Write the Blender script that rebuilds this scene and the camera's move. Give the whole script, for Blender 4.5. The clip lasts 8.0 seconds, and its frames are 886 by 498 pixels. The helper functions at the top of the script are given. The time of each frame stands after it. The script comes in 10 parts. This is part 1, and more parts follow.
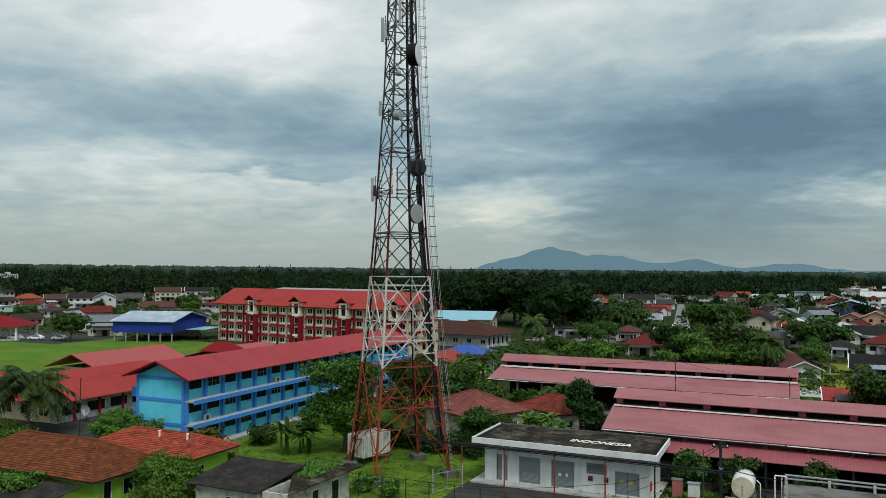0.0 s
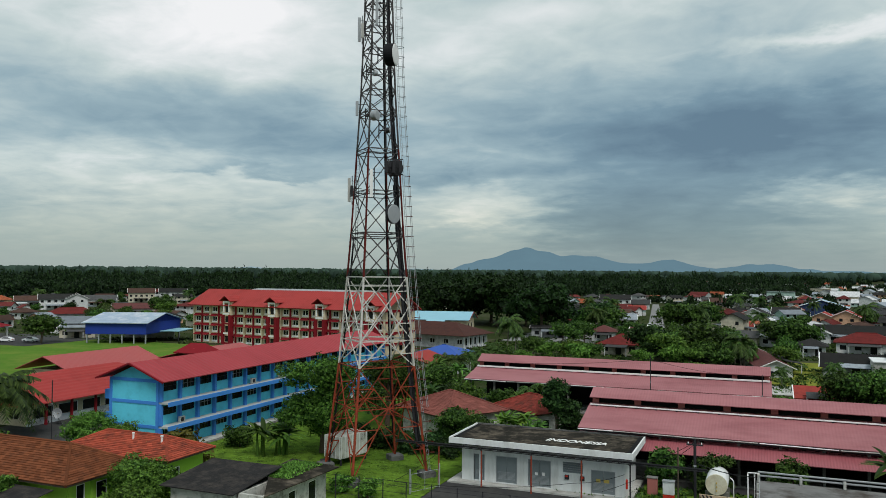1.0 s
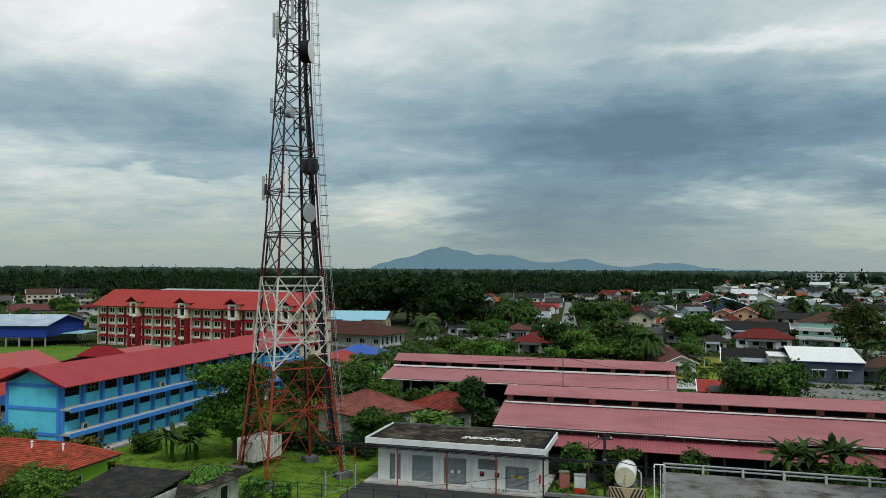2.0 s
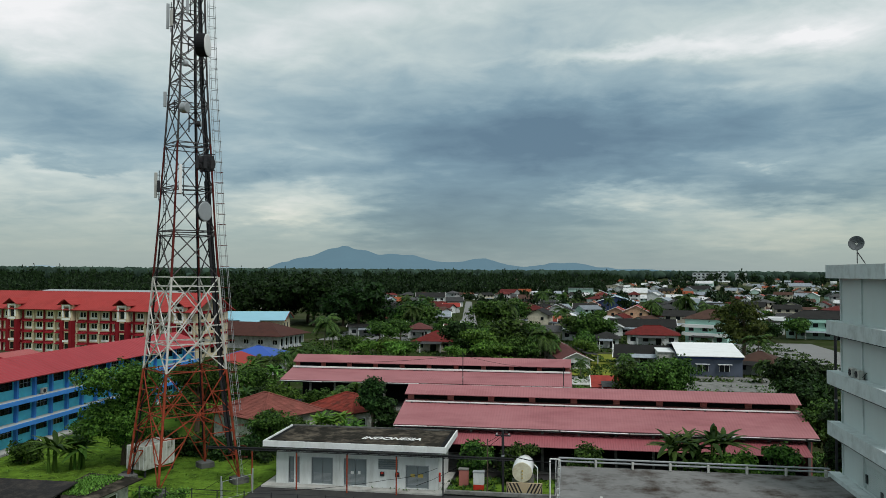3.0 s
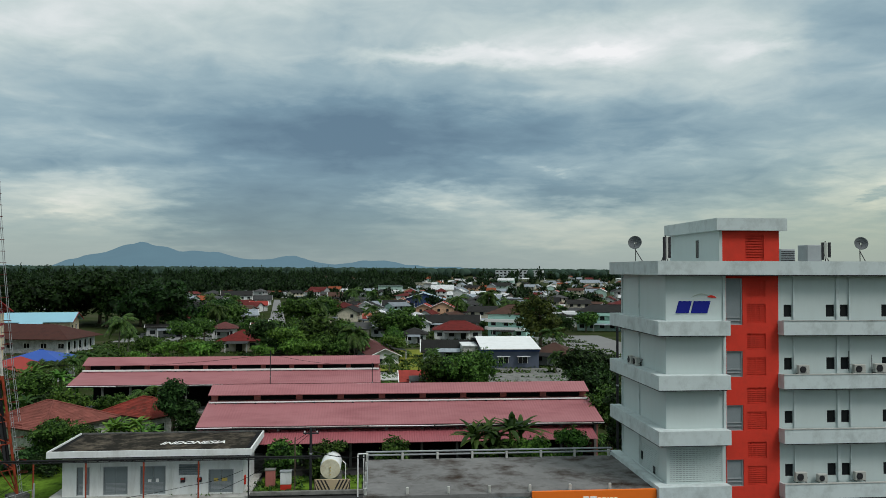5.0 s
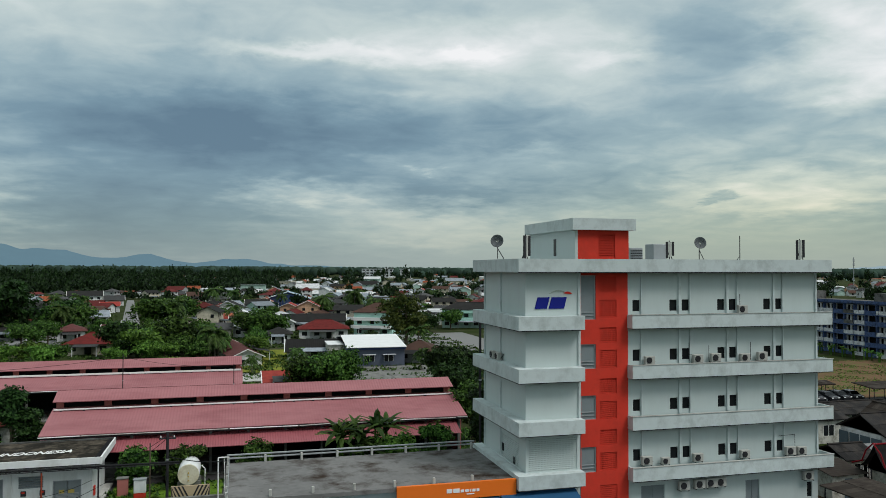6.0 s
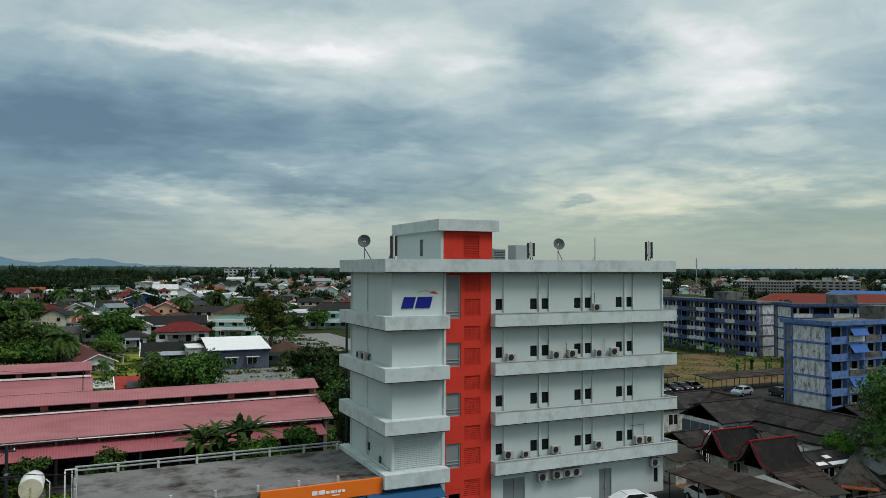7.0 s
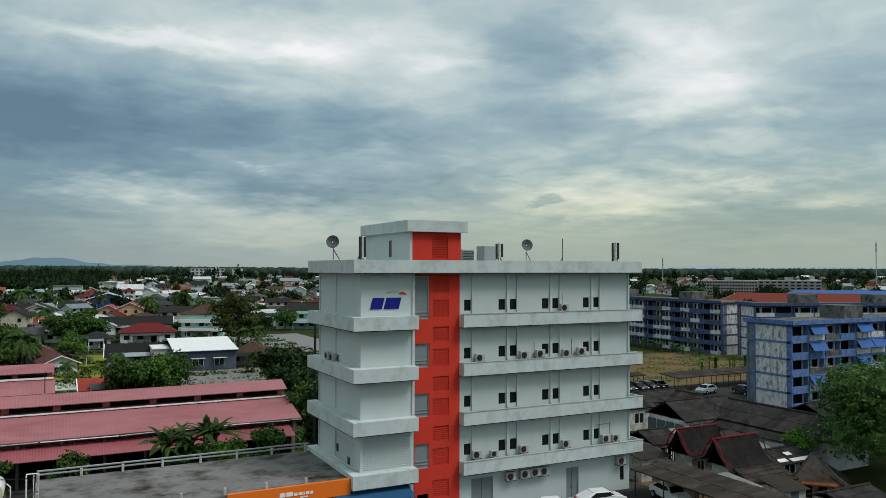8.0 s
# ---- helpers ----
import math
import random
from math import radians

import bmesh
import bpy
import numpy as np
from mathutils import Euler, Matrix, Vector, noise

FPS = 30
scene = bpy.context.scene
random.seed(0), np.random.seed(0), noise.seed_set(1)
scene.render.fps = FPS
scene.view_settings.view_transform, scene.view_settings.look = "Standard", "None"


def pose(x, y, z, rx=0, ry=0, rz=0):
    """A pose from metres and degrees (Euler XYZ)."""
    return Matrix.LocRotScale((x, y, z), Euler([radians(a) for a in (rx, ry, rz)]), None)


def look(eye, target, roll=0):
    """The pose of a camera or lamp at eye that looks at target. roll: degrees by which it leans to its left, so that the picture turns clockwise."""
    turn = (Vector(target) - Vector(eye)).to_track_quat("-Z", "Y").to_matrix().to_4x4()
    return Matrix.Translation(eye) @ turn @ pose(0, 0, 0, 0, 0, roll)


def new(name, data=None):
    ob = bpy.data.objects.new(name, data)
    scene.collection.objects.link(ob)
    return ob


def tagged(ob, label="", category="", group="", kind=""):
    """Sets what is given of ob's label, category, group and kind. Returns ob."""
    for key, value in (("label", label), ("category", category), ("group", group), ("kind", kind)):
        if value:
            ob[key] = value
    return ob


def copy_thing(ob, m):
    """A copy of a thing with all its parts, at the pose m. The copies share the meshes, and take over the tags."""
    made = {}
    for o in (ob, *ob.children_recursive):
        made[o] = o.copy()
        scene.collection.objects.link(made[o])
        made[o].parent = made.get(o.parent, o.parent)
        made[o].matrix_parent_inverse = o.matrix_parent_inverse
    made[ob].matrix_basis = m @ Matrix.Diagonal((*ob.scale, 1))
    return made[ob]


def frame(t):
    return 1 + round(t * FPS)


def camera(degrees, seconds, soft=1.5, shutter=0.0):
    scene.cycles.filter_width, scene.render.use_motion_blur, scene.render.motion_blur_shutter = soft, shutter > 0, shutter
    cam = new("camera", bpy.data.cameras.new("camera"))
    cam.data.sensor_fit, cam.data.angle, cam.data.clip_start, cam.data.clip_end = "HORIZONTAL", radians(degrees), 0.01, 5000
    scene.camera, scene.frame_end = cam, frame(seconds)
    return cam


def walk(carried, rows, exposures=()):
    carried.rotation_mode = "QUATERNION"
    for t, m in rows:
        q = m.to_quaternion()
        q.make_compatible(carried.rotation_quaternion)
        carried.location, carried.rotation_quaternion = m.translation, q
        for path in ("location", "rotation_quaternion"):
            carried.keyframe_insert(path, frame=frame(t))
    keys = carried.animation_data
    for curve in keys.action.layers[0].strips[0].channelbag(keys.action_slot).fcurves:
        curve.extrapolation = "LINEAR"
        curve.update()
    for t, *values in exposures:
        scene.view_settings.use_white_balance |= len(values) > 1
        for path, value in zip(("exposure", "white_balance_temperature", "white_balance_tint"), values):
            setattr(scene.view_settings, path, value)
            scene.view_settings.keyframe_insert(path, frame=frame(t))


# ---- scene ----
# The camera: a drone that hovers, drifts back about a metre and turns to the right.
cam = camera(60.06, 8.0, soft=0.5)
EYE, TURN = 20.50, 24.4
ROWS = [
    (0.0, 0.000, 0.000, 0.000, -0.000, 1.719, 0.356),
    (0.5, -0.012, -0.039, -0.046, -0.427, 1.773, 0.313),
    (1.0, -0.005, -0.071, -0.044, -1.737, 1.779, 0.292),
    (1.5, 0.015, -0.101, -0.017, -4.504, 1.765, 0.234),
    (1.7, 0.026, -0.114, -0.003, -5.821, 1.749, 0.214),
    (2.8, 0.101, -0.208, 0.055, -13.922, 1.717, 0.158),
    (3.0, 0.115, -0.230, 0.059, -15.308, 1.718, 0.158),
    (3.5, 0.149, -0.294, 0.058, -18.525, 1.685, 0.128),
    (4.0, 0.178, -0.371, 0.040, -21.863, 1.626, 0.126),
    (4.5, 0.201, -0.459, 0.010, -25.585, 1.621, 0.127),
    (4.7, 0.208, -0.498, -0.004, -27.078, 1.605, 0.131),
    (5.8, 0.224, -0.731, -0.085, -36.999, 1.516, 0.096),
    (6.0, 0.223, -0.776, -0.096, -39.376, 1.489, 0.071),
    (6.5, 0.215, -0.885, -0.111, -45.608, 1.482, 0.066),
    (7.0, 0.201, -0.988, -0.104, -49.249, 1.511, 0.088),
    (7.5, 0.182, -1.078, -0.069, -50.904, 1.537, 0.086),
    (8.0, 0.162, -1.145, -0.000, -51.550, 1.483, 0.095),
]
walk(cam, [(t, pose(x, y, EYE + z, 0, 0, TURN + yaw) @ pose(0, 0, 0, 90 + pitch, 0, 0) @ pose(0, 0, 0, 0, 0, roll)) for t, x, y, z, yaw, pitch, roll in ROWS])

# ---- sky and light ----
HAZE = (0.35, 0.41, 0.43)
# the broad lights and darks of this sky: bearing, height, half-widths (degrees), strength
WEST_CLOUDS = [
    (-9.5, 16.5, 8.5, 3.6, 0.22), (-3.0, 13.5, 7.0, 3.0, 0.12), (5.0, 17.5, 8.0, 2.0, 0.10),
    (-17.6, 16.5, 6.3, 3.2, 0.36), (-12.9, 18.8, 5.5, 1.3, 0.18), (-26.4, 14.8, 6.3, 2.5, 0.12), (-23.2, 16.9, 1.9, 1.3, -0.12), (-14.8, 11.9, 13.9, 2.5, -0.22), (-9.5, 9.5, 7.6, 1.7, -0.16), (-23.8, 6.9, 9.7, 1.4, 0.22),
    (-15.1, 5.9, 10.6, 1.4, 0.16), (-11.9, 7.3, 4.6, 0.3, -0.20), (-19.7, 3.1, 14.8, 1.9, 0.06), (1.9, 15.6, 3.4, 1.5, 0.16), (3.2, 7.2, 5.5, 0.7, -0.18), (4.9, 5.1, 5.1, 1.4, 0.22), (2.8, 4.1, 2.1, 0.4, 0.12),
    (13.1, 3.9, 4.6, 3.2, -0.24), (15.1, 11.5, 11.8, 3.0, -0.16),
]
MIDDLE_CLOUDS = [
    (24.0, 5.0, 9.0, 4.6, -0.30), (16.5, 3.0, 6.0, 3.4, -0.14), (33.0, 1.5, 8.0, 2.2, -0.10),
    (23.1, 9.7, 11.0, 3.2, -0.26), (26.3, 15.7, 5.5, 0.5, 0.16), (27.9, 5.3, 3.8, 0.9, 0.20), (11.1, 19.1, 8.4, 1.1, 0.12), (18.4, 18.1, 6.3, 1.1, -0.12), (31.5, 15.7, 7.2, 0.5, 0.22), (40.6, 16.4, 5.9, 1.7, 0.20),
    (26.3, 9.9, 13.9, 2.1, -0.22), (30.2, 5.6, 4.4, 0.8, 0.28), (38.1, 7.4, 1.1, 0.3, 0.22), (39.4, 5.7, 4.6, 0.9, -0.20), (34.8, 2.9, 9.3, 1.6, 0.14), (4.5, 4.2, 6.3, 1.1, 0.08),
]
EAST_CLOUDS = [
    (41.1, 15.9, 2.5, 0.4, 0.20), (46.1, 14.9, 7.2, 1.6, 0.20), (51.4, 15.2, 2.3, 0.4, 0.20), (49.8, 17.0, 4.2, 1.2, 0.16), (59.8, 16.0, 4.6, 2.3, -0.20), (39.8, 18.7, 2.5, 0.9, -0.12), (36.0, 13.0, 2.5, 0.4, 0.12),
    (36.0, 10.1, 20.3, 1.7, -0.20), (46.1, 8.6, 2.7, 0.4, 0.16), (46.9, 6.0, 9.7, 1.4, -0.26), (36.0, 3.2, 8.0, 1.5, 0.10), (63.1, 5.4, 6.8, 1.5, 0.40), (59.0, 4.8, 0.8, 0.3, -0.30),
]
FAR_EAST_CLOUDS = [
    (68.7, 13.8, 4.4, 2.7, 0.36), (66.7, 16.6, 2.5, 1.2, 0.18), (71.0, 12.3, 3.4, 1.1, 0.14), (75.7, 10.8, 1.2, 0.4, 0.20), (71.9, 8.6, 3.8, 0.6, 0.20), (77.4, 8.8, 8.0, 1.1, -0.14), (58.6, 15.5, 4.6, 1.1, -0.12),
    (61.0, 11.2, 5.1, 1.1, -0.12), (72.4, 3.6, 4.6, 1.9, -0.16), (77.9, 4.8, 3.2, 0.6, 0.20), (79.9, 3.4, 2.5, 1.2, -0.14), (73.5, 6.1, 3.8, 0.3, 0.20), (78.9, 14.0, 3.8, 1.7, -0.04),
]


def build_world():
    world = bpy.data.worlds.new("sky")
    scene.world = world
    world.use_nodes = True
    nt = world.node_tree
    nt.nodes.clear()
    N, L = nt.nodes.new, nt.links.new

    def math_node(op, a, b=None, c=None):
        n = N("ShaderNodeMath")
        n.operation = op
        for i, v in enumerate((a, b, c)):
            if v is None:
                continue
            if isinstance(v, (int, float)):
                n.inputs[i].default_value = v
            else:
                L(v, n.inputs[i])
        return n.outputs[0]

    def mix(fac, a, b, kind="MIX"):
        n = N("ShaderNodeMix")
        n.data_type, n.blend_type = "RGBA", kind
        for s, v in ((n.inputs[0], fac), (n.inputs[6], a), (n.inputs[7], b)):
            if isinstance(v, (int, float)):
                s.default_value = v
            elif isinstance(v, tuple):
                s.default_value = (*v, 1)
            else:
                L(v, s)
        return n.outputs[2]

    tc = N("ShaderNodeTexCoord")
    sep = N("ShaderNodeSeparateXYZ")
    L(tc.outputs["Generated"], sep.inputs[0])
    x, y, z = sep.outputs
    zc = math_node("MAXIMUM", z, 0.0)
    # cloud sheets lie flat, so they crowd together towards the horizon
    inv = math_node("DIVIDE", 1.0, math_node("ADD", zc, 0.15))
    comb = N("ShaderNodeCombineXYZ")
    L(math_node("MULTIPLY", x, inv), comb.inputs[0])
    L(math_node("MULTIPLY", y, inv), comb.inputs[1])
    az = math_node("ARCTAN2", x, y)
    el = math_node("ARCSINE", z)

    def noise_tex(vec, scale, detail, rough, dist=0.0, sx=1.0, sy=1.0, rot=0.0):
        mp = N("ShaderNodeMapping")
        mp.inputs["Scale"].default_value = (sx, sy, 1)
        mp.inputs["Rotation"].default_value = (0, 0, rot)
        L(vec, mp.inputs[0])
        n = N("ShaderNodeTexNoise")
        n.inputs["Scale"].default_value = scale
        n.inputs["Detail"].default_value = detail
        n.inputs["Roughness"].default_value = rough
        n.inputs["Distortion"].default_value = dist
        L(mp.outputs[0], n.inputs["Vector"])
        return n.outputs[0]

    sheet = noise_tex(comb.outputs[0], 1.7, 8, 0.54, 0.4, 0.8, 1.1, 0.3)
    streak = noise_tex(comb.outputs[0], 5.0, 7, 0.55, 0.6)
    pos = N("ShaderNodeCombineXYZ")
    wob = noise_tex(comb.outputs[0], 2.6, 8, 0.56)
    wob2 = noise_tex(comb.outputs[0], 3.2, 8, 0.58, 0, 1, 1, 1.2)
    # bearings are counted from the drone's first heading, which is TURN to the left of +y
    L(math_node("ADD", math_node("ADD", az, radians(TURN)), math_node("MULTIPLY", math_node("SUBTRACT", wob, 0.5), 0.22)), pos.inputs[0])
    L(math_node("ADD", el, math_node("MULTIPLY", math_node("SUBTRACT", wob2, 0.5), 0.07)), pos.inputs[1])
    total = math_node("MULTIPLY", math_node("SUBTRACT", sheet, 0.5), 0.70)
    total = math_node("ADD", total, math_node("MULTIPLY", math_node("SUBTRACT", streak, 0.5), 0.46))
    calm = N("ShaderNodeMapRange")
    calm.interpolation_type = "SMOOTHSTEP"
    L(z, calm.inputs[0])
    for i, v in ((1, 0.0), (2, 0.12), (3, 0.12), (4, 1.0)):
        calm.inputs[i].default_value = v
    total = math_node("MULTIPLY", total, calm.outputs[0])
    for a, e, sa, se, amp in WEST_CLOUDS + MIDDLE_CLOUDS + EAST_CLOUDS + FAR_EAST_CLOUDS:
        mp = N("ShaderNodeMapping")
        mp.vector_type = "TEXTURE"
        mp.inputs["Location"].default_value = (radians(a), radians(e), 0)
        mp.inputs["Scale"].default_value = (radians(sa), radians(se), 1)
        L(pos.outputs[0], mp.inputs[0])
        ln = N("ShaderNodeVectorMath")
        ln.operation = "LENGTH"
        L(mp.outputs[0], ln.inputs[0])
        g = math_node("POWER", 0.5, math_node("POWER", ln.outputs["Value"], 2.6))
        total = math_node("MULTIPLY_ADD", g, amp, total)
    ramp = N("ShaderNodeValToRGB")
    lift = math_node("MULTIPLY", math_node("MINIMUM", zc, 0.35), 0.55)
    L(math_node("ADD", math_node("ADD", math_node("MULTIPLY", total, 0.72), 0.475), lift), ramp.inputs[0])
    cr = ramp.color_ramp
    for p, c in ((0.0, (0.122, 0.205, 0.280)), (0.28, (0.200, 0.316, 0.392)), (0.50, (0.345, 0.474, 0.525)), (0.72, (0.600, 0.698, 0.690)), (1.0, (0.96, 0.965, 0.88))):
        e = cr.elements.new(p)
        e.color = (*c, 1)
    cr.elements.remove(cr.elements[0])
    cr.elements.remove(cr.elements[-1])
    # warm, pale haze low down
    low = N("ShaderNodeMapRange")
    low.interpolation_type = "SMOOTHSTEP"
    L(z, low.inputs[0])
    for i, v in ((1, 0.0), (2, 0.15), (3, 1.0), (4, 0.0)):
        low.inputs[i].default_value = v
    warm = mix(math_node("MULTIPLY", low.outputs[0], 0.9), ramp.outputs[0], (1.16, 1.01, 0.83), "MULTIPLY")
    # the cloud is thinner and creamier low in the east
    east = N("ShaderNodeMapRange")
    east.interpolation_type = "SMOOTHSTEP"
    L(math_node("ADD", az, radians(TURN)), east.inputs[0])
    for i, v in ((1, radians(34)), (2, radians(62)), (3, 0.0), (4, 1.0)):
        east.inputs[i].default_value = v
    mid = N("ShaderNodeMapRange")
    mid.interpolation_type = "SMOOTHSTEP"
    L(z, mid.inputs[0])
    for i, v in ((1, 0.03), (2, 0.24), (3, 1.0), (4, 0.0)):
        mid.inputs[i].default_value = v
    warm = mix(math_node("MULTIPLY", east.outputs[0], mid.outputs[0]), warm, (1.04, 1.01, 0.88), "MULTIPLY")
    hz = N("ShaderNodeMapRange")
    hz.interpolation_type = "SMOOTHSTEP"
    L(z, hz.inputs[0])
    for i, v in ((1, -0.01), (2, 0.06), (3, 0.40), (4, 0.0)):
        hz.inputs[i].default_value = v
    hazed = mix(hz.outputs[0], warm, HAZE)
    # a little clear sky above the cloud
    sky = N("ShaderNodeTexSky")
    sky.sky_type, sky.sun_disc = "NISHITA", False
    sky.sun_elevation, sky.sun_rotation = radians(64), radians(SUN_BEARING)
    clear = mix(1.0, sky.outputs[0], (0.10, 0.10, 0.10), "MULTIPLY")
    zen = N("ShaderNodeMapRange")
    zen.interpolation_type = "SMOOTHSTEP"
    L(z, zen.inputs[0])
    for i, v in ((1, 0.30), (2, 0.95), (3, 1.0), (4, ZENITH)):
        zen.inputs[i].default_value = v
    both = mix(0.10, hazed, clear)
    bg = N("ShaderNodeBackground")
    L(both, bg.inputs[0])
    L(math_node("MULTIPLY", zen.outputs[0], SKY_STRENGTH), bg.inputs[1])
    out = N("ShaderNodeOutputWorld")
    L(bg.outputs[0], out.inputs[0])


# the brighter part of the overcast lies to the right of the first heading, behind the camera
SUN_BEARING, ZENITH, SKY_STRENGTH = 150.0, 1.0, 1.0
build_world()
sun = new("sun", bpy.data.lights.new("sun", "SUN"))
sun.data.energy, sun.data.angle, sun.data.color = 2.1, radians(22), (1.0, 0.975, 0.955)
sun.matrix_world = look((48, -56, 105), (0, 0, 0))
scene.view_settings.exposure = -0.06

# ---- materials ----
def material(name, base, rough=0.8, var=0.22, fine=6.0, broad=0.35, bump=0.15, metal=0.0, dirt=None, amount=0.35, random_value=0.0,
             stretch=(1, 1, 1), ribs=None, island=0.0, spec=0.12):
    """Base colour with grain at two scales, stains of a second colour, ribs along an axis, and a value that differs from piece to piece."""
    m = bpy.data.materials.new(name)
    m.use_nodes = True
    nt = m.node_tree
    b = nt.nodes["Principled BSDF"]
    N, L = nt.nodes.new, nt.links.new
    tc = N("ShaderNodeTexCoord")
    mp = N("ShaderNodeMapping")
    mp.inputs["Scale"].default_value = stretch
    L(tc.outputs["Object"], mp.inputs[0])

    def noise_node(scale, detail=5, rough_=0.6):
        n = N("ShaderNodeTexNoise")
        n.inputs["Scale"].default_value, n.inputs["Detail"].default_value, n.inputs["Roughness"].default_value = scale, detail, rough_
        L(mp.outputs[0], n.inputs["Vector"])
        return n.outputs[0]

    def mathn(op, a, b_):
        n = N("ShaderNodeMath")
        n.operation = op
        for i, v in enumerate((a, b_)):
            if isinstance(v, (int, float)):
                n.inputs[i].default_value = v
            else:
                L(v, n.inputs[i])
        return n.outputs[0]

    def mixn(fac, a, b_, kind="MIX"):
        n = N("ShaderNodeMix")
        n.data_type, n.blend_type = "RGBA", kind
        for s, v in ((n.inputs[0], fac), (n.inputs[6], a), (n.inputs[7], b_)):
            if isinstance(v, (int, float)):
                s.default_value = v
            elif isinstance(v, tuple):
                s.default_value = (*v, 1)
            else:
                L(v, s)
        return n.outputs[2]

    f1, f2 = noise_node(fine), noise_node(broad, 6, 0.65)
    shade = mathn("MULTIPLY_ADD", f1, var)
    shade.node.inputs[2].default_value = 1 - var / 2
    shade = mathn("MULTIPLY", shade, mathn("ADD", mathn("MULTIPLY", f2, var * 1.6), 1 - var * 0.8))
    if random_value:
        oi = N("ShaderNodeObjectInfo")
        shade = mathn("MULTIPLY", shade, mathn("ADD", mathn("MULTIPLY", oi.outputs["Random"], 2 * random_value), 1 - random_value))
    if island:
        ge = N("ShaderNodeNewGeometry")
        shade = mathn("MULTIPLY", shade, mathn("ADD", mathn("MULTIPLY", ge.outputs["Random Per Island"], 2 * island), 1 - island))
    cc = N("ShaderNodeCombineXYZ")
    for i in range(3):
        L(shade, cc.inputs[i])
    col = mixn(1.0, base, cc.outputs[0], "MULTIPLY")
    if dirt:
        f3 = noise_node(broad * 2.3, 8, 0.7)
        mr = N("ShaderNodeMapRange")
        L(f3, mr.inputs[0])
        for i, v in ((1, 0.46), (2, 0.68), (3, 0.0), (4, min(1.0, amount * 2.2))):
            mr.inputs[i].default_value = v
        col = mixn(mr.outputs[0], col, dirt)
    L(col, b.inputs["Base Color"])
    rr = mathn("ADD", mathn("MULTIPLY", f2, 0.2), rough - 0.1)
    L(rr, b.inputs["Roughness"])
    b.inputs["Metallic"].default_value = metal
    b.inputs["Specular IOR Level"].default_value = spec
    height = f1
    if ribs:
        axis, pitch, deep = ribs
        sp = N("ShaderNodeSeparateXYZ")
        L(tc.outputs["Object"], sp.inputs[0])
        w = mathn("SINE", mathn("MULTIPLY", sp.outputs[axis], 2 * math.pi / pitch), 0.0)
        height = mathn("ADD", mathn("MULTIPLY", f1, 0.2), mathn("MULTIPLY", w, deep))
    bp = N("ShaderNodeBump")
    bp.inputs["Strength"].default_value, bp.inputs["Distance"].default_value = bump, 0.05
    L(height, bp.inputs["Height"])
    L(bp.outputs[0], b.inputs["Normal"])
    return m


def leaf_material(name, base, tip):
    m = bpy.data.materials.new(name)
    m.use_nodes = True
    nt = m.node_tree
    b = nt.nodes["Principled BSDF"]
    N, L = nt.nodes.new, nt.links.new
    ge = N("ShaderNodeNewGeometry")
    oi = N("ShaderNodeObjectInfo")
    r = N("ShaderNodeValToRGB")
    r.color_ramp.elements[0].color, r.color_ramp.elements[1].color = (*base, 1), (*tip, 1)
    L(ge.outputs["Random Per Island"], r.inputs[0])
    hs = N("ShaderNodeHueSaturation")
    mr = N("ShaderNodeMapRange")
    L(oi.outputs["Random"], mr.inputs[0])
    mr.inputs[3].default_value, mr.inputs[4].default_value = 0.65, 1.3
    L(mr.outputs[0], hs.inputs["Value"])
    mh = N("ShaderNodeMapRange")
    L(oi.outputs["Random"], mh.inputs[0])
    mh.inputs[3].default_value, mh.inputs[4].default_value = 0.485, 0.515
    L(mh.outputs[0], hs.inputs["Hue"])
    L(r.outputs[0], hs.inputs["Color"])
    L(hs.outputs[0], b.inputs["Base Color"])
    b.inputs["Roughness"].default_value = 0.5
    b.inputs["Specular IOR Level"].default_value = 0.10
    tr = N("ShaderNodeBsdfTranslucent")
    L(hs.outputs[0], tr.inputs[0])
    ms = N("ShaderNodeMixShader")
    ms.inputs[0].default_value = 0.2
    L(b.outputs[0], ms.inputs[1])
    L(tr.outputs[0], ms.inputs[2])
    L(ms.outputs[0], nt.nodes["Material Output"].inputs[0])
    return m


def glass_material(name, tint):
    m = bpy.data.materials.new(name)
    m.use_nodes = True
    b = m.node_tree.nodes["Principled BSDF"]
    b.inputs["Base Color"].default_value = (*tint, 1)
    b.inputs["Roughness"].default_value = 0.18
    b.inputs["Specular IOR Level"].default_value = 0.3
    return m


WHITE = material("white_paint", (0.490, 0.556, 0.545), 0.9, 0.05, 3.0, 0.22, 0.05, dirt=(0.38, 0.42, 0.40), amount=0.07, stretch=(1.8, 1.8, 0.35))
WHITE_BAND = material("white_band_paint", (0.532, 0.595, 0.590), 0.9, 0.10, 3.0, 0.42, 0.06, dirt=(0.16, 0.175, 0.165), amount=0.16, stretch=(1.0, 1.0, 0.8))
HUT_WHITE = material("hut_white_paint", (0.70, 0.72, 0.71), 0.8, 0.08, 4.0, 0.3, 0.06, dirt=(0.40, 0.40, 0.36), amount=0.2, stretch=(1.5, 1.5, 0.4))
RED_PAINT = material("red_wall_paint", (0.60, 0.046, 0.028), 0.8, 0.10, 4.0, 0.3, 0.06, dirt=(0.30, 0.04, 0.025), amount=0.15)
ORANGE = material("orange_sign_paint", (0.80, 0.17, 0.02), 0.5, 0.08, 3.0, 0.3, 0.03)
BLUE_AWNING = material("blue_awning", (0.02, 0.08, 0.17), 0.6, 0.15)
LOGO_BLUE = material("logo_blue", (0.012, 0.018, 0.20), 0.45, 0.05)
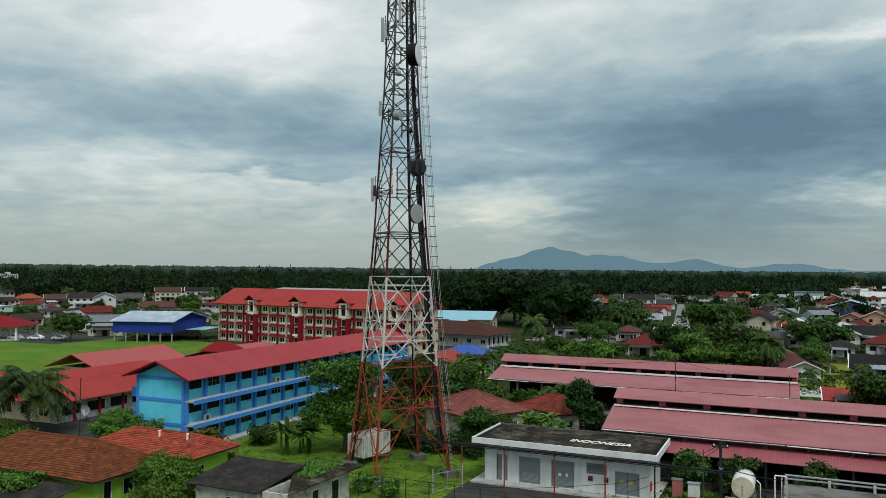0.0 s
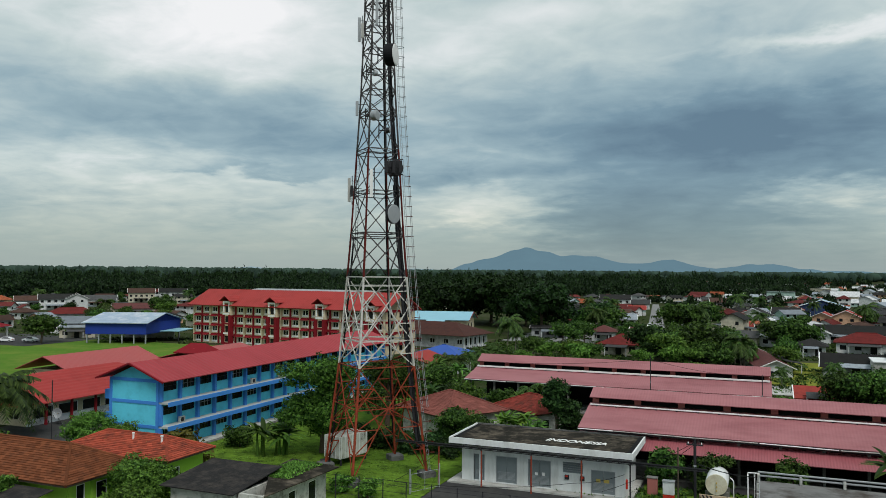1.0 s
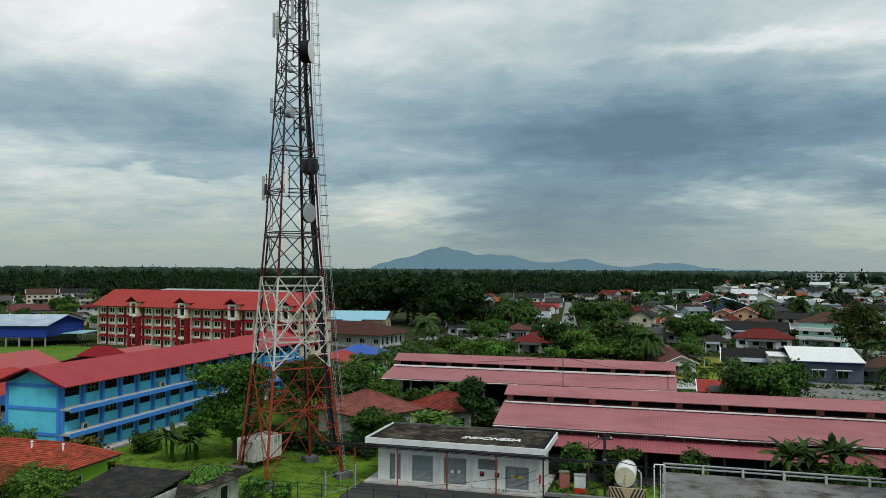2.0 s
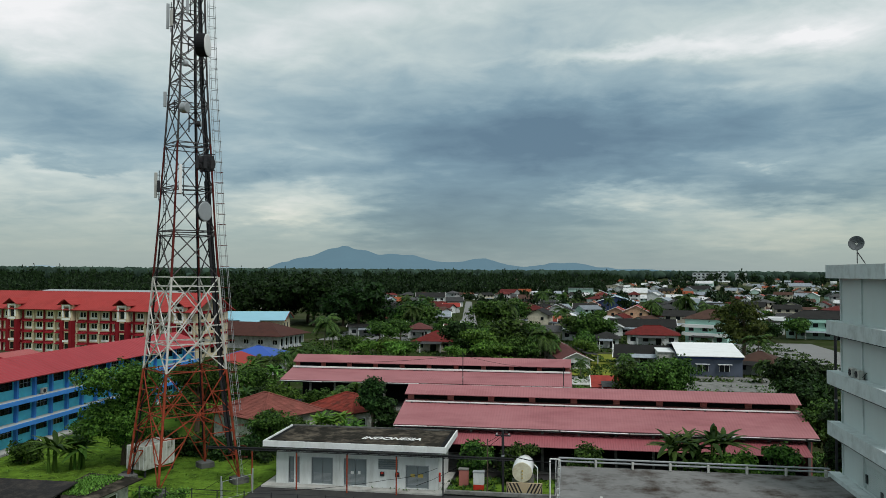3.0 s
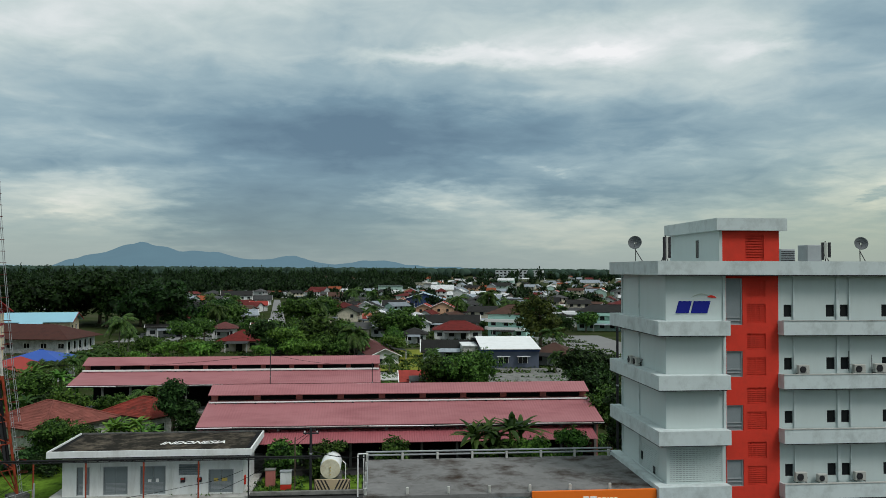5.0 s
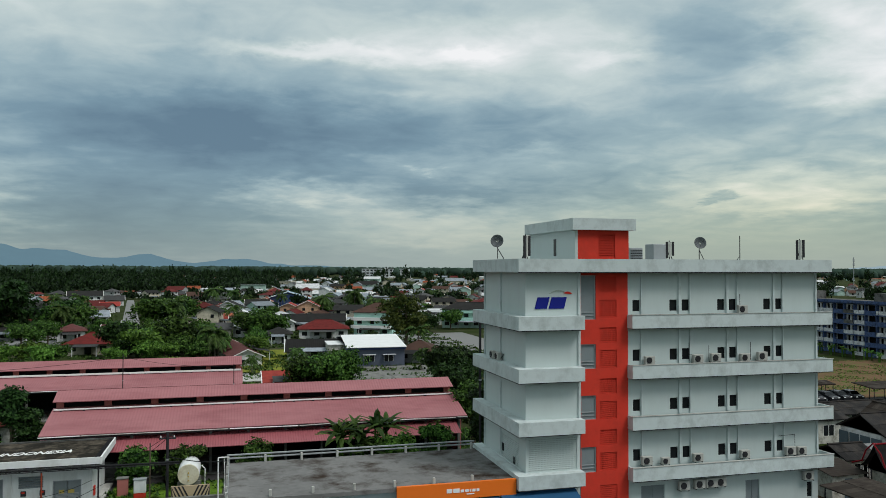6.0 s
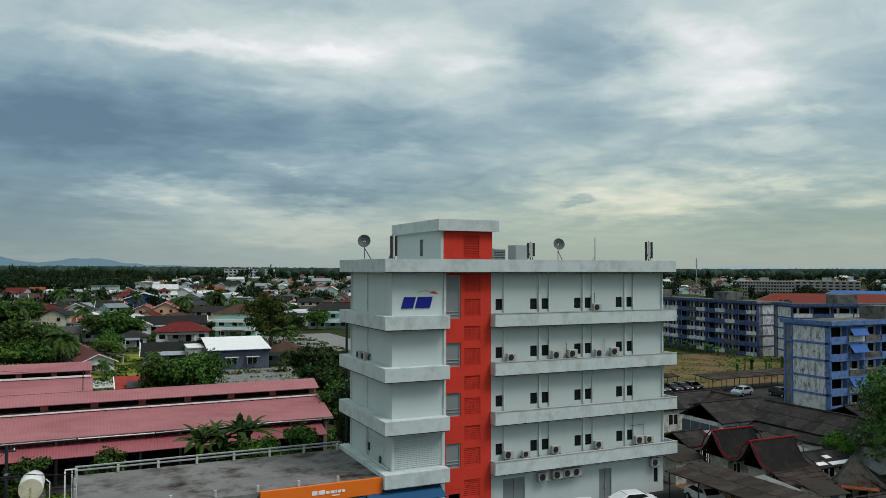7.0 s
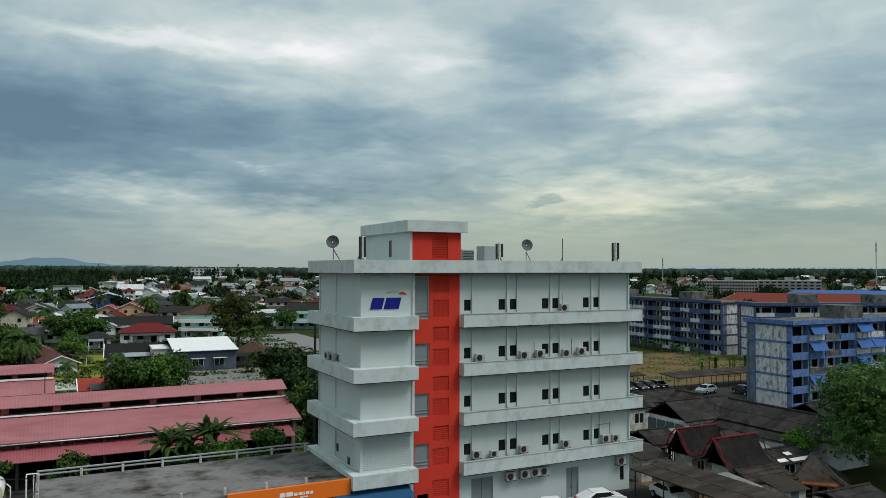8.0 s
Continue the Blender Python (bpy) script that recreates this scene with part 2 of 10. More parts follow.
LOGO_RED = material("logo_red", (0.55, 0.03, 0.02), 0.45, 0.05)
LOGO_GREY = material("logo_grey", (0.33, 0.38, 0.33), 0.45, 0.05)
SIGN_WHITE = material("sign_white", (0.80, 0.80, 0.78), 0.6, 0.05)
GREY_GLASS = material("grey_louvre_glass", (0.20, 0.23, 0.24), 0.3, 0.15, 8, 1.5, 0.05)
DARK_GLASS = glass_material("dark_window_glass", (0.012, 0.014, 0.016))
# near-black; mostly stands in for the shade inside openings
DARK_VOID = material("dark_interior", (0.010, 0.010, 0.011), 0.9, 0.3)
CONCRETE = material("concrete", (0.20, 0.20, 0.185), 0.95, 0.3, 3.0, 0.3, 0.2, dirt=(0.05, 0.05, 0.045), amount=0.4)
CONCRETE_LIGHT = material("light_concrete", (0.45, 0.45, 0.42), 0.9, 0.25, 3.0, 0.3, 0.2, dirt=(0.18, 0.18, 0.16), amount=0.3)
ROOF_GREY = material("weathered_flat_roof", (0.175, 0.173, 0.168), 0.95, 0.55, 1.6, 0.17, 0.2, dirt=(0.036, 0.024, 0.017), amount=0.46, spec=0.05)
ROOF_DARK = material("sooty_flat_roof", (0.022, 0.020, 0.016), 0.95, 0.9, 2.0, 0.25, 0.2, dirt=(0.15, 0.125, 0.095), amount=0.42, spec=0.05)
STEEL = material("galvanised_steel", (0.34, 0.36, 0.37), 0.55, 0.15, 5, 0.5, 0.05, metal=0.3)
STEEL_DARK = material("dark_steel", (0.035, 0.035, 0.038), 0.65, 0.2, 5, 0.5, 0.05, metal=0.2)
MESH_GREY = material("weathered_mesh", (0.115, 0.125, 0.13), 0.7, 0.25, 5, 0.5, 0.05, metal=0.1)
BLACK = material("black_cable", (0.012, 0.012, 0.013), 0.6, 0.2)
TOWER_RED = material("tower_red_paint", (0.29, 0.052, 0.026), 0.8, 0.35, 4, 0.6, 0.05, dirt=(0.09, 0.035, 0.02), amount=0.4)
TOWER_WHITE = material("tower_white_paint", (0.58, 0.57, 0.53), 0.7, 0.15, 4, 0.6, 0.05, dirt=(0.26, 0.22, 0.18), amount=0.3)
# upper tower colours are darkened to paint in its silhouette against the sky
TOWER_GREY = material("backlit_tower_steel", (0.060, 0.055, 0.056), 0.7, 0.3, 4, 0.6, 0.05, dirt=(0.20, 0.19, 0.18), amount=0.3)
TOWER_MAROON = material("tower_red_paint_backlit", (0.11, 0.018, 0.014), 0.7, 0.3, 4, 0.6, 0.05, dirt=(0.05, 0.02, 0.018), amount=0.3)
# the dirt colour lies in lengthwise bands that paint in the roof's sheen
PINK_ROOF = material("pink_corrugated_roof", (0.345, 0.132, 0.142), 0.6, 0.13, 3.0, 0.13, 0.3, dirt=(0.215, 0.062, 0.070), amount=0.34, stretch=(0.35, 1.1, 0.3), ribs=(0, 0.30, 0.5), spec=0.4, island=0.05)
PINK_SKIRT = material("rose_corrugated_roof", (0.31, 0.085, 0.098), 0.48, 0.12, 3.0, 0.12, 0.5, dirt=(0.17, 0.04, 0.048), amount=0.2, ribs=(0, 0.25, 0.5), spec=0.5)
PINK_PAINT = material("pink_paint", (0.38, 0.14, 0.12), 0.8, 0.15)
RED_ROOF = material("red_metal_roof", (0.34, 0.052, 0.060), 0.75, 0.14, 3.0, 0.12, 0.6, dirt=(0.15, 0.016, 0.018), amount=0.12, stretch=(0.3, 1.4, 0.3), ribs=(1, 0.75, 0.9), spec=0.1)
RED_ROOF_X = material("red_metal_roof_cross", (0.34, 0.046, 0.042), 0.75, 0.14, 3.0, 0.12, 0.6, dirt=(0.15, 0.02, 0.016), amount=0.15, ribs=(0, 0.75, 0.9), spec=0.1)
ROSE_ROOF = material("faded_rose_roof", (0.36, 0.075, 0.072), 0.6, 0.14, 3.0, 0.12, 0.4, ribs=(0, 0.30, 0.5), spec=0.25)
BLUE_WALL = material("turquoise_wall", (0.12, 0.60, 0.78), 0.85, 0.10, 3.0, 0.3, 0.06, dirt=(0.06, 0.33, 0.46), amount=0.2)
BLUE_BAND = material("blue_band", (0.06, 0.24, 0.66), 0.8, 0.12, 3.0, 0.3, 0.06)
SLAB_GREY = material("corridor_slab", (0.42, 0.45, 0.45), 0.9, 0.2)
CREAM = material("cream_wall", (0.60, 0.51, 0.35), 0.85, 0.15, 3.0, 0.3, 0.08, dirt=(0.34, 0.27, 0.18), amount=0.2)
MAROON = material("maroon_wall", (0.20, 0.012, 0.018), 0.85, 0.15)
ROYAL_BLUE = material("royal_blue_sheet", (0.020, 0.045, 0.27), 0.5, 0.14, ribs=(0, 0.5, 0.4), bump=0.3)
PALE_BLUE_ROOF = material("pale_blue_roof", (0.30, 0.38, 0.48), 0.45, 0.35, 1.0, 0.12, 0.3, dirt=(0.62, 0.62, 0.62), amount=0.35, ribs=(0, 0.4, 0.4))
CYAN_ROOF = material("light_blue_metal_roof", (0.25, 0.47, 0.56), 0.45, 0.12, ribs=(0, 0.4, 0.4), bump=0.3)
CLAY = material("clay_roof_tile", (0.165, 0.056, 0.026), 0.95, 0.35, 5, 0.5, 0.3, dirt=(0.055, 0.030, 0.020), amount=0.22, island=0.28, spec=0.05)
CLAY_RED = material("red_clay_roof_tile", (0.34, 0.068, 0.038), 0.9, 0.3, 5, 0.5, 0.3, dirt=(0.08, 0.03, 0.022), amount=0.35, island=0.28)
BROWN_ROOF = material("brown_roof_sheet", (0.215, 0.074, 0.060), 0.85, 0.25, 3, 0.3, 0.3, dirt=(0.11, 0.042, 0.034), amount=0.35, spec=0.06, island=0.15)
SHELTER_ROOF = material("weathered_shelter_sheet", (0.052, 0.044, 0.038), 0.9, 0.45, 3, 0.3, 0.3, dirt=(0.028, 0.020, 0.016), amount=0.45, ribs=(1, 0.4, 0.3), spec=0.06, island=0.35)
LIME_WALL = material("lime_green_wall", (0.28, 0.52, 0.06), 0.85, 0.15)
ZINC_DARK = material("rusty_dark_zinc", (0.028, 0.027, 0.027), 0.9, 0.45, 3, 0.35, 0.3, dirt=(0.066, 0.057, 0.050), amount=0.4, ribs=(0, 0.3, 0.4), spec=0.06, island=0.38)
MOSS = material("moss", (0.10, 0.15, 0.035), 0.95, 0.5, 4, 0.7, 0.6)
WALL_OLD = material("stained_plaster", (0.52, 0.52, 0.47), 0.85, 0.2, 3, 0.5, 0.15, dirt=(0.15, 0.15, 0.12), amount=0.45)
ASPHALT = material("asphalt", (0.042, 0.042, 0.042), 0.95, 0.3, 4, 0.15, 0.2, dirt=(0.08, 0.078, 0.07), amount=0.3)
ROAD_PALE = material("pale_road", (0.20, 0.20, 0.195), 0.9, 0.2, 2, 0.1, 0.1)
GRASS_FIELD = material("mown_grass", (0.080, 0.165, 0.022), 0.97, 0.5, 1.2, 0.05, 0.6, dirt=(0.16, 0.20, 0.04), amount=0.4, spec=0.02)
GRASS_YARD = material("yard_grass", (0.104, 0.184, 0.022), 0.97, 0.9, 2.2, 0.3, 0.8, dirt=(0.024, 0.042, 0.010), amount=0.6, spec=0.02)
EARTH = material("brown_earth_field", (0.150, 0.092, 0.055), 0.97, 0.5, 2.0, 0.14, 0.4, dirt=(0.115, 0.135, 0.045), amount=0.55, spec=0.03)
GROUND = material("overgrown_ground", (0.028, 0.040, 0.012), 0.97, 0.5, 1.0, 0.03, 0.5, dirt=(0.09, 0.08, 0.055), amount=0.3, spec=0.02)
BARK = material("bark", (0.11, 0.085, 0.06), 0.9, 0.4, 6, 1, 0.5)
PALM_BARK = material("palm_bark", (0.17, 0.15, 0.12), 0.9, 0.3, 6, 1, 0.5)
LEAF = leaf_material("broad_leaf", (0.006, 0.020, 0.005), (0.095, 0.190, 0.034))
LEAF_LIGHT = leaf_material("young_leaf", (0.018, 0.052, 0.008), (0.150, 0.285, 0.045))
LEAF_DARK = leaf_material("dark_leaf", (0.004, 0.012, 0.004), (0.042, 0.088, 0.022))
PALM_LEAF = leaf_material("palm_leaf", (0.010, 0.027, 0.007), (0.085, 0.145, 0.032))
BANANA_LEAF = leaf_material("banana_leaf", (0.035, 0.090, 0.014), (0.13, 0.25, 0.045))
GRASS_BLADE = leaf_material("grass_blade", (0.055, 0.115, 0.014), (0.15, 0.255, 0.04))
# base colour shifted to blue-grey, so distance haze is put into the canopy
FOREST_FAR = material("haze_tinted_forest_canopy", (0.034, 0.056, 0.042), 0.95, 0.4, 0.1, 0.004, 0.5, island=0.4, spec=0.02)
AC_CASE = material("air_conditioner_case", (0.40, 0.40, 0.37), 0.5, 0.12)
CAR_WHITE = material("white_car_paint", (0.75, 0.76, 0.77), 0.25, 0.04, spec=0.6)
CAR_PALE = material("silver_blue_car_paint", (0.36, 0.42, 0.48), 0.25, 0.05, spec=0.6)
CAR_DARK = material("dark_car_paint", (0.02, 0.02, 0.024), 0.25, 0.05, spec=0.6)
RUBBER = material("tyre_rubber", (0.015, 0.015, 0.015), 0.8, 0.2)
YELLOW = material("yellow_paint", (0.50, 0.38, 0.10), 0.7, 0.1)
FLAT_BLUE = material("flat_block_blue", (0.066, 0.105, 0.225), 0.85, 0.35, 3, 0.7, 0.1, dirt=(0.022, 0.028, 0.040), amount=0.5)
FLAT_BLUE_BRIGHT = material("flat_block_bright_blue", (0.110, 0.195, 0.42), 0.85, 0.25, 3, 0.6, 0.1, dirt=(0.05, 0.075, 0.13), amount=0.45)
PEELING = material("peeling_panel", (0.60, 0.62, 0.65), 0.9, 0.3, 2.5, 0.75, 0.2, dirt=(0.020, 0.020, 0.023), amount=0.45, stretch=(1, 1, 0.45))
FLAT_WHITE = material("block_white_wall", (0.58, 0.60, 0.62), 0.9, 0.25, 3, 0.4, 0.1, dirt=(0.11, 0.11, 0.11), amount=0.28)
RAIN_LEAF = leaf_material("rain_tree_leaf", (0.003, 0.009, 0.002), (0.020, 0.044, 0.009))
FLAT_CONCRETE = material("blackened_concrete", (0.13, 0.13, 0.125), 0.95, 0.4, 2.0, 0.3, 0.2, dirt=(0.012, 0.012, 0.012), amount=0.45)
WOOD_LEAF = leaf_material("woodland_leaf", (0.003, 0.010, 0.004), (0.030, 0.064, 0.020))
LEAF_MID = leaf_material("sunlit_broad_leaf", (0.008, 0.028, 0.006), (0.120, 0.235, 0.036))

# ---- mesh helpers ----
def link_mesh(name, bm, mat, parent=None, label="", smooth=False):
    me = bpy.data.meshes.new(name)
    bmesh.ops.recalc_face_normals(bm, faces=bm.faces)
    bm.to_mesh(me)
    bm.free()
    me.materials.append(mat)
    if smooth:
        for p in me.polygons:
            p.use_smooth = True
    ob = new(name, me)
    if parent:
        ob.parent = parent
    if label:
        ob["label"] = label
    return ob


def part(name, bm, mat, parent, label="", smooth=False):
    return link_mesh(name, bm, mat, parent, label, smooth)


def raw_part(name, verts, faces, mat, parent=None, label="", smooth=False):
    me = bpy.data.meshes.new(name)
    me.from_pydata(verts, [], faces)
    me.materials.append(mat)
    if smooth:
        for p in me.polygons:
            p.use_smooth = True
    ob = new(name, me)
    if parent:
        ob.parent = parent
    if label:
        ob["label"] = label
    return ob


def thing(name, label, category, m=None, group="", kind=""):
    ob = new(name)
    ob.empty_display_size = 0.3
    if m is not None:
        ob.matrix_basis = m
    return tagged(ob, label, category, group, kind)


def box(bm, x0, x1, y0, y1, z0, z1):
    v = [bm.verts.new((x, y, z)) for z in (z0, z1) for y in (y0, y1) for x in (x0, x1)]
    for f in ((0, 2, 3, 1), (4, 5, 7, 6), (0, 1, 5, 4), (2, 6, 7, 3), (0, 4, 6, 2), (1, 3, 7, 5)):
        bm.faces.new([v[i] for i in f])
    return v


def boxes(*rows):
    bm = bmesh.new()
    for r in rows:
        box(bm, *r)
    return bm


def soft_box(x0, x1, y0, y1, z0, z1, r=0.03):
    bm = boxes((x0, x1, y0, y1, z0, z1))
    bmesh.ops.bevel(bm, geom=bm.edges[:], offset=r, segments=1, affect="EDGES")
    return bm


def bar(bm, a, b, r, n=4, r2=None):
    """A rod from a to b with n sides."""
    a, b = Vector(a), Vector(b)
    d = (b - a)
    if d.length < 1e-6:
        return
    q = d.to_track_quat("Z", "Y")
    r2 = r if r2 is None else r2
    rings = []
    for p, rad in ((a, r), (b, r2)):
        rings.append([bm.verts.new(p + q @ Vector((rad * math.cos(2 * math.pi * (i + 0.5) / n), rad * math.sin(2 * math.pi * (i + 0.5) / n), 0))) for i in range(n)])
    for i in range(n):
        j = (i + 1) % n
        bm.faces.new((rings[0][i], rings[0][j], rings[1][j], rings[1][i]))
    bm.faces.new(rings[0][::-1])
    bm.faces.new(rings[1])


def bars(rows, r, n=4):
    bm = bmesh.new()
    for a, b in rows:
        bar(bm, a, b, r, n)
    return bm


def tube(points, r, n=6, r_end=None):
    """A bent pipe through the points."""
    bm = bmesh.new()
    k = len(points)
    rings = []
    for i, p in enumerate(points):
        a, b = Vector(points[max(i - 1, 0)]), Vector(points[min(i + 1, k - 1)])
        q = (b - a).to_track_quat("Z", "Y")
        rad = r if r_end is None else r + (r_end - r) * i / (k - 1)
        rings.append([bm.verts.new(Vector(p) + q @ Vector((rad * math.cos(2 * math.pi * j / n), rad * math.sin(2 * math.pi * j / n), 0))) for j in range(n)])
    for s, t in zip(rings, rings[1:]):
        for j in range(n):
            bm.faces.new((s[j], s[(j + 1) % n], t[(j + 1) % n], t[j]))
    bm.faces.new(rings[0][::-1])
    bm.faces.new(rings[-1])
    return bm


def lathe(profile, n=20, cap=True):
    """A turned form: (radius, height) pairs round the z axis."""
    bm = bmesh.new()
    rings = [[bm.verts.new((r * math.cos(2 * math.pi * i / n), r * math.sin(2 * math.pi * i / n), z)) for i in range(n)] for r, z in profile]
    for s, t in zip(rings, rings[1:]):
        for i in range(n):
            bm.faces.new((s[i], s[(i + 1) % n], t[(i + 1) % n], t[i]))
    if cap:
        bm.faces.new(rings[0][::-1])
        bm.faces.new(rings[-1])
    return bm


def holed_wall(x0, x1, z0, z1, y0, y1, holes=(), m=None):
    """A wall in the x-z plane from y0 (front) to y1, with rectangular openings (x0, x1, z0, z1) cut through it."""
    bm = bmesh.new()
    xs = sorted({x0, x1, *[min(max(h[i], x0), x1) for h in holes for i in (0, 1)]})
    zs = sorted({z0, z1, *[min(max(h[i], z0), z1) for h in holes for i in (2, 3)]})
    solid = {}
    for i in range(len(xs) - 1):
        for j in range(len(zs) - 1):
            cx, cz = (xs[i] + xs[i + 1]) / 2, (zs[j] + zs[j + 1]) / 2
            solid[i, j] = not any(h[0] < cx < h[1] and h[2] < cz < h[3] for h in holes)
    verts = {}

    def v(i, j, k):
        if (i, j, k) not in verts:
            p = Vector((xs[i], (y0, y1)[k], zs[j]))
            verts[i, j, k] = bm.verts.new(m @ p if m else p)
        return verts[i, j, k]

    for (i, j), s in solid.items():
        if not s:
            continue
        bm.faces.new((v(i, j, 0), v(i + 1, j, 0), v(i + 1, j + 1, 0), v(i, j + 1, 0)))
        bm.faces.new((v(i, j, 1), v(i, j + 1, 1), v(i + 1, j + 1, 1), v(i + 1, j, 1)))
        if not solid.get((i - 1, j)):
            bm.faces.new((v(i, j, 0), v(i, j + 1, 0), v(i, j + 1, 1), v(i, j, 1)))
        if not solid.get((i + 1, j)):
            bm.faces.new((v(i + 1, j, 0), v(i + 1, j, 1), v(i + 1, j + 1, 1), v(i + 1, j + 1, 0)))
        if not solid.get((i, j - 1)):
            bm.faces.new((v(i, j, 0), v(i, j, 1), v(i + 1, j, 1), v(i + 1, j, 0)))
        if not solid.get((i, j + 1)):
            bm.faces.new((v(i, j + 1, 0), v(i + 1, j + 1, 0), v(i + 1, j + 1, 1), v(i, j + 1, 1)))
    return bm


def slope_sheet(bm, a, b, c, d, thick=0.08):
    """A flat roof sheet with thickness on four corners."""
    p = [Vector(q) for q in (a, b, c, d)]
    n = (p[1] - p[0]).cross(p[3] - p[0]).normalized()
    if n.z < 0:
        n = -n
    top = [bm.verts.new(q) for q in p]
    low = [bm.verts.new(q - n * thick) for q in p]
    bm.faces.new(top)
    bm.faces.new(low[::-1])
    for i in range(4):
        j = (i + 1) % 4
        bm.faces.new((top[i], low[i], low[j], top[j]))


def gable_roof(x0, x1, y0, y1, z0, z1, axis="x", thick=0.1):
    """Two slopes whose ridge runs along the axis."""
    bm = bmesh.new()
    if axis == "x":
        ym = (y0 + y1) / 2
        slope_sheet(bm, (x0, y0, z0), (x1, y0, z0), (x1, ym, z1), (x0, ym, z1), thick)
        slope_sheet(bm, (x0, y1, z0), (x1, y1, z0), (x1, ym, z1), (x0, ym, z1), thick)
    else:
        xm = (x0 + x1) / 2
        slope_sheet(bm, (x0, y0, z0), (x0, y1, z0), (xm, y1, z1), (xm, y0, z1), thick)
        slope_sheet(bm, (x1, y0, z0), (x1, y1, z0), (xm, y1, z1), (xm, y0, z1), thick)
    return bm


def hip_roof(x0, x1, y0, y1, z0, z1, thick=0.12):
    bm = bmesh.new()
    w, d = x1 - x0, y1 - y0
    h = min(w, d) / 2
    if w >= d:
        r = [(x0 + h, (y0 + y1) / 2, z1), (x1 - h, (y0 + y1) / 2, z1)]
    else:
        r = [((x0 + x1) / 2, y0 + h, z1), ((x0 + x1) / 2, y1 - h, z1)]
    e = [(x0, y0), (x1, y0), (x1, y1), (x0, y1)]
    lo = [bm.verts.new((x, y, z0 - thick)) for x, y in e]
    up = [bm.verts.new((x, y, z0)) for x, y in e]
    a, b = [bm.verts.new(q) for q in r]
    for i in range(4):
        j = (i + 1) % 4
        bm.faces.new((lo[i], lo[j], up[j], up[i]))
    if w >= d:
        for f in ((up[0], up[1], b, a), (up[1], up[2], b), (up[2], up[3], a, b), (up[3], up[0], a)):
            bm.faces.new(f)
    else:
        for f in ((up[0], up[1], a), (up[1], up[2], b, a), (up[2], up[3], b), (up[3], up[0], a, b)):
            bm.faces.new(f)
    bm.faces.new(lo[::-1])
    return bm


def tiled_slope(bm, a, b, c, d, course=0.33, wide=0.0, lift=0.05):
    """Courses of tiles from the eave a-b up to the ridge d-c, each lapping the one below."""
    a, b, c, d = (Vector(q) for q in (a, b, c, d))
    rows = max(2, round(((d - a).length + (c - b).length) / 2 / course))
    n = (b - a).cross(d - a).normalized()
    if n.z < 0:
        n = -n
    for i in range(rows):
        s, t = i / rows, min(1.0, (i + 1.12) / rows)
        p0, p1 = a.lerp(d, s), b.lerp(c, s)
        q0, q1 = a.lerp(d, t), b.lerp(c, t)
        cols = max(1, round((p1 - p0).length / wide)) if wide else 1
        for k in range(cols):
            u, w = k / cols, (k + 1) / cols
            lft = lift * random.uniform(0.8, 1.25)
            A, B = p0.lerp(p1, u) + n * lft, p0.lerp(p1, w) + n * lft
            C, D = q0.lerp(q1, w) + n * 0.004, q0.lerp(q1, u) + n * 0.004
            A2, B2 = p0.lerp(p1, u) - n * 0.03, p0.lerp(p1, w) - n * 0.03
            v = [bm.verts.new(q) for q in (A, B, C, D, A2, B2)]
            bm.faces.new((v[0], v[1], v[2], v[3]))
            bm.faces.new((v[0], v[4], v[5], v[1]))


def sheet_roof(x0, x1, y0, y1, z0, z1, axis="x", course=2.2, wide=0.85):
    """A gable roof laid with lapping metal sheets, one mesh with every sheet an island of its own."""
    bm = bmesh.new()
    if axis == "x":
        ym = (y0 + y1) / 2
        quads = (((x0, y0, z0), (x1, y0, z0), (x1, ym, z1), (x0, ym, z1)), ((x1, y1, z0), (x0, y1, z0), (x0, ym, z1), (x1, ym, z1)))
    else:
        xm = (x0 + x1) / 2
        quads = (((x0, y1, z0), (x0, y0, z0), (xm, y0, z1), (xm, y1, z1)), ((x1, y0, z0), (x1, y1, z0), (xm, y1, z1), (xm, y0, z1)))
    for q in quads:
        tiled_slope(bm, *q, course=course, wide=wide, lift=0.04)
        slope_sheet(bm, *[(a, b, c - 0.03) for a, b, c in q], thick=0.06)
    return bm


def text_part(name, body, size, m, mat, parent, shear=0.0, depth=0.01, width=1.0):
    cu = bpy.data.curves.new(name, "FONT")
    cu.body, cu.size, cu.extrude, cu.shear, cu.offset = body, size, depth, shear, size * 0.018
    cu.align_x, cu.align_y = "CENTER", "CENTER"
    tmp = bpy.data.objects.new(name, cu)
    scene.collection.objects.link(tmp)
    dg = bpy.context.evaluated_depsgraph_get()
    dg.update()
    me = bpy.data.meshes.new_from_object(tmp.evaluated_get(dg))
    bpy.data.objects.remove(tmp)
    me.transform(m @ Matrix.Diagonal((width, 1, 1, 1)))
    me.materials.clear()
    me.materials.append(mat)
    ob = new(name, me)
    ob.parent = parent
    return ob

# ---- ground, far land and mountains ----
def sheet(name, x0, x1, y0, y1, z, mat, label, category, thick=0.0, cuts=1):
    bm = boxes((x0, x1, y0, y1, z - 0.3, z))
    return tagged(link_mesh(name, bm, mat), label, category, kind="structure")


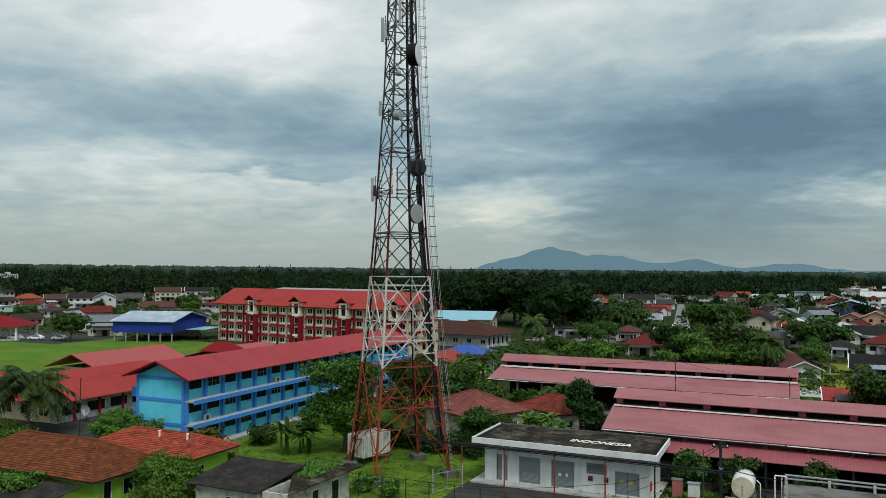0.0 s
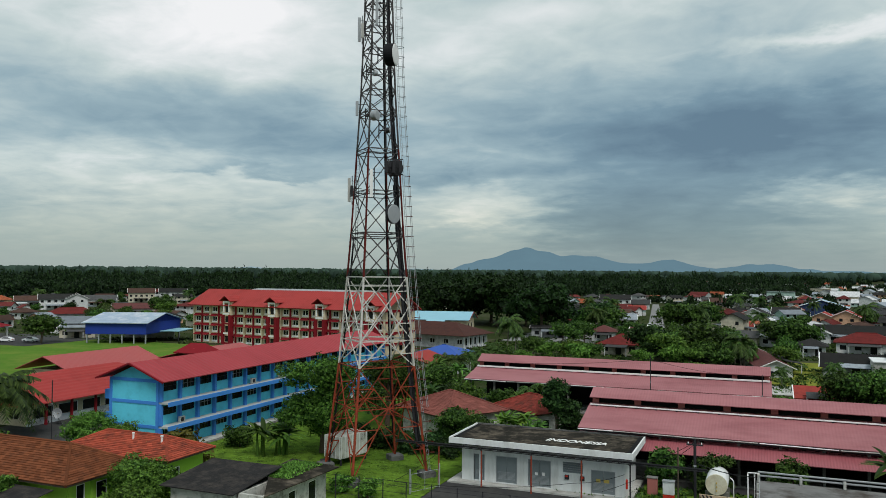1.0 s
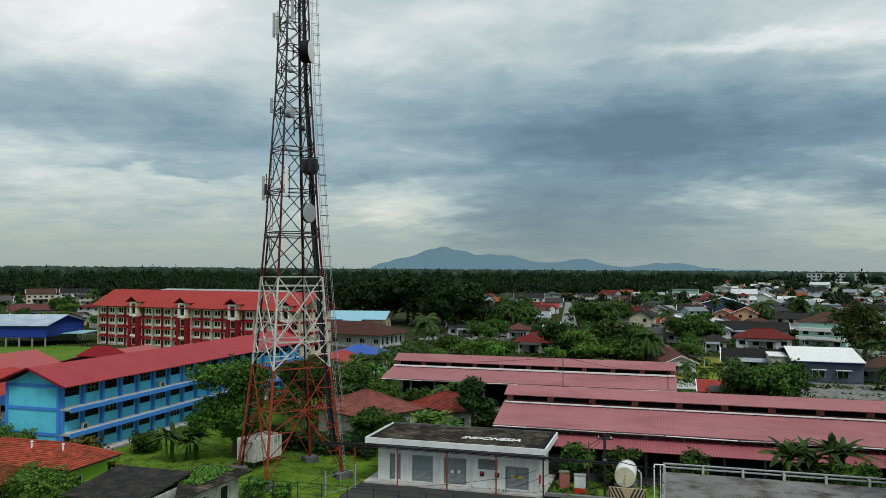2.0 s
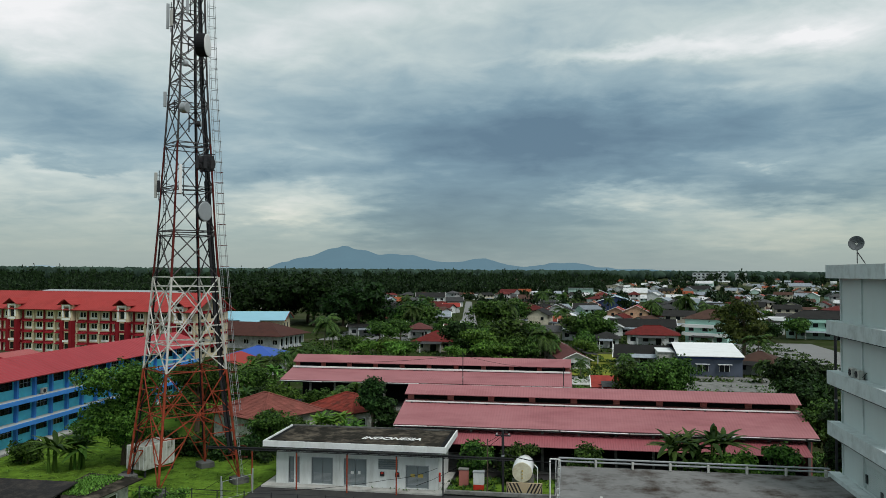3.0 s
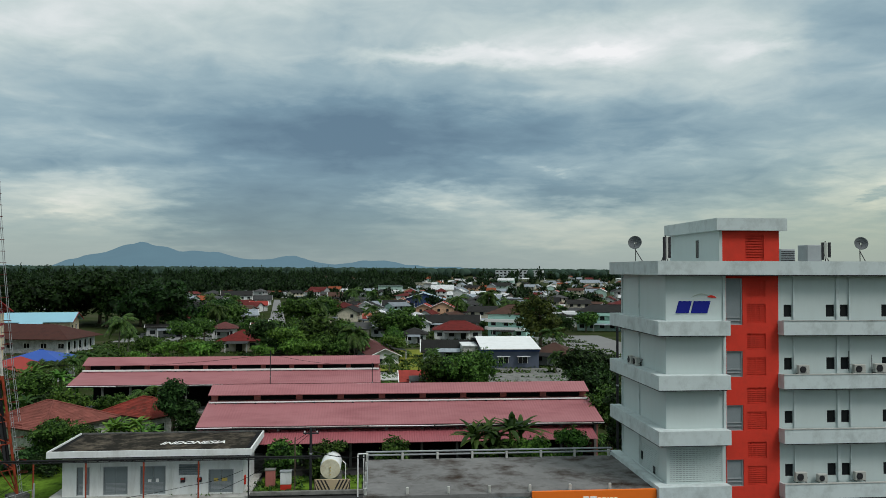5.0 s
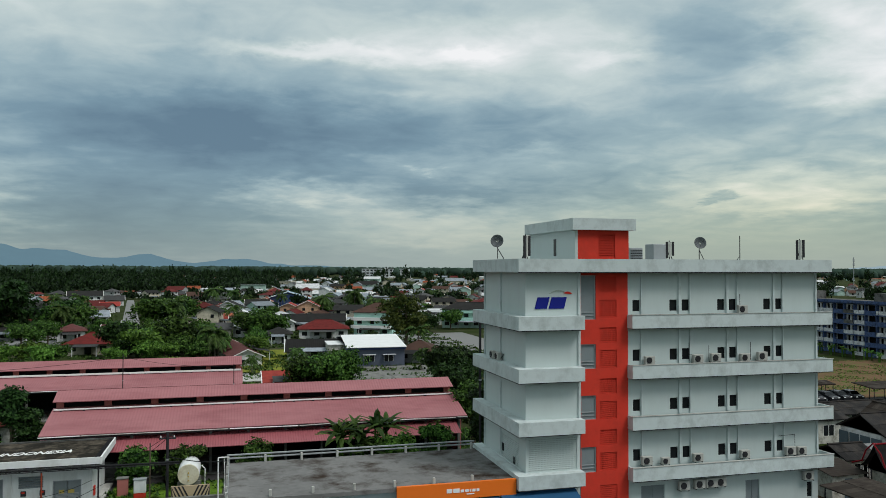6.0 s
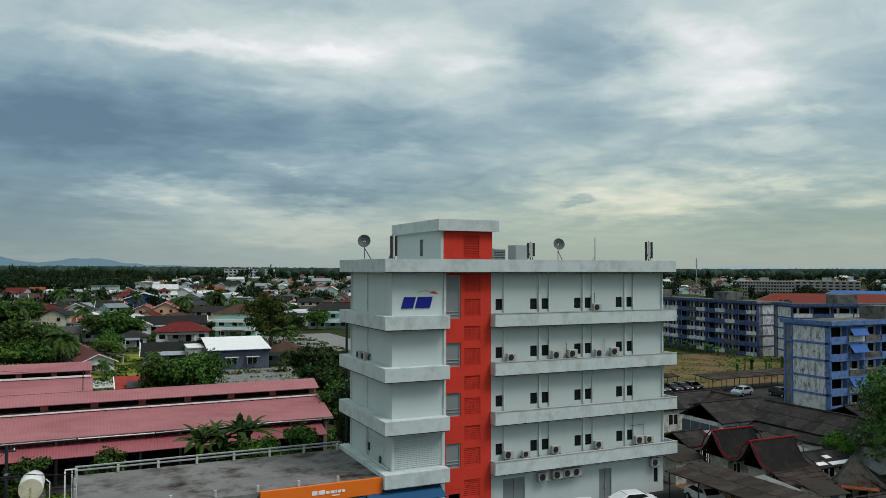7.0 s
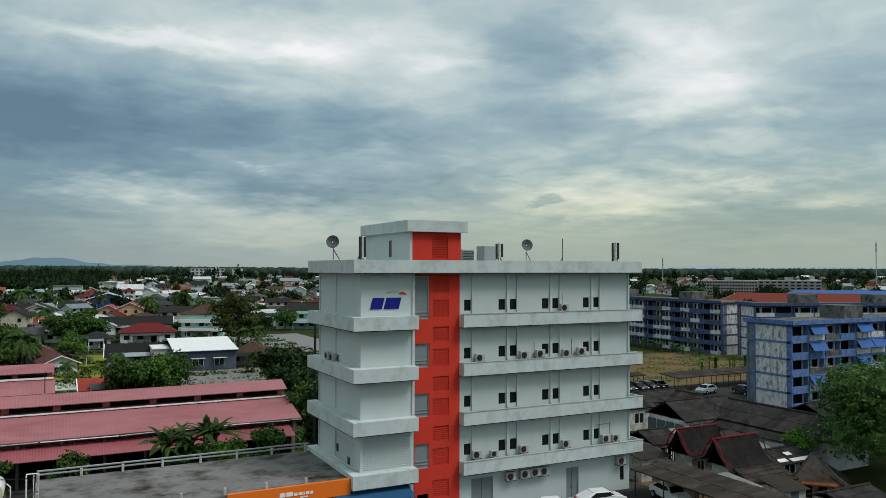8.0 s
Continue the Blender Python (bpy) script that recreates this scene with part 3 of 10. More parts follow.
tagged(link_mesh("ground", boxes((-4800, 4800, -4800, 4800, -1.0, 0.0)), GROUND), "flat overgrown green and brown ground reaching the horizon", "ground", kind="structure")
sheet("sports_field", -230, -118, 92, 172, 0.06, GRASS_FIELD, "wide bright green mown school sports field", "field")
sheet("school_road", -234, -184, 148, 176, 0.10, ASPHALT, "grey asphalt drive beside the sports field", "road")
sheet("lawn", -62.5, -28.9, 50, 88, 0.05, GRASS_YARD, "patchy green grass round the tower's feet", "lawn")
sheet("school_lawn", -62.6, -46, 88.05, 122, 0.05, GRASS_FIELD, "green lawn beside the blue school block", "lawn")
sheet("yard", -28.8, 60, 20, 79, 0.04, ASPHALT, "grey asphalt yard round the telephone exchange", "yard")
sheet("school_yard", -92, -71.5, 60, 80, 0.05, ASPHALT, "dark asphalt school drive", "yard")
sheet("open_lot", 90, 150, 100, 142, 0.06, EARTH, "bare brown earth lot with patches of grass", "field")
sheet("parking_lot", 62, 130, 80, 99.9, 0.05, ASPHALT, "dark asphalt parking lot", "yard")
tagged(raw_part("road", [(-34.0, 246, 0.07), (-27.2, 246, 0.07), (-64.6, 530, 0.07), (-68.6, 530, 0.07), (-34.0, 246, -0.2), (-27.2, 246, -0.2), (-64.6, 530, -0.2), (-68.6, 530, -0.2)],
               [(0, 1, 2, 3), (0, 4, 5, 1), (1, 5, 6, 2), (2, 6, 7, 3), (3, 7, 4, 0)], ROAD_PALE), "pale grey straight village road", "road", kind="structure")
sheet("workshop_yard", 20.5, 44, 139, 158.2, 0.05, CONCRETE, "stained concrete yard before the workshop", "yard")
sheet("junction", 45, 70, 172, 236, 0.06, ROAD_PALE, "pale concrete road bend between the shops", "road")
sheet("forecourt", -74, -46, 222, 262, 0.06, ROAD_PALE, "pale concrete forecourt under the rain trees", "yard")
sheet("concrete_slab", 1.2, 6.4, 142.6, 153.6, 0.09, CONCRETE_LIGHT, "pale bare concrete slab beside the shed", "yard")
sheet("side_lawn", 1.2, 12.0, 153.7, 197, 0.05, material("dry_grass", (0.19, 0.20, 0.035), 0.97, 0.6, 1.5, 0.15, 0.5, dirt=(0.10, 0.14, 0.02), amount=0.4, spec=0.02), "dry yellow-green grass plot", "lawn")


def ridge_mesh(name, dist, az0, az1, height_at, mat, label):
    """A range of hills as a solid ridge that curves round the place, with a jagged crest."""
    n = 220
    verts, faces = [], []
    for i in range(n + 1):
        a = az0 + (az1 - az0) * i / n
        b = radians(a - TURN)
        h = height_at(a) + 3.5 * noise.fractal(Vector((a * 1.1, dist * 0.01, 0)), 1.0, 2.0, 5)
        for back, k in ((0, 0.0), (0.05, 0.55), (0.085, 0.85), (0.12, 1.0), (0.26, 0.0)):
            r = dist * (1 + back)
            z = -2 + max(h, 1.0) * k * (1 + back) * (1 + 0.10 * noise.noise(Vector((a * 0.9, back * 30, 4)))) if k else -4
            verts.append((r * math.sin(b), r * math.cos(b), z))
    for i in range(n):
        for j in range(4):
            o = i * 5 + j
            faces.append((o, o + 5, o + 6, o + 1))
    return tagged(raw_part(name, verts, faces, mat, smooth=True), label, "mountain", kind="structure")


def hill_sum(peaks):
    def h(a):
        return sum(p * math.exp(-((a - c) / w) ** 2) for c, w, p in peaks)
    return h


# blue emission puts air haze into the hills' colour; they are no light source
def haze_glow_material(name, col, glow, k):
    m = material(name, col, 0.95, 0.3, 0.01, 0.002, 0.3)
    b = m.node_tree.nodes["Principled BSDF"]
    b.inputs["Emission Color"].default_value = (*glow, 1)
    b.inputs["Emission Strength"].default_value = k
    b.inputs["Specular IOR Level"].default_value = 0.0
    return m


MOUNTAIN = haze_glow_material("mountain_haze_glow", (0.04, 0.07, 0.075), (0.105, 0.175, 0.235), 0.85)
MOUNTAIN_FAR = haze_glow_material("far_hills_haze_glow", (0.05, 0.08, 0.10), (0.29, 0.37, 0.41), 0.85)
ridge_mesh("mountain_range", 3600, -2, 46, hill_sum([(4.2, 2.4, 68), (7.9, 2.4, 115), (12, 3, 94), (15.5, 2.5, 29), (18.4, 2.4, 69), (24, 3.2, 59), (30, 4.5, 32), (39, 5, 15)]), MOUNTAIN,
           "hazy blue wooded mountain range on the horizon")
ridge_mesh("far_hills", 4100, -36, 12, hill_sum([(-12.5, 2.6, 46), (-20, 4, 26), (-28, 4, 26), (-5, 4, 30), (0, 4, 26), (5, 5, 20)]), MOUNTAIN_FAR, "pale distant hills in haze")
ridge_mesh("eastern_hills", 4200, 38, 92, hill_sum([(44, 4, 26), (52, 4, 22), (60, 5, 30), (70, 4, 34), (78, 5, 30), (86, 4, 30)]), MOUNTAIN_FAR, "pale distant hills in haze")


# ---- woods: many lumpy crowns in one sheet of trees ----
def ico(sub):
    bm = bmesh.new()
    bmesh.ops.create_icosphere(bm, subdivisions=sub, radius=1)
    vs = np.array([v.co[:] for v in bm.verts])
    fs = np.array([[v.index for v in f.verts] for f in bm.faces])
    bm.free()
    return vs, fs


def woods(name, rows, mat, label, sub=2, seed=1):
    """rows: x, y, crown radius, tree height."""
    rng = np.random.default_rng(seed)
    vs, fs = ico(sub)
    shapes = []
    for k in range(10):
        d = np.array([1 + 0.20 * noise.fractal(Vector(tuple(v * 1.9)) + Vector((k * 7.1, 3, 1)), 0.8, 2.2, 4) for v in vs])
        shapes.append(vs * d[:, None])
    V, F, o = [], [], 0
    for x, y, r, h in rows:
        s = shapes[rng.integers(10)]
        a = rng.uniform(0, 6.28)
        c, sn = math.cos(a), math.sin(a)
        p = np.empty_like(s)
        p[:, 0] = (s[:, 0] * c - s[:, 1] * sn) * r + x
        p[:, 1] = (s[:, 0] * sn + s[:, 1] * c) * r + y
        p[:, 2] = s[:, 2] * h * 0.55 + h * 0.5
        V.append(p)
        F.append(fs + o)
        o += len(vs)
    V, F = np.concatenate(V), np.concatenate(F)
    me = bpy.data.meshes.new(name)
    me.from_pydata(V.tolist(), [], F.tolist())
    me.polygons.foreach_set("use_smooth", [True] * len(F))
    me.materials.append(mat)
    return tagged(new(name, me), label, "woods", kind="stuff")


def polar(bearing, dist):
    b = radians(bearing - TURN)
    return dist * math.sin(b), dist * math.cos(b)


rng = random.Random(5)
far_rows, mid_rows = [], []
for i in range(5200):
    bearing = rng.uniform(-36, 92)
    d = 900 * (3600 / 900) ** rng.random()
    if 28 < bearing < 64 and d < 2300 and rng.random() < 0.75 or bearing >= 64 and d < 1750 and rng.random() < 0.8:
        continue
    x, y = polar(bearing, d)
    s = rng.uniform(0.45, 1.4)
    over = float(np.interp(bearing, (-36, 0, 30, 50, 92), (0.0066, 0.0042, 0.0026, 0.0006, 0.0010)))
    top = (8 + (20.5 + d * over - 8) * min(1, (d - 850) / 900)) * rng.uniform(*((0.55, 1.0) if d < 1900 else (0.86, 1.0)))
    far_rows.append((x, y, (d * 0.0034 if d < 1900 else d * 0.006) * s + 2.5, top))
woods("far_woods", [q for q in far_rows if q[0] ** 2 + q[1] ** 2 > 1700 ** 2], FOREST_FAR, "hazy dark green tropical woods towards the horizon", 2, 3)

# ---- the telephone exchange: five storeys with white balcony bands and a red stair strip ----
def exchange():
    t = thing("exchange_building", "five-storey white office block with balcony bands and red stair strip", "building", pose(0, 0, 0))
    FY, LX, RX, BY = 55.1, 21.8, 48.6, 65.2
    levels = (4.1, 8.15, 12.2, 16.2)
    win_x = ((31.07, 31.58), (34.42, 34.97), (35.56, 36.10), (38.89, 39.44), (40.0, 40.55), (43.37, 43.92), (44.51, 45.05))
    win_x = tuple((a - 0.07, b + 0.07) for a, b in win_x)
    win_z = ((17.0, 17.92), (13.0, 13.92), (8.98, 9.92), (5.0, 5.94))
    holes = [(a, b, c, d) for c, d in win_z for a, b in win_x]
    doors = [(31.7, 33.8, 0.05, 2.95), (41.4, 42.75, 0.05, 2.75), (47.5, 48.0, 0.9, 2.2)]
    front = part("front_wall", holed_wall(30.55, RX, 0, 20.2, FY, FY + 0.25, holes + doors), WHITE, t)
    for a, b, c, d in holes:
        w = part("window", boxes((a, b, FY + 0.14, FY + 0.17, c, d)), DARK_GLASS, t)
        part("frame", boxes((a, a + 0.04, FY + 0.09, FY + 0.14, c, d), (b - 0.04, b, FY + 0.09, FY + 0.14, c, d), (a + 0.04, b - 0.04, FY + 0.09, FY + 0.14, d - 0.04, d),
                            (a + 0.04, b - 0.04, FY + 0.09, FY + 0.14, c, c + 0.04)), STEEL_DARK, w)
    for a, b, c, d in doors[:2]:
        m = (a + b) / 2
        dr = part("door", boxes((a, m - 0.02, FY + 0.12, FY + 0.17, c, d), (m + 0.02, b, FY + 0.12, FY + 0.17, c, d)), GREY_GLASS, t, "grey metal double door")
        part("handle", boxes((m - 0.12, m - 0.06, FY + 0.07, FY + 0.12, 1.0, 1.3), (m + 0.06, m + 0.12, FY + 0.07, FY + 0.12, 1.0, 1.3)), STEEL, dr)
    part("window", boxes((47.5, 48.0, FY + 0.14, FY + 0.17, 0.9, 2.2)), DARK_GLASS, t)
    # the blank corner block
    hl = [(21.98, 26.1, 4.75, 7.3)]
    part("corner_wall", holed_wall(LX, 26.4, 0, 20.2, FY, FY + 0.25, hl), WHITE, t)
    rows = []
    for i in range(17):
        z = 4.80 + i * 0.148
        rows.append((21.98, 26.1, FY + 0.05, FY + 0.16, z, z + 0.11))
    for i in range(17):
        x = 22.0 + i * 0.254
        rows.append((x, x + (0.06 if i % 4 == 0 else 0.035), FY + 0.055, FY + 0.155, 4.75, 7.3))
    part("vent_screen", boxes(*rows), WHITE, t, "white ventilation louvres")
    # near-black panel stands in for the shade behind the louvres
    part("back_panel", boxes((21.98, 26.1, FY + 0.20, FY + 0.24, 4.75, 7.3)), DARK_VOID, t)
    side = Matrix.Rotation(radians(90), 4, "Z")
    ms = Matrix.Translation((LX + 0.25, 0, 0)) @ side
    part("side_wall", holed_wall(FY + 0.25, BY, 0, 20.2, 0, 0.25, [(56.6, 60.6, 4.6, 6.7), (59.4, 59.8, 5.2, 5.8)], ms), WHITE, t)
    rows = []
    for i in range(14):
        z = 4.64 + i * 0.148
        rows.append((LX + 0.05, LX + 0.15, 56.6, 60.6, z, z + 0.11))
    for i in range(16):
        y = 56.62 + i * 0.26
        rows.append((LX + 0.055, LX + 0.145, y, y + 0.035, 4.6, 6.7))
    part("vent_screen", boxes(*rows), WHITE, t)
    # shade behind these louvres is likewise a near-black panel
    part("back_panel", boxes((LX + 0.20, LX + 0.24, 56.6, 60.6, 4.6, 6.7)), DARK_VOID, t)
    for y, z in ((60.2, 4.9), (57.5, 4.35)):
        part("window", boxes((LX - 0.012, LX + 0.03, y, y + 0.42, z + 0.3, z + 0.95)), DARK_GLASS, t)
    mr = Matrix.Translation((RX, 0, 0)) @ side
    part("side_wall", holed_wall(FY + 0.25, BY, 0, 20.2, 0, 0.25, [], mr), WHITE, t)
    part("back_wall", boxes((LX, RX, BY, BY + 0.25, 0, 20.2)), WHITE, t)
    # red strip
    rw = ((16.4, 19.9), (12.5, 14.45), (8.5, 10.4), (4.35, 6.35))
    reds = [(26.45, 27.75, a, b) for a, b in rw]
    vents = []
    for base in levels:
        vents += [(28.05, 29.55, base + 0.35, base + 1.75), (28.05, 29.55, base + 2.35, base + 3.55)]
    vents.append((28.05, 29.55, 1.9, 3.3))
    part("red_wall", holed_wall(26.4, 30.55, 0, 20.15, FY - 0.05, FY + 0.2, reds + vents + [(26.7, 27.7, 0.0, 2.3)]), RED_PAINT, t, "red painted stair wall")
    for a, b in rw:
        w = part("window", boxes((26.45, 27.75, FY + 0.1, FY + 0.14, a, b)), GREY_GLASS, t, "grey ribbed stair window")
        part("frame", boxes(*[(26.45, 27.75, FY + 0.03, FY + 0.09, z, z + 0.06) for z in (a, a + 0.30, a + 0.55, b - 0.06)], (26.45, 26.51, FY + 0.031, FY + 0.089, a, b), (27.66, 27.75, FY + 0.031, FY + 0.089, a, b)), STEEL, w)
    for a, b, c, d in vents:
        g = part("vent_grille", boxes(*[(a, b, FY + 0.0, FY + 0.07, c + 0.02 + i * 0.155, c + 0.11 + i * 0.155) for i in range(int((d - c) / 0.155))],
                                      *[(a + q, a + q + 0.05, FY + 0.01, FY + 0.065, c, d) for q in (0.0, 0.36, 0.72, 1.08, 1.45)]), RED_PAINT, t)
        part("back_panel", boxes((a, b, FY + 0.09, FY + 0.12, c, d)), RED_PAINT, g)
    # projecting bands, each one piece on the two visible sides of the corner block, and one along the offices
    for z in levels:
        zb, zt = z - 0.52, z + 0.54
        part("corner_band", boxes((20.9, 26.4, 54.2, FY, zb, zt), (20.9, LX, FY, 66.0, zb, zt)), WHITE_BAND, t, "white balcony band, weather-stained")
        for name, bx in (("front_parapet", (30.5, 49.5, 54.2, 54.32, zb, zt)), ("balcony_slab", (30.5, 49.38, 54.32, FY, zb, zb + 0.15)), ("parapet_end", (30.5, 30.62, 54.32, FY, zb + 0.15, zt)),
                         ("side_parapet", (49.38, 49.5, 54.32, 64.5, zb, zt)), ("side_slab", (RX + 0.25, 49.38, FY, 64.5, zb, zb + 0.15))):
            part(name, boxes(bx), WHITE_BAND, t, "weather-stained white parapet" if "parapet" in name else "")
        part("band_coping", boxes((30.47, 49.53, 54.16, 54.36, zt, zt + 0.05)), CONCRETE_LIGHT, t)
        # dark strip paints in the shadow line at the drip groove of each band
        part("drip_line", boxes((30.52, 49.48, 54.23, 54.31, zb - 0.07, zb), (20.93, 26.12, 54.23, 54.31, zb - 0.07, zb), (20.93, 21.01, 54.31, 65.9, zb - 0.07, zb)), STEEL_DARK, t, "dark strip for the shadow line at the drip groove")
        part("wire_brace", bars([((49.5, 57, zt), (48.9, 57.0, zt + 1.3)), ((49.5, 60, zt), (48.9, 60, zt + 1.3)), ((49.5, 57, zt + 0.02), (49.5, 60, zt + 0.4))], 0.03), STEEL, t)
    part("roof_slab", boxes((20.9, 49.5, 54.2, 66.0, 20.15, 20.45)), WHITE_BAND, t)
    part("parapet", boxes((20.9, 49.5, 54.2, 54.4, 20.45, 21.2), (20.9, 49.5, 65.8, 66.0, 20.45, 21.2), (20.9, 21.1, 54.4, 65.8, 20.45, 21.2), (49.3, 49.5, 54.4, 65.8, 20.45, 21.2)), WHITE_BAND, t, "white roof parapet")
    # the roof edge gets the same painted shadow line
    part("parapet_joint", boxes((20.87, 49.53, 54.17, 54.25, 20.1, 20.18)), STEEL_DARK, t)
    # pilasters and downpipes between the windows
    for x, w in ((31.69, 0.10), (35.12, 0.22), (36.14, 0.10), (39.62, 0.22), (40.62, 0.10), (44.16, 0.22), (45.10, 0.10), (48.45, 0.15)):
        for lo, hi in ((4.66, 7.6), (8.7, 11.65), (12.75, 15.65), (16.75, 20.1)):
            part("pilaster", boxes((x, x + w, FY - 0.14, FY, lo, hi)), WHITE_BAND, t)
    for y in (60.7, 65.0):
        for lo, hi in ((4.66, 7.6), (8.7, 11.65), (12.75, 15.65), (16.75, 20.1)):
            part("pilaster", boxes((LX - 0.12, LX, y, y + 0.16, lo, hi)), WHITE_BAND, t)
    for z0, z1 in ((16.75, 20.1), (12.75, 15.65), (8.7, 11.65)):
        part("pilaster", boxes((26.2, 26.4, FY - 0.12, FY, z0, z1)), WHITE_BAND, t)
    # penthouse over the stair
    part("penthouse_wall", boxes((25.9, 26.15, 54.95, 64.6, 20.45, 23.5), (26.15, 30.6, 64.35, 64.6, 20.45, 23.5), (30.4, 30.6, 55.2, 64.35, 20.45, 23.5)), WHITE, t)
    part("penthouse_front", holed_wall(26.15, 30.6, 21.1, 23.5, 54.95, 55.2, [(27.95, 29.4, 21.3, 23.2)]), RED_PAINT, t)
    g = part("vent_grille", boxes(*[(27.95, 29.4, 55.0, 55.1, 21.32 + i * 0.2, 21.43 + i * 0.2) for i in range(10)]), RED_PAINT, t)
    part("back_panel", boxes((27.95, 29.4, 55.14, 55.17, 21.3, 23.2)), RED_PAINT, g)
    part("penthouse_slab", boxes((25.55, 31.05, 54.55, 65.0, 23.5, 24.42)), WHITE_BAND, t, "white penthouse roof slab")
    part("window", boxes((25.87, 25.92, 58.6, 59.1, 21.5, 22.9)), DARK_GLASS, t)
    part("floor_slab", boxes(*[(LX + 0.26, RX - 0.02, FY + 0.3, BY - 0.02, z - 0.15, z) for z in levels]), CONCRETE, t)
    # emblem as plain slanted shapes
    bm = bmesh.new()

    def slant(bm, x0, x1, z0, z1, s=0.28):
        pts = [(x0 + s * 0, z0), (x1, z0), (x1 + s * (z1 - z0), z1), (x0 + s * (z1 - z0), z1)]
        a = [bm.verts.new((x, FY - 0.06, z)) for x, z in pts]
        b = [bm.verts.new((x, FY, z)) for x, z in pts]
        bm.faces.new(a)
        for i in range(4):
            bm.faces.new((a[i], b[i], b[(i + 1) % 4], a[(i + 1) % 4]))

    for x0, x1, z0, z1 in ((22.55, 23.55, 17.3, 18.2), (23.72, 25.0, 17.3, 18.2)):
        slant(bm, x0, x1, z0, z1)
    em = part("emblem", bm, LOGO_BLUE, t, "blue slanted emblem shapes")

    def swoosh(pts, th):
        bm = bmesh.new()
        rows = []
        for i, (x, z) in enumerate(pts):
            k = th * math.sin(math.pi * (i + 0.4) / len(pts))
            rows.append([bm.verts.new((x, FY - y, z + s * k)) for y in (0.05, 0.0) for s in (1, -1)])
        for a, b in zip(rows, rows[1:]):
            bm.faces.new((a[0], b[0], b[1], a[1]))
            bm.faces.new((a[0], a[2], b[2], b[0]))
            bm.faces.new((a[1], b[1], b[3], a[3]))
        return bm

    part("emblem_arc", swoosh([(23.75 + i * 0.14, 18.42 + 0.30 * math.sin(0.15 + i * 0.24)) for i in range(11)], 0.055), LOGO_GREY, t)
    part("emblem_tip", swoosh([(25.0 + i * 0.1, 18.50 + 0.035 * i - 0.006 * i * i) for i in range(8)], 0.09), LOGO_RED, t)
    # stains and conduits on the facade
    part("conduit", bars([((36.05, 54.96, 12.9), (36.05, 54.96, 14.4)), ((36.05, 54.96, 13.4), (37.2, 54.96, 13.4)), ((40.9, 54.96, 16.8), (40.9, 54.96, 18.3)), ((37.9, 54.96, 12.8), (37.9, 54.96, 14.1)),
                          ((41.9, 54.96, 12.8), (41.9, 54.96, 14.3)), ((46.2, 54.96, 5.0), (46.2, 54.96, 6.4)), ((44.6, 54.96, 6.3), (46.2, 54.96, 6.35))], 0.022), STEEL_DARK, t)
    return t


exchange()


def air_conditioner(m, label="off-white air-conditioner outdoor unit with a round black fan"):
    t = thing("air_conditioner", label, "air conditioner", m, "air conditioners on the exchange")
    part("casing", soft_box(-0.43, 0.43, -0.17, 0.17, 0.0, 0.66, 0.025), AC_CASE, t)
    bm = lathe([(0.25, 0.0), (0.25, 0.03), (0.21, 0.045)], 16)
    bm.transform(Matrix.Translation((-0.1, -0.17, 0.33)) @ Matrix.Rotation(radians(90), 4, "X"))
    part("fan", bm, STEEL_DARK, t)
    part("grille", boxes(*[(-0.34, 0.14, -0.228, -0.216, 0.1 + i * 0.09, 0.115 + i * 0.09) for i in range(6)]), STEEL_DARK, t)
    for a in (-0.36, 0.31):
        part("bracket", boxes((a, a + 0.05, -0.2, 0.42, -0.06, -0.002)), STEEL_DARK, t)
    part("pipe", bars([((0.43, 0.05, 0.2), (0.55, 0.05, 0.2)), ((0.55, 0.05, 0.2), (0.55, 0.4, 0.6))], 0.025, 5), BLACK, t)
    return t


unit = air_conditioner(pose(40.97, 54.75, 16.75))
for x, z, k in ((32.29, 12.75, 1), (36.72, 12.75, 1.02), (38.38, 12.78, 1.05), (41.17, 12.72, 1), (42.85, 12.78, 1.05), (32.01, 4.72, 1.05), (33.68, 4.68, 0.85), (36.66, 4.72, 1),
                (41.09, 4.72, 1), (45.56, 4.68, 1.1), (46.67, 4.68, 1.0), (35.35, 2.5, 1.1), (36.79, 2.52, 1.1), (37.83, 2.55, 1.1), (38.76, 2.55, 1.1), (47.35, 2.5, 1.1)):
    c = copy_thing(unit, pose(x, 54.75, z))
    c.scale = (k, 1, k)
for y in (61.9, 60.6):
    copy_thing(unit, pose(21.45, y, 12.75, 0, 0, -90))


def dish(name, m, radius, label, mast=1.2, drum=0.0, solid=True, group="rooftop antennas"):
    t = thing(name, label, "antenna", m, group)
    prof = [(radius * i / 6, 0.35 * radius * (i / 6) ** 2) for i in range(1, 7)] + [(radius * 1.02, 0.35 * radius + 0.03), (radius * 0.98, 0.35 * radius + 0.04)] + [(radius * i / 6, 0.03 + 0.35 * radius * (i / 6) ** 2) for i in range(5, 0, -1)]
    bm = lathe(prof, 20, cap=False)
    bm.transform(Matrix.Rotation(radians(78), 4, "X"))
    part("reflector", bm, MESH_GREY if not solid else STEEL, t, smooth=True)
    f = 0.8 * radius
    part("feed", bars([((0, -f, 0.12), (radius * 0.8 * math.cos(a), -0.26 * radius, radius * 0.8 * math.sin(a))) for a in (0.5, 2.6, 4.7)], 0.012), STEEL_DARK, t)
    part("mast", bars([((0, 0.1, -mast), (0, 0.1, 0.1)), ((0.5, 0.3, -mast), (0, 0.1, -mast * 0.4))], 0.035, 6), STEEL_DARK, t)
    return t


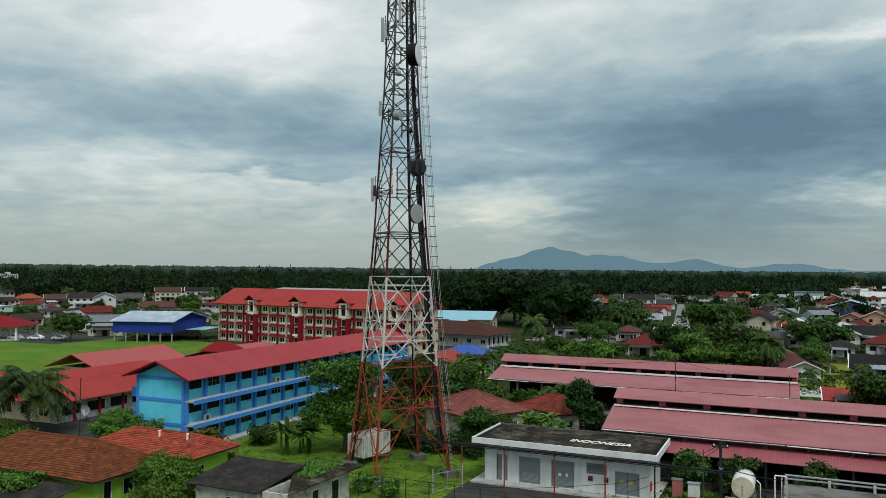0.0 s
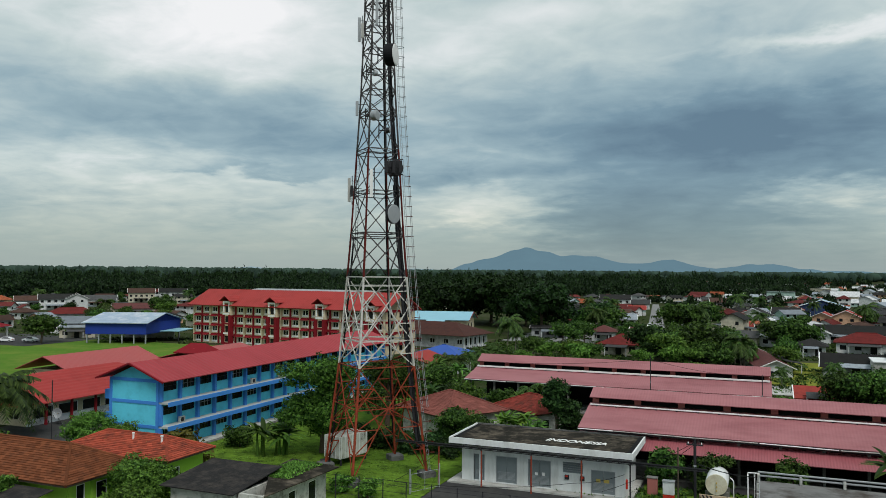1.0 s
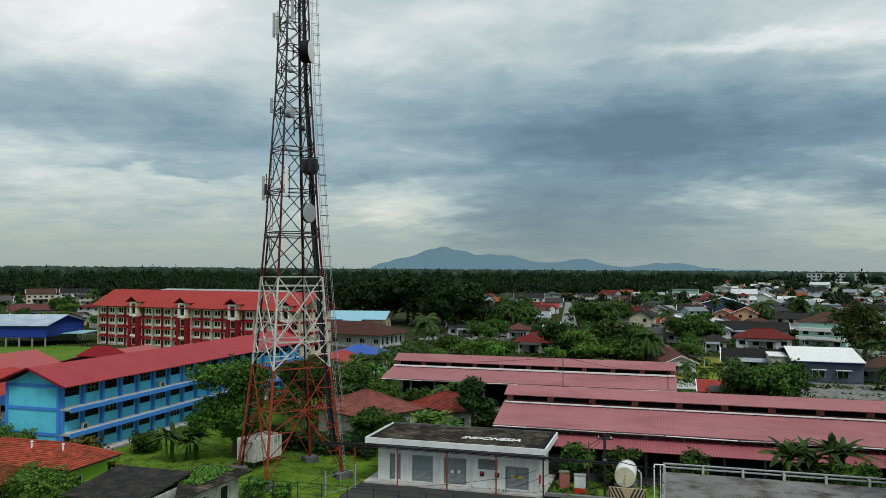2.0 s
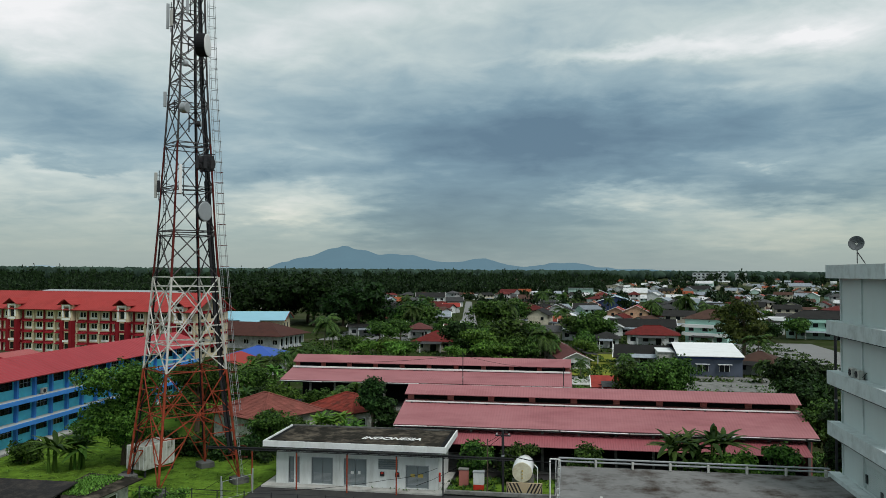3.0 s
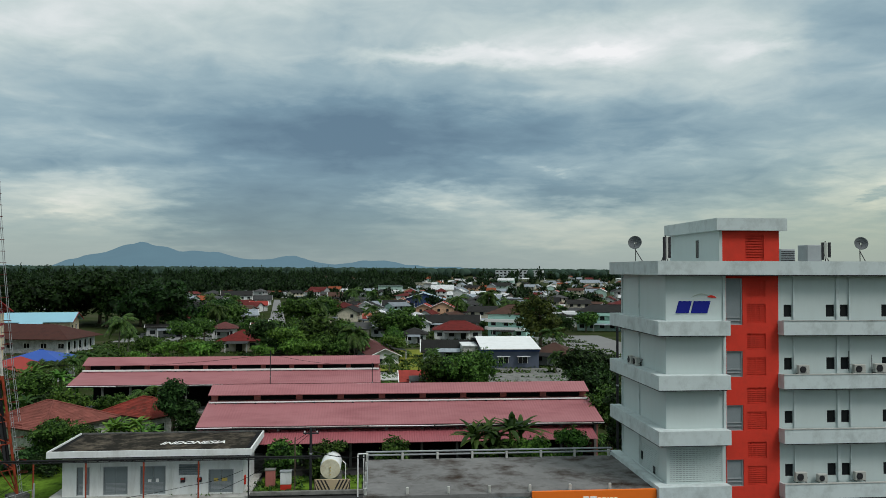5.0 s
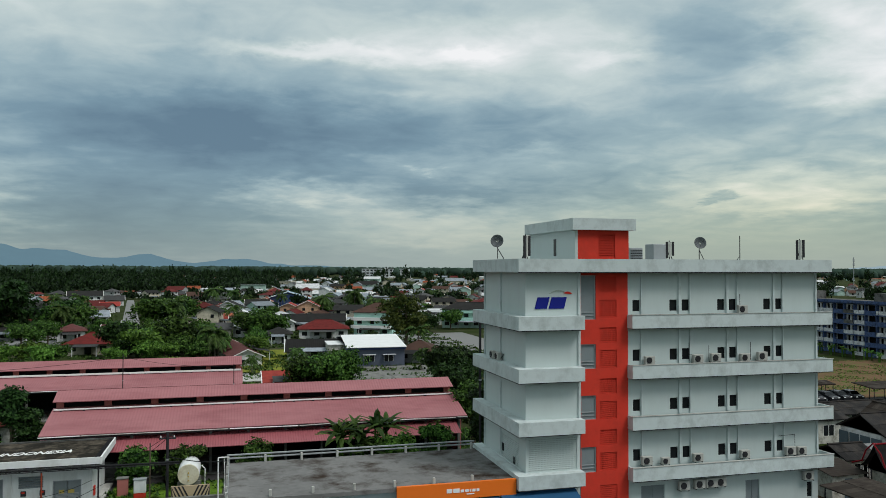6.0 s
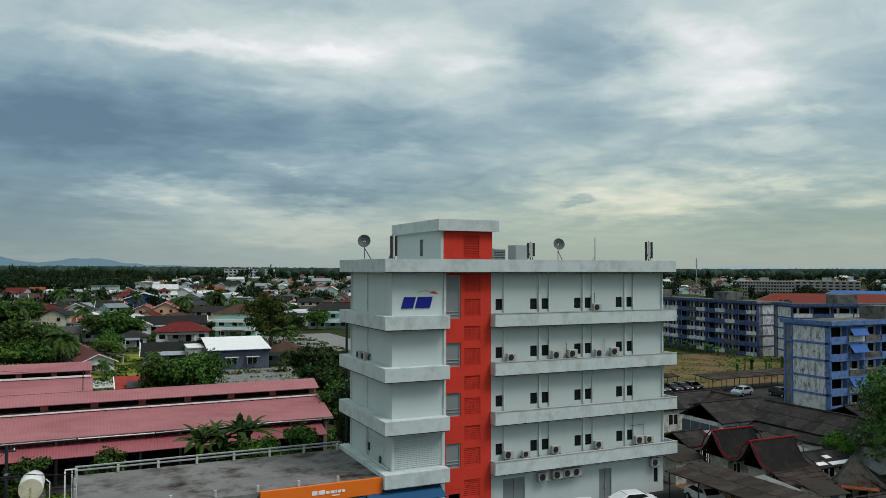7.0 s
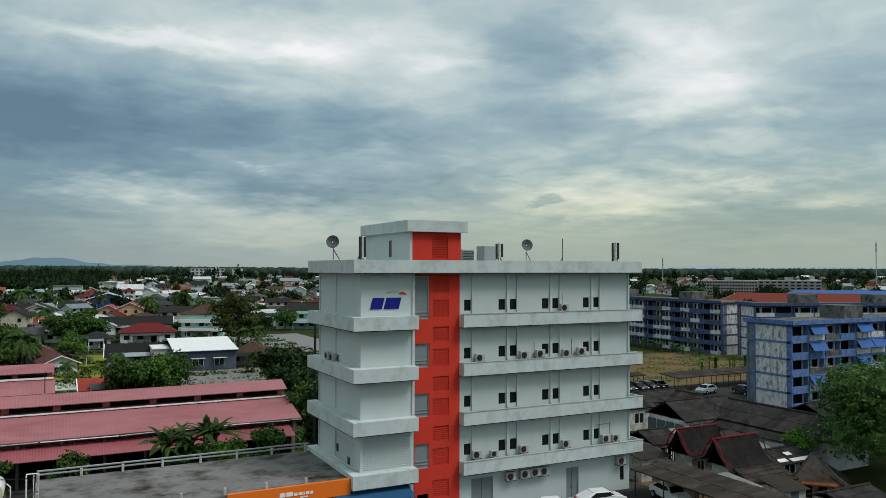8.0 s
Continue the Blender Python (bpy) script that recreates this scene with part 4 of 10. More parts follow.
dish("dish_antenna", pose(21.3, 60.3, 22.72, 0, 0, -28), 0.54, "dark mesh satellite dish on a roof mast", 1.45, solid=False)
dish("dish_antenna", pose(38.85, 57.6, 22.65, 0, 0, -14), 0.52, "dark grey satellite dish on a roof mast", 1.45, solid=False)


def panel_cluster(m, label, n=3, h=2.0, group="rooftop antennas"):
    t = thing("panel_antenna_cluster", label, "antenna", m, group)
    part("mast", bars([((0, 0, -0.3), (0, 0, h + 0.1)), ((0.55, 0.2, -0.3), (0, 0, h * 0.5)), ((-0.55, 0.2, -0.3), (0, 0, h * 0.5))], 0.04, 6), STEEL_DARK, t)
    for i in range(n):
        x = (i - (n - 1) / 2) * 0.26
        bm = soft_box(x - 0.1, x + 0.1, -0.2, -0.08, 0.35 + 0.1 * i, h, 0.02)
        part("panel", bm, STEEL_DARK if i % 2 == 0 else AC_CASE, t)
        part("clamp", boxes((x - 0.05, x + 0.05, -0.08, 0.0, h - 0.4, h - 0.32), (x - 0.05, x + 0.05, -0.08, 0.0, 0.7, 0.78)), STEEL, t)
    return t


panel_cluster(pose(22.6, 57.1, 20.9, 0, 0, 20), "cluster of dark panel antennas on a tripod mast", 3, 2.2)
panel_cluster(pose(35.9, 57.6, 21.0, 0, 0, -10), "cluster of dark panel antennas on a pole", 3, 1.75)
panel_cluster(pose(48.2, 56.5, 20.9, 0, 0, -25), "cluster of dark panel antennas on a pole", 3, 2.1)
t = thing("whip_antenna", "thin dark whip antenna with stays on the roof", "antenna", pose(42.8, 57.5, 20.45), "rooftop antennas")
part("whip", bars([((0, 0, 0), (0, 0, 2.9))], 0.035, 6), STEEL_DARK, t)
part("stay", bars([((0, 0, 1.1), (-0.8, 0, 0.2)), ((0, 0, 1.1), (0.3, 0.5, 0.2)), ((-0.8, 0, 0.0), (-0.8, 0, 0.2))], 0.025), STEEL_DARK, t)
t = thing("roof_tank", "grey square water tank on the roof", "tank", pose(34.95, 58.2, 20.45))
part("tank_body", soft_box(-0.62, 0.62, -0.7, 0.7, 0.25, 2.1, 0.04), STEEL, t)
part("base", boxes((-0.6, 0.6, -0.5, 0.5, 0, 0.25)), CONCRETE, t)
t = thing("cooling_unit", "grey louvred cooling unit on the roof", "cooling unit", pose(32.55, 57.6, 20.45))
part("casing", soft_box(-0.6, 0.6, -0.4, 0.4, 0.1, 1.75, 0.03), STEEL, t)
part("louvre", boxes(*[(-0.55, 0.55, -0.43, -0.4, 0.25 + 0.14 * i, 0.31 + 0.14 * i) for i in range(10)]), STEEL_DARK, t)
part("foot", boxes((-0.45, 0.45, -0.35, 0.35, 0, 0.1)), CONCRETE, t)


# ---- the low customer hall with its flat roof, rail and orange sign ----
def low_hall():
    t = thing("low_hall", "single-storey hall with a stained grey flat roof and an orange sign", "building", pose(0, 0, 0))
    part("wall", holed_wall(-0.3, 21.75, 0, 4.0, 55.3, 55.55, [(12.2, 16.2, 0.1, 2.9), (16.6, 20.6, 0.1, 2.9)]), WHITE, t)
    for a, b in ((12.2, 16.2), (16.6, 20.6)):
        part("glass_front", boxes((a, b, 55.40, 55.44, 0.1, 2.9)), DARK_GLASS, t)
    part("side_wall", boxes((-0.3, -0.05, 55.55, 65.4, 0, 4.0), (-0.05, 21.75, 65.15, 65.4, 0, 4.0)), WHITE, t)
    part("roof", boxes((-0.6, 21.78, 54.9, 65.5, 4.0, 4.3)), ROOF_GREY, t, "black-streaked grey flat roof")
    for y, n in ((65.2, 8), (55.2, 7)):
        for k in range(n):
            x = -0.43 + 2.99 * k
            part("rail_post", soft_box(x - 0.10, x + 0.10, y - 0.10, y + 0.10, 4.3, 4.92 if y > 60 else 4.8, 0.03), CONCRETE_LIGHT, t)
    part("rail", bars([((-0.5, 65.32, 5.0), (20.8, 65.32, 5.0)), ((-0.5, 65.36, 4.72), (20.8, 65.36, 4.72))], 0.075, 6), STEEL, t, "grey double pipe rail")
    for y in (56.5, 59.4, 62.3, 65.0):
        part("rail_post", boxes((-0.52, -0.38, y, y + 0.14, 4.3, 4.85)), CONCRETE_LIGHT, t)
    part("rail", boxes((-0.36, -0.32, 54.95, 65.6, 4.74, 4.82)), STEEL, t)
    part("roof_pipe", bars([((21.3, 55.5, 4.5), (21.3, 65.4, 4.5)), ((21.65, 55.5, 4.75), (21.65, 62.0, 4.75))], 0.07, 6), WHITE, t)
    sg = part("sign_board", boxes((11.6, 20.85, 54.62, 54.9, 3.25, 4.42)), ORANGE, t, "orange sign board")
    bm = bmesh.new()
    x = 15.35
    for w in (0.42, 0.5, 0.26, 0.3, 0.10, 0.26, 0.22):
        box(bm, x, x + w, 54.595, 54.62, 3.72, 4.02 if w > 0.35 else 3.92)
        x += w + 0.08
    box(bm, 16.9, 17.5, 54.595, 54.62, 3.52, 3.6)
    part("sign_bars", bm, SIGN_WHITE, sg, "white plain bars")
    bm = bmesh.new()
    slope_sheet(bm, (19.6, 53.4, 2.75), (25.8, 53.4, 2.75), (25.8, 54.9, 3.35), (19.6, 54.9, 3.35), 0.06)
    part("awning", bm, BLUE_AWNING, t, "dark blue awning")
    bm = bmesh.new()
    slope_sheet(bm, (8.5, 53.6, 2.7), (19.5, 53.6, 2.7), (19.5, 54.85, 3.2), (8.5, 54.85, 3.2), 0.06)
    part("awning", bm, BLUE_AWNING, t)
    return t


low_hall()

# ---- the lattice tower ----
LEVELS = (0.5, 7.0, 11.0, 13.6, 20.0, 24.5, 28.8, 33.1, 37.0, 39.2, 41.3, 43.5, 45.8, 48.2, 50.8, 53.4, 55.8)


def tower():
    t = thing("lattice_tower", "tall red and white steel lattice telecom tower with ladders and cables", "tower", pose(-36.85, 70.4, 0, 0, 0, 49.9))
    zs, hs = (0.5, 11, 20, 24.5, 32, 39, 48, 56), (3.95, 2.95, 2.34, 2.06, 1.70, 1.36, 1.10, 0.98)

    def half(z):
        return float(np.interp(z, zs, hs))

    def corner(i, z):
        h = half(z)
        return Vector(((-h, -h, z), (h, -h, z), (h, h, z), (-h, h, z))[i])

    # above 20 m the backlit look is put into the colours
    def colour(z, leg=False):
        if z < 20:
            return TOWER_RED if z < 11 else TOWER_WHITE
        return TOWER_MAROON if leg and z < 32 else TOWER_GREY

    for i in range(4):
        for z0, z1 in zip(LEVELS, LEVELS[1:]):
            r = 0.125 if z0 < 11 else 0.115 if z0 < 24 else 0.10
            part("leg", bars([(corner(i, z0), corner(i, z1))], r, 6), colour(z0, True), t)
        part("footing", soft_box(*[v for v in (corner(i, 0.5).x - 0.75, corner(i, 0.5).x + 0.75, corner(i, 0.5).y - 0.75, corner(i, 0.5).y + 0.75)], -0.1, 0.62, 0.08), FLAT_CONCRETE, t, "blackened concrete footing")
    for k, (z0, z1) in enumerate(zip(LEVELS, LEVELS[1:])):
        thin = 0.058 if z0 < 11 else 0.068 if z0 < 24 else 0.056
        for i in range(4):
            a0, b0, a1, b1 = corner(i, z0), corner((i + 1) % 4, z0), corner(i, z1), corner((i + 1) % 4, z1)
            rows = [(a1, b1)]
            if k == 0:
                m = (a1 + b1) / 2
                rows += [(a0, m), (b0, m)]
                for p, q in ((a0, a1), (b0, b1)):
                    for s in (0.35, 0.7):
                        rows += [(p.lerp(q, s), p.lerp(m, s)), (p.lerp(q, s), p.lerp(m, min(1, s + 0.3)))]
            elif k == 1:
                m = (a0 + b0) / 2
                rows += [(m, a1), (m, b1), (a0.lerp(a1, 0.5), m.lerp(a1, 0.5)), (b0.lerp(b1, 0.5), m.lerp(b1, 0.5)), (a0, m.lerp(a1, 0.5)), (b0, m.lerp(b1, 0.5))]
            elif k == 2:
                m = (a1 + b1) / 2
                rows += [(a0, m), (b0, m), (a0.lerp(a1, 0.5), a0.lerp(m, 0.5)), (b0.lerp(b1, 0.5), b0.lerp(m, 0.5)), (a1, a0.lerp(m, 0.5)), (b1, b0.lerp(m, 0.5))]
            else:
                w0, w1 = (b0 - a0).length, (b1 - a1).length
                mid = a0.lerp(b1, w0 / (w0 + w1))
                rows += [(a0, b1), (b0, a1)]
                if k == 3:
                    for p, q, r_ in ((a0, a1, 0), (b0, b1, 1)):
                        low_, high = (a0, b0)[r_].lerp(mid, 0.5), (a1, b1)[r_].lerp(mid, 0.5)
                        rows += [(p.lerp(q, 0.27), low_), (p.lerp(q, 0.54), low_), (p.lerp(q, 0.54), high), (p.lerp(q, 0.78), high)]
                    rows += [(a0.lerp(a1, 0.86), b0.lerp(b1, 0.86)), ((a0 + b0) / 2, a0.lerp(mid, 0.5)), ((a0 + b0) / 2, b0.lerp(mid, 0.5))]
                elif k < 8:
                    rows += [(a0.lerp(a1, 0.9), b0.lerp(b1, 0.9))]
            part("bracing", bars(rows, thin), colour(z0), t)
        a, b, c, d = (corner(i, z1) for i in range(4))
        part("diaphragm", bars([((a + b) / 2, (b + c) / 2), ((b + c) / 2, (c + d) / 2), ((c + d) / 2, (d + a) / 2), ((d + a) / 2, (a + b) / 2)], 0.036), colour(z0), t)
    # climbing ladder outside the right-hand leg, with its cage
    rows, hoops = [], []

    def lad(z, s, out):
        c = corner(1, z)
        w = Vector((1, -1, 0)).normalized()
        n = Vector((1, 1, 0)).normalized()
        return c + w * (0.25 + out) + n * s

    z = 1.0
    while z < 55:
        rows.append((lad(z, -0.25, 0.1), lad(z, 0.25, 0.1)))
        z += 0.42
    for s in (-0.25, 0.25):
        for z0, z1 in zip(LEVELS, LEVELS[1:]):
            rows.append((lad(max(z0, 0.7), s, 0.1), lad(z1, s, 0.1)))
    part("ladder", bars(rows, 0.022), STEEL, t)
    for z in [2.5 + 1.03 * i for i in range(52)]:
        pts = [lad(z, 0.38 * math.cos(a), 0.1 + 0.75 * math.sin(a)) for a in [math.pi * j / 5 for j in range(6)]]
        part("cage_hoop", bars(list(zip(pts, pts[1:])), 0.03), STEEL if z > 31 else TOWER_MAROON, t)
    for a in (0.9, 2.2):
        part("cage_rail", tube([lad(z, 0.38 * math.cos(a), 0.1 + 0.75 * math.sin(a)) for z in LEVELS[1:]], 0.026, 4), STEEL, t)
    # cable bundles on a tray up the inside of the same corner
    rng = random.Random(8)
    for k in range(9):
        off = 0.30 + 0.16 * (k % 3)
        s = -0.35 + 0.2 * (k // 3)
        pts = []
        top = (55, 43, 31, 55, 50, 45, 38, 54, 33)[k]
        zz = 3.0
        while zz < top:
            c = corner(1, zz)
            w, n = Vector((-1, 1, 0)).normalized(), Vector((1, 1, 0)).normalized()
            pts.append(c + w * (off + rng.uniform(-0.03, 0.03)) + n * (s + rng.uniform(-0.04, 0.04)))
            zz += 2.2
        part("cable", tube(pts, 0.055, 5), BLACK, t, "black feeder cable")
    pts = [corner(1, zz) + Vector((-0.6, 0.1, 0)) for zz in (3.0, 10, 20, 30, 40, 54)]
    part("cable_tray", bars(list(zip(pts, pts[1:])), 0.12), STEEL_DARK, t)
    pts = [corner(2, zz) + Vector((-0.25, -0.25, 0)) for zz in (3.0, 10, 20, 30, 40, 54)]
    part("cable", tube(pts, 0.07, 5), BLACK, t)
    pts = [corner(3, zz) + Vector((0.3, -0.1, 0)) for zz in (0.6, 10, 20, 24)]
    part("cable", tube(pts, 0.10, 5), BLACK, t)
    # ladder-like antenna frame on the far left face
    part("inner_ladder", bars([((-2.0, 0.9, z), (-1.6, 1.3, z)) for z in [22 + 0.4 * i for i in range(26)]] + [((-2.1, 0.8, 22), (-1.9, 0.9, 32.4)), ((-1.7, 1.2, 22), (-1.5, 1.3, 32.4))], 0.025), STEEL_DARK, t)
    return t


tower()


def tower_place(bearing, z, dist):
    x, y = polar(bearing, dist)
    return x, y, z


def drum_dish(name, bearing, z, dist, face, radius, deep, label, front_mat, side_mat):
    """face: the bearing towards which the dish looks."""
    x, y = polar(bearing, dist)
    t = thing(name, label, "antenna", pose(x, y, z, 0, 0, -(face - TURN)), "antennas on the tower")
    bm = lathe([(radius * 0.4, -deep * 0.35), (radius * 0.95, -deep * 0.1), (radius, 0), (radius, deep)], 28)
    bm.transform(Matrix.Rotation(radians(-90), 4, "X"))
    part("shroud", bm, side_mat, t)
    bm = lathe([(radius * 0.97, deep + 0.004), (radius * 0.9, deep + 0.05), (radius * 0.3, deep + 0.07)], 28)
    bm.transform(Matrix.Rotation(radians(-90), 4, "X"))
    part("radome", bm, front_mat, t)
    part("mount", bars([((0, -deep * 0.35, 0), (0, -0.7 - deep * 0.35, 0)), ((0, -0.7 - deep * 0.35, -0.8), (0, -0.7 - deep * 0.35, 0.8)), ((0.3, -deep * 0.3, 0.2), (0, -0.7 - deep * 0.3, 0.6))], 0.06, 6), STEEL_DARK, t)
    return t


drum_dish("drum_antenna", -2.55, 42.15, 76.0, 106, 1.1, 0.85, "large drum antenna with a black shroud and white face", SIGN_WHITE, BLACK)
drum_dish("dish_antenna", -2.1, 26.3, 76.6, 130, 0.98, 0.25, "round microwave dish with a dull grey face", STEEL, STEEL_DARK)
drum_dish("dish_antenna", -1.98, 30.9, 76.6, 150, 0.85, 0.35, "grey microwave dish with a dark shroud", STEEL_DARK, STEEL_DARK)
drum_dish("dish_antenna", -3.6, 35.95, 75.6, 120, 0.5, 0.5, "small grey drum antenna", STEEL, STEEL)
drum_dish("dish_antenna", -3.55, 40.2, 75.6, 60, 0.27, 0.3, "small grey microwave dish", STEEL, STEEL)
drum_dish("dish_antenna", -2.55, 34.6, 76.0, 100, 0.28, 0.3, "small grey microwave dish", STEEL, STEEL_DARK)
t = thing("antenna_frame", "dark steel antenna frame clamped to the tower leg", "antenna", pose(*polar(-2.0, 75.9), 30.2, 0, 0, TURN), "antennas on the tower")
part("rail", bars([((-0.9, 0, z), (0.9, 0, z)) for z in (0.0, 0.75, 1.5)], 0.06), STEEL_DARK, t)
for x in (-0.7, 0.0, 0.65):
    part("radio_unit", soft_box(x - 0.16, x + 0.16, -0.3, -0.06, 0.1, 1.35, 0.03), STEEL_DARK, t)


def sector_panel(bearing, z, dist, h, side, label, mat=AC_CASE):
    x, y = polar(bearing, dist)
    t = thing("panel_antenna", label, "antenna", pose(x, y, z, 0, 0, TURN), "antennas on the tower")
    part("panel", soft_box(-0.14, 0.14, -0.12, 0.06, 0, h, 0.03), mat, t)
    part("pole", bars([((0.28 * side, 0.05, -0.25), (0.28 * side, 0.05, h + 0.2))], 0.045, 6), STEEL_DARK, t)
    part("arm", bars([((0.0, 0.05, z_), (1.0 * side, 0.15, z_)) for z_ in (0.3, h - 0.3)], 0.035), STEEL_DARK, t)
    return t


sector_panel(-4.66, 43.7, 77, 2.45, 1, "pale panel antenna on a side arm of the tower", STEEL)
sector_panel(-4.42, 43.9, 76.4, 1.5, 1, "pale panel antenna on a side arm of the tower")
sector_panel(-4.78, 36.2, 77, 1.45, 1, "slim pale loop antenna on a side arm of the tower", STEEL)
sector_panel(-5.31, 27.5, 77, 2.4, 1, "pale panel antenna on a side arm of the tower")
sector_panel(-5.12, 28.0, 76.6, 1.1, 1, "short dark panel antenna on a side arm of the tower", STEEL_DARK)
sector_panel(-3.67, 27.8, 75.0, 2.75, 1, "white cylindrical antenna on the tower leg", SIGN_WHITE)
sector_panel(-3.35, 45.0, 75.6, 2.6, 1, "grey panel antenna on the tower leg", STEEL)

# ---- the equipment hut with its painted flat roof ----
def hut():
    t = thing("equipment_hut", "white flat-roofed equipment hut with grey doors and a dirty roof", "hut", pose(0, 0, 0))
    X0, X1, Y0, Y1 = -27.5, -11.7, 70.9, 77.4
    doors = [(-26.2, -25.2, 0.3, 2.75), (-23.9, -21.9, 0.3, 2.75), (-20.7, -18.6, 0.3, 2.75), (-17.4, -15.5, 1.9, 2.9), (-14.7, -12.6, 0.3, 2.35)]
    part("front_wall", holed_wall(X0, X1, 0.2, 3.9, Y0, Y0 + 0.2, doors), HUT_WHITE, t)
    part("side_wall", boxes((X0, X0 + 0.2, Y0 + 0.2, Y1, 0.2, 3.9), (X1 - 0.2, X1, Y0 + 0.2, Y1, 0.2, 3.9), (X0 + 0.2, X1 - 0.2, Y1 - 0.2, Y1, 0.2, 3.9)), HUT_WHITE, t)
    for i, (a, b, c, d) in enumerate(doors):
        m = (a + b) / 2
        if i == 3:
            part("window", boxes(*[(a, b, Y0 + 0.05, Y0 + 0.12, c + 0.02 + 0.2 * k, c + 0.16 + 0.2 * k) for k in range(5)]), GREY_GLASS, t, "grey louvre window")
            continue
        rows = [(a, b, Y0 + 0.08, Y0 + 0.13, c, d)] if i == 0 else [(a, m - 0.02, Y0 + 0.08, Y0 + 0.13, c, d), (m + 0.02, b, Y0 + 0.08, Y0 + 0.13, c, d)]
        dr = part("door", boxes(*rows), GREY_GLASS, t, "grey steel door")
        part("louvre", boxes(*[(a + 0.15, b - 0.15, Y0 + 0.06, Y0 + 0.08, c + 0.3 + 0.11 * k, c + 0.35 + 0.11 * k) for k in range(7)]), STEEL, dr)
        part("frame", boxes((a - 0.06, a, Y0 - 0.03, Y0 + 0.1, c, d), (b, b + 0.06, Y0 - 0.03, Y0 + 0.1, c, d), (a - 0.06, b + 0.06, Y0 - 0.03, Y0 + 0.1, d, d + 0.06)), STEEL, t)
    for x in (-25.7, -24.4, -21.4, -18.1, -15.1, -12.1):
        part("pilaster", boxes((x, x + 0.18, Y0 - 0.05, Y0, 0.2, 3.6)), HUT_WHITE, t)
    part("plinth", boxes((-28.6, -11.0, 69.8, 77.6, 0, 0.2)), CONCRETE_LIGHT, t)
    part("gutter", boxes((-28.3, -11.0, 70.1, 70.45, 4.285, 4.295), (-28.3, -27.9, 70.45, 77.7, 4.285, 4.295), (-11.45, -11.0, 70.45, 77.7, 4.285, 4.295)), DARK_VOID, t, "black wet roof gutter")
    part("fascia", boxes((-28.5, -10.8, 69.9, 70.05, 3.85, 4.42), (-28.5, -28.35, 70.05, 77.75, 3.85, 4.42), (-10.95, -10.8, 70.05, 77.75, 3.85, 4.42)), HUT_WHITE, t, "white roof fascia")
    part("roof", boxes((-28.35, -10.95, 70.05, 77.75, 3.9, 4.28)), ROOF_DARK, t, "black-stained flat roof")
    part("rear_upstand", boxes((-28.5, -10.8, 77.75, 77.9, 3.85, 4.42)), FLAT_CONCRETE, t, "black-stained rear upstand")
    part("gutter_line", boxes((-28.4, -10.9, 69.86, 69.9, 3.80, 3.87)), STEEL_DARK, t)
    text_part("roof_letters", "INDONESIA", 1.5, pose(-16.7, 73.3, 4.30, 0, 0, 2), SIGN_WHITE, t, shear=0.3, depth=0.01, width=0.74)
    for x, z in ((-17.2, 1.3), (-15.75, 1.3)):
        bx = part("fire_box", soft_box(x, x + 0.4, Y0 - 0.16, Y0, z, z + 0.42, 0.02), STEEL_DARK, t, "dark fire hose box")
        part("label_plate", boxes((x + 0.08, x + 0.32, Y0 - 0.175, Y0 - 0.16, z + 0.24, z + 0.38)), RED_PAINT, bx, "small red plate")
    part("red_cabinet", boxes((X1, X1 + 0.12, 71.5, 71.9, 0.8, 1.6)), RED_PAINT, t)
    part("notice", boxes((-14.3, -13.9, Y0 + 0.05, Y0 + 0.075, 1.3, 1.6), (-13.6, -13.1, Y0 + 0.05, Y0 + 0.075, 1.3, 1.6)), YELLOW, t)
    part("notice", boxes((-20.1, -19.8, Y0 + 0.05, Y0 + 0.075, 1.35, 1.6), (-19.4, -19.15, Y0 + 0.05, Y0 + 0.075, 1.35, 1.65)), SIGN_WHITE, t)
    return t


hut()


def post(name, label, x, y, h, r, mat, lean=(0, 0), group=""):
    t = thing(name, label, "post", pose(x, y, 0), group)
    part("shaft", bars([((0, 0, 0), (lean[0], lean[1], h))], r, 8), mat, t)
    part("cap", boxes((lean[0] - r, lean[0] + r, lean[1] - r, lean[1] + r, h, h + 0.04)), STEEL_DARK, t)
    return t


for x in (-24.9, -20.0, -15.3, -29.3):
    post("red_post", "thin red steel post carrying the cable tray", x, 69.3, 3.55, 0.07, TOWER_RED, group="cable tray posts")
post("black_post", "thin black steel post beside the hut", -11.0, 69.6, 3.7, 0.07, STEEL_DARK)
t = thing("cable_bridge", "dark steel cable bridge between tower and hut", "cable tray", pose(0, 0, 0))
part("tray", bars([((-34.0, 69.3, 3.62), (-4.5, 69.3, 3.62)), ((-34.0, 69.75, 3.62), (-4.5, 69.75, 3.62))] + [((x, 69.3, 3.62), (x, 69.75, 3.62)) for x in range(-34, -4)], 0.045), STEEL_DARK, t)
for k, dy in enumerate((0.1, 0.2, 0.32)):
    part("cable", tube([(-34.0 + i * 2.95, 69.3 + dy, 3.72 + 0.02 * (i % 3)) for i in range(11)], 0.06, 5), BLACK, t)


def cable_span(x0, y0, z0, x1, y1, z1, sag, label="thin black overhead wire", r=0.022):
    pts = [(x0 + (x1 - x0) * k / 14, y0 + (y1 - y0) * k / 14, z0 + (z1 - z0) * k / 14 - sag * 4 * (k / 14) * (1 - k / 14)) for k in range(15)]
    t = thing("overhead_wire", label, "wire", pose(0, 0, 0))
    part("strand", tube(pts, r, 5), BLACK, t)


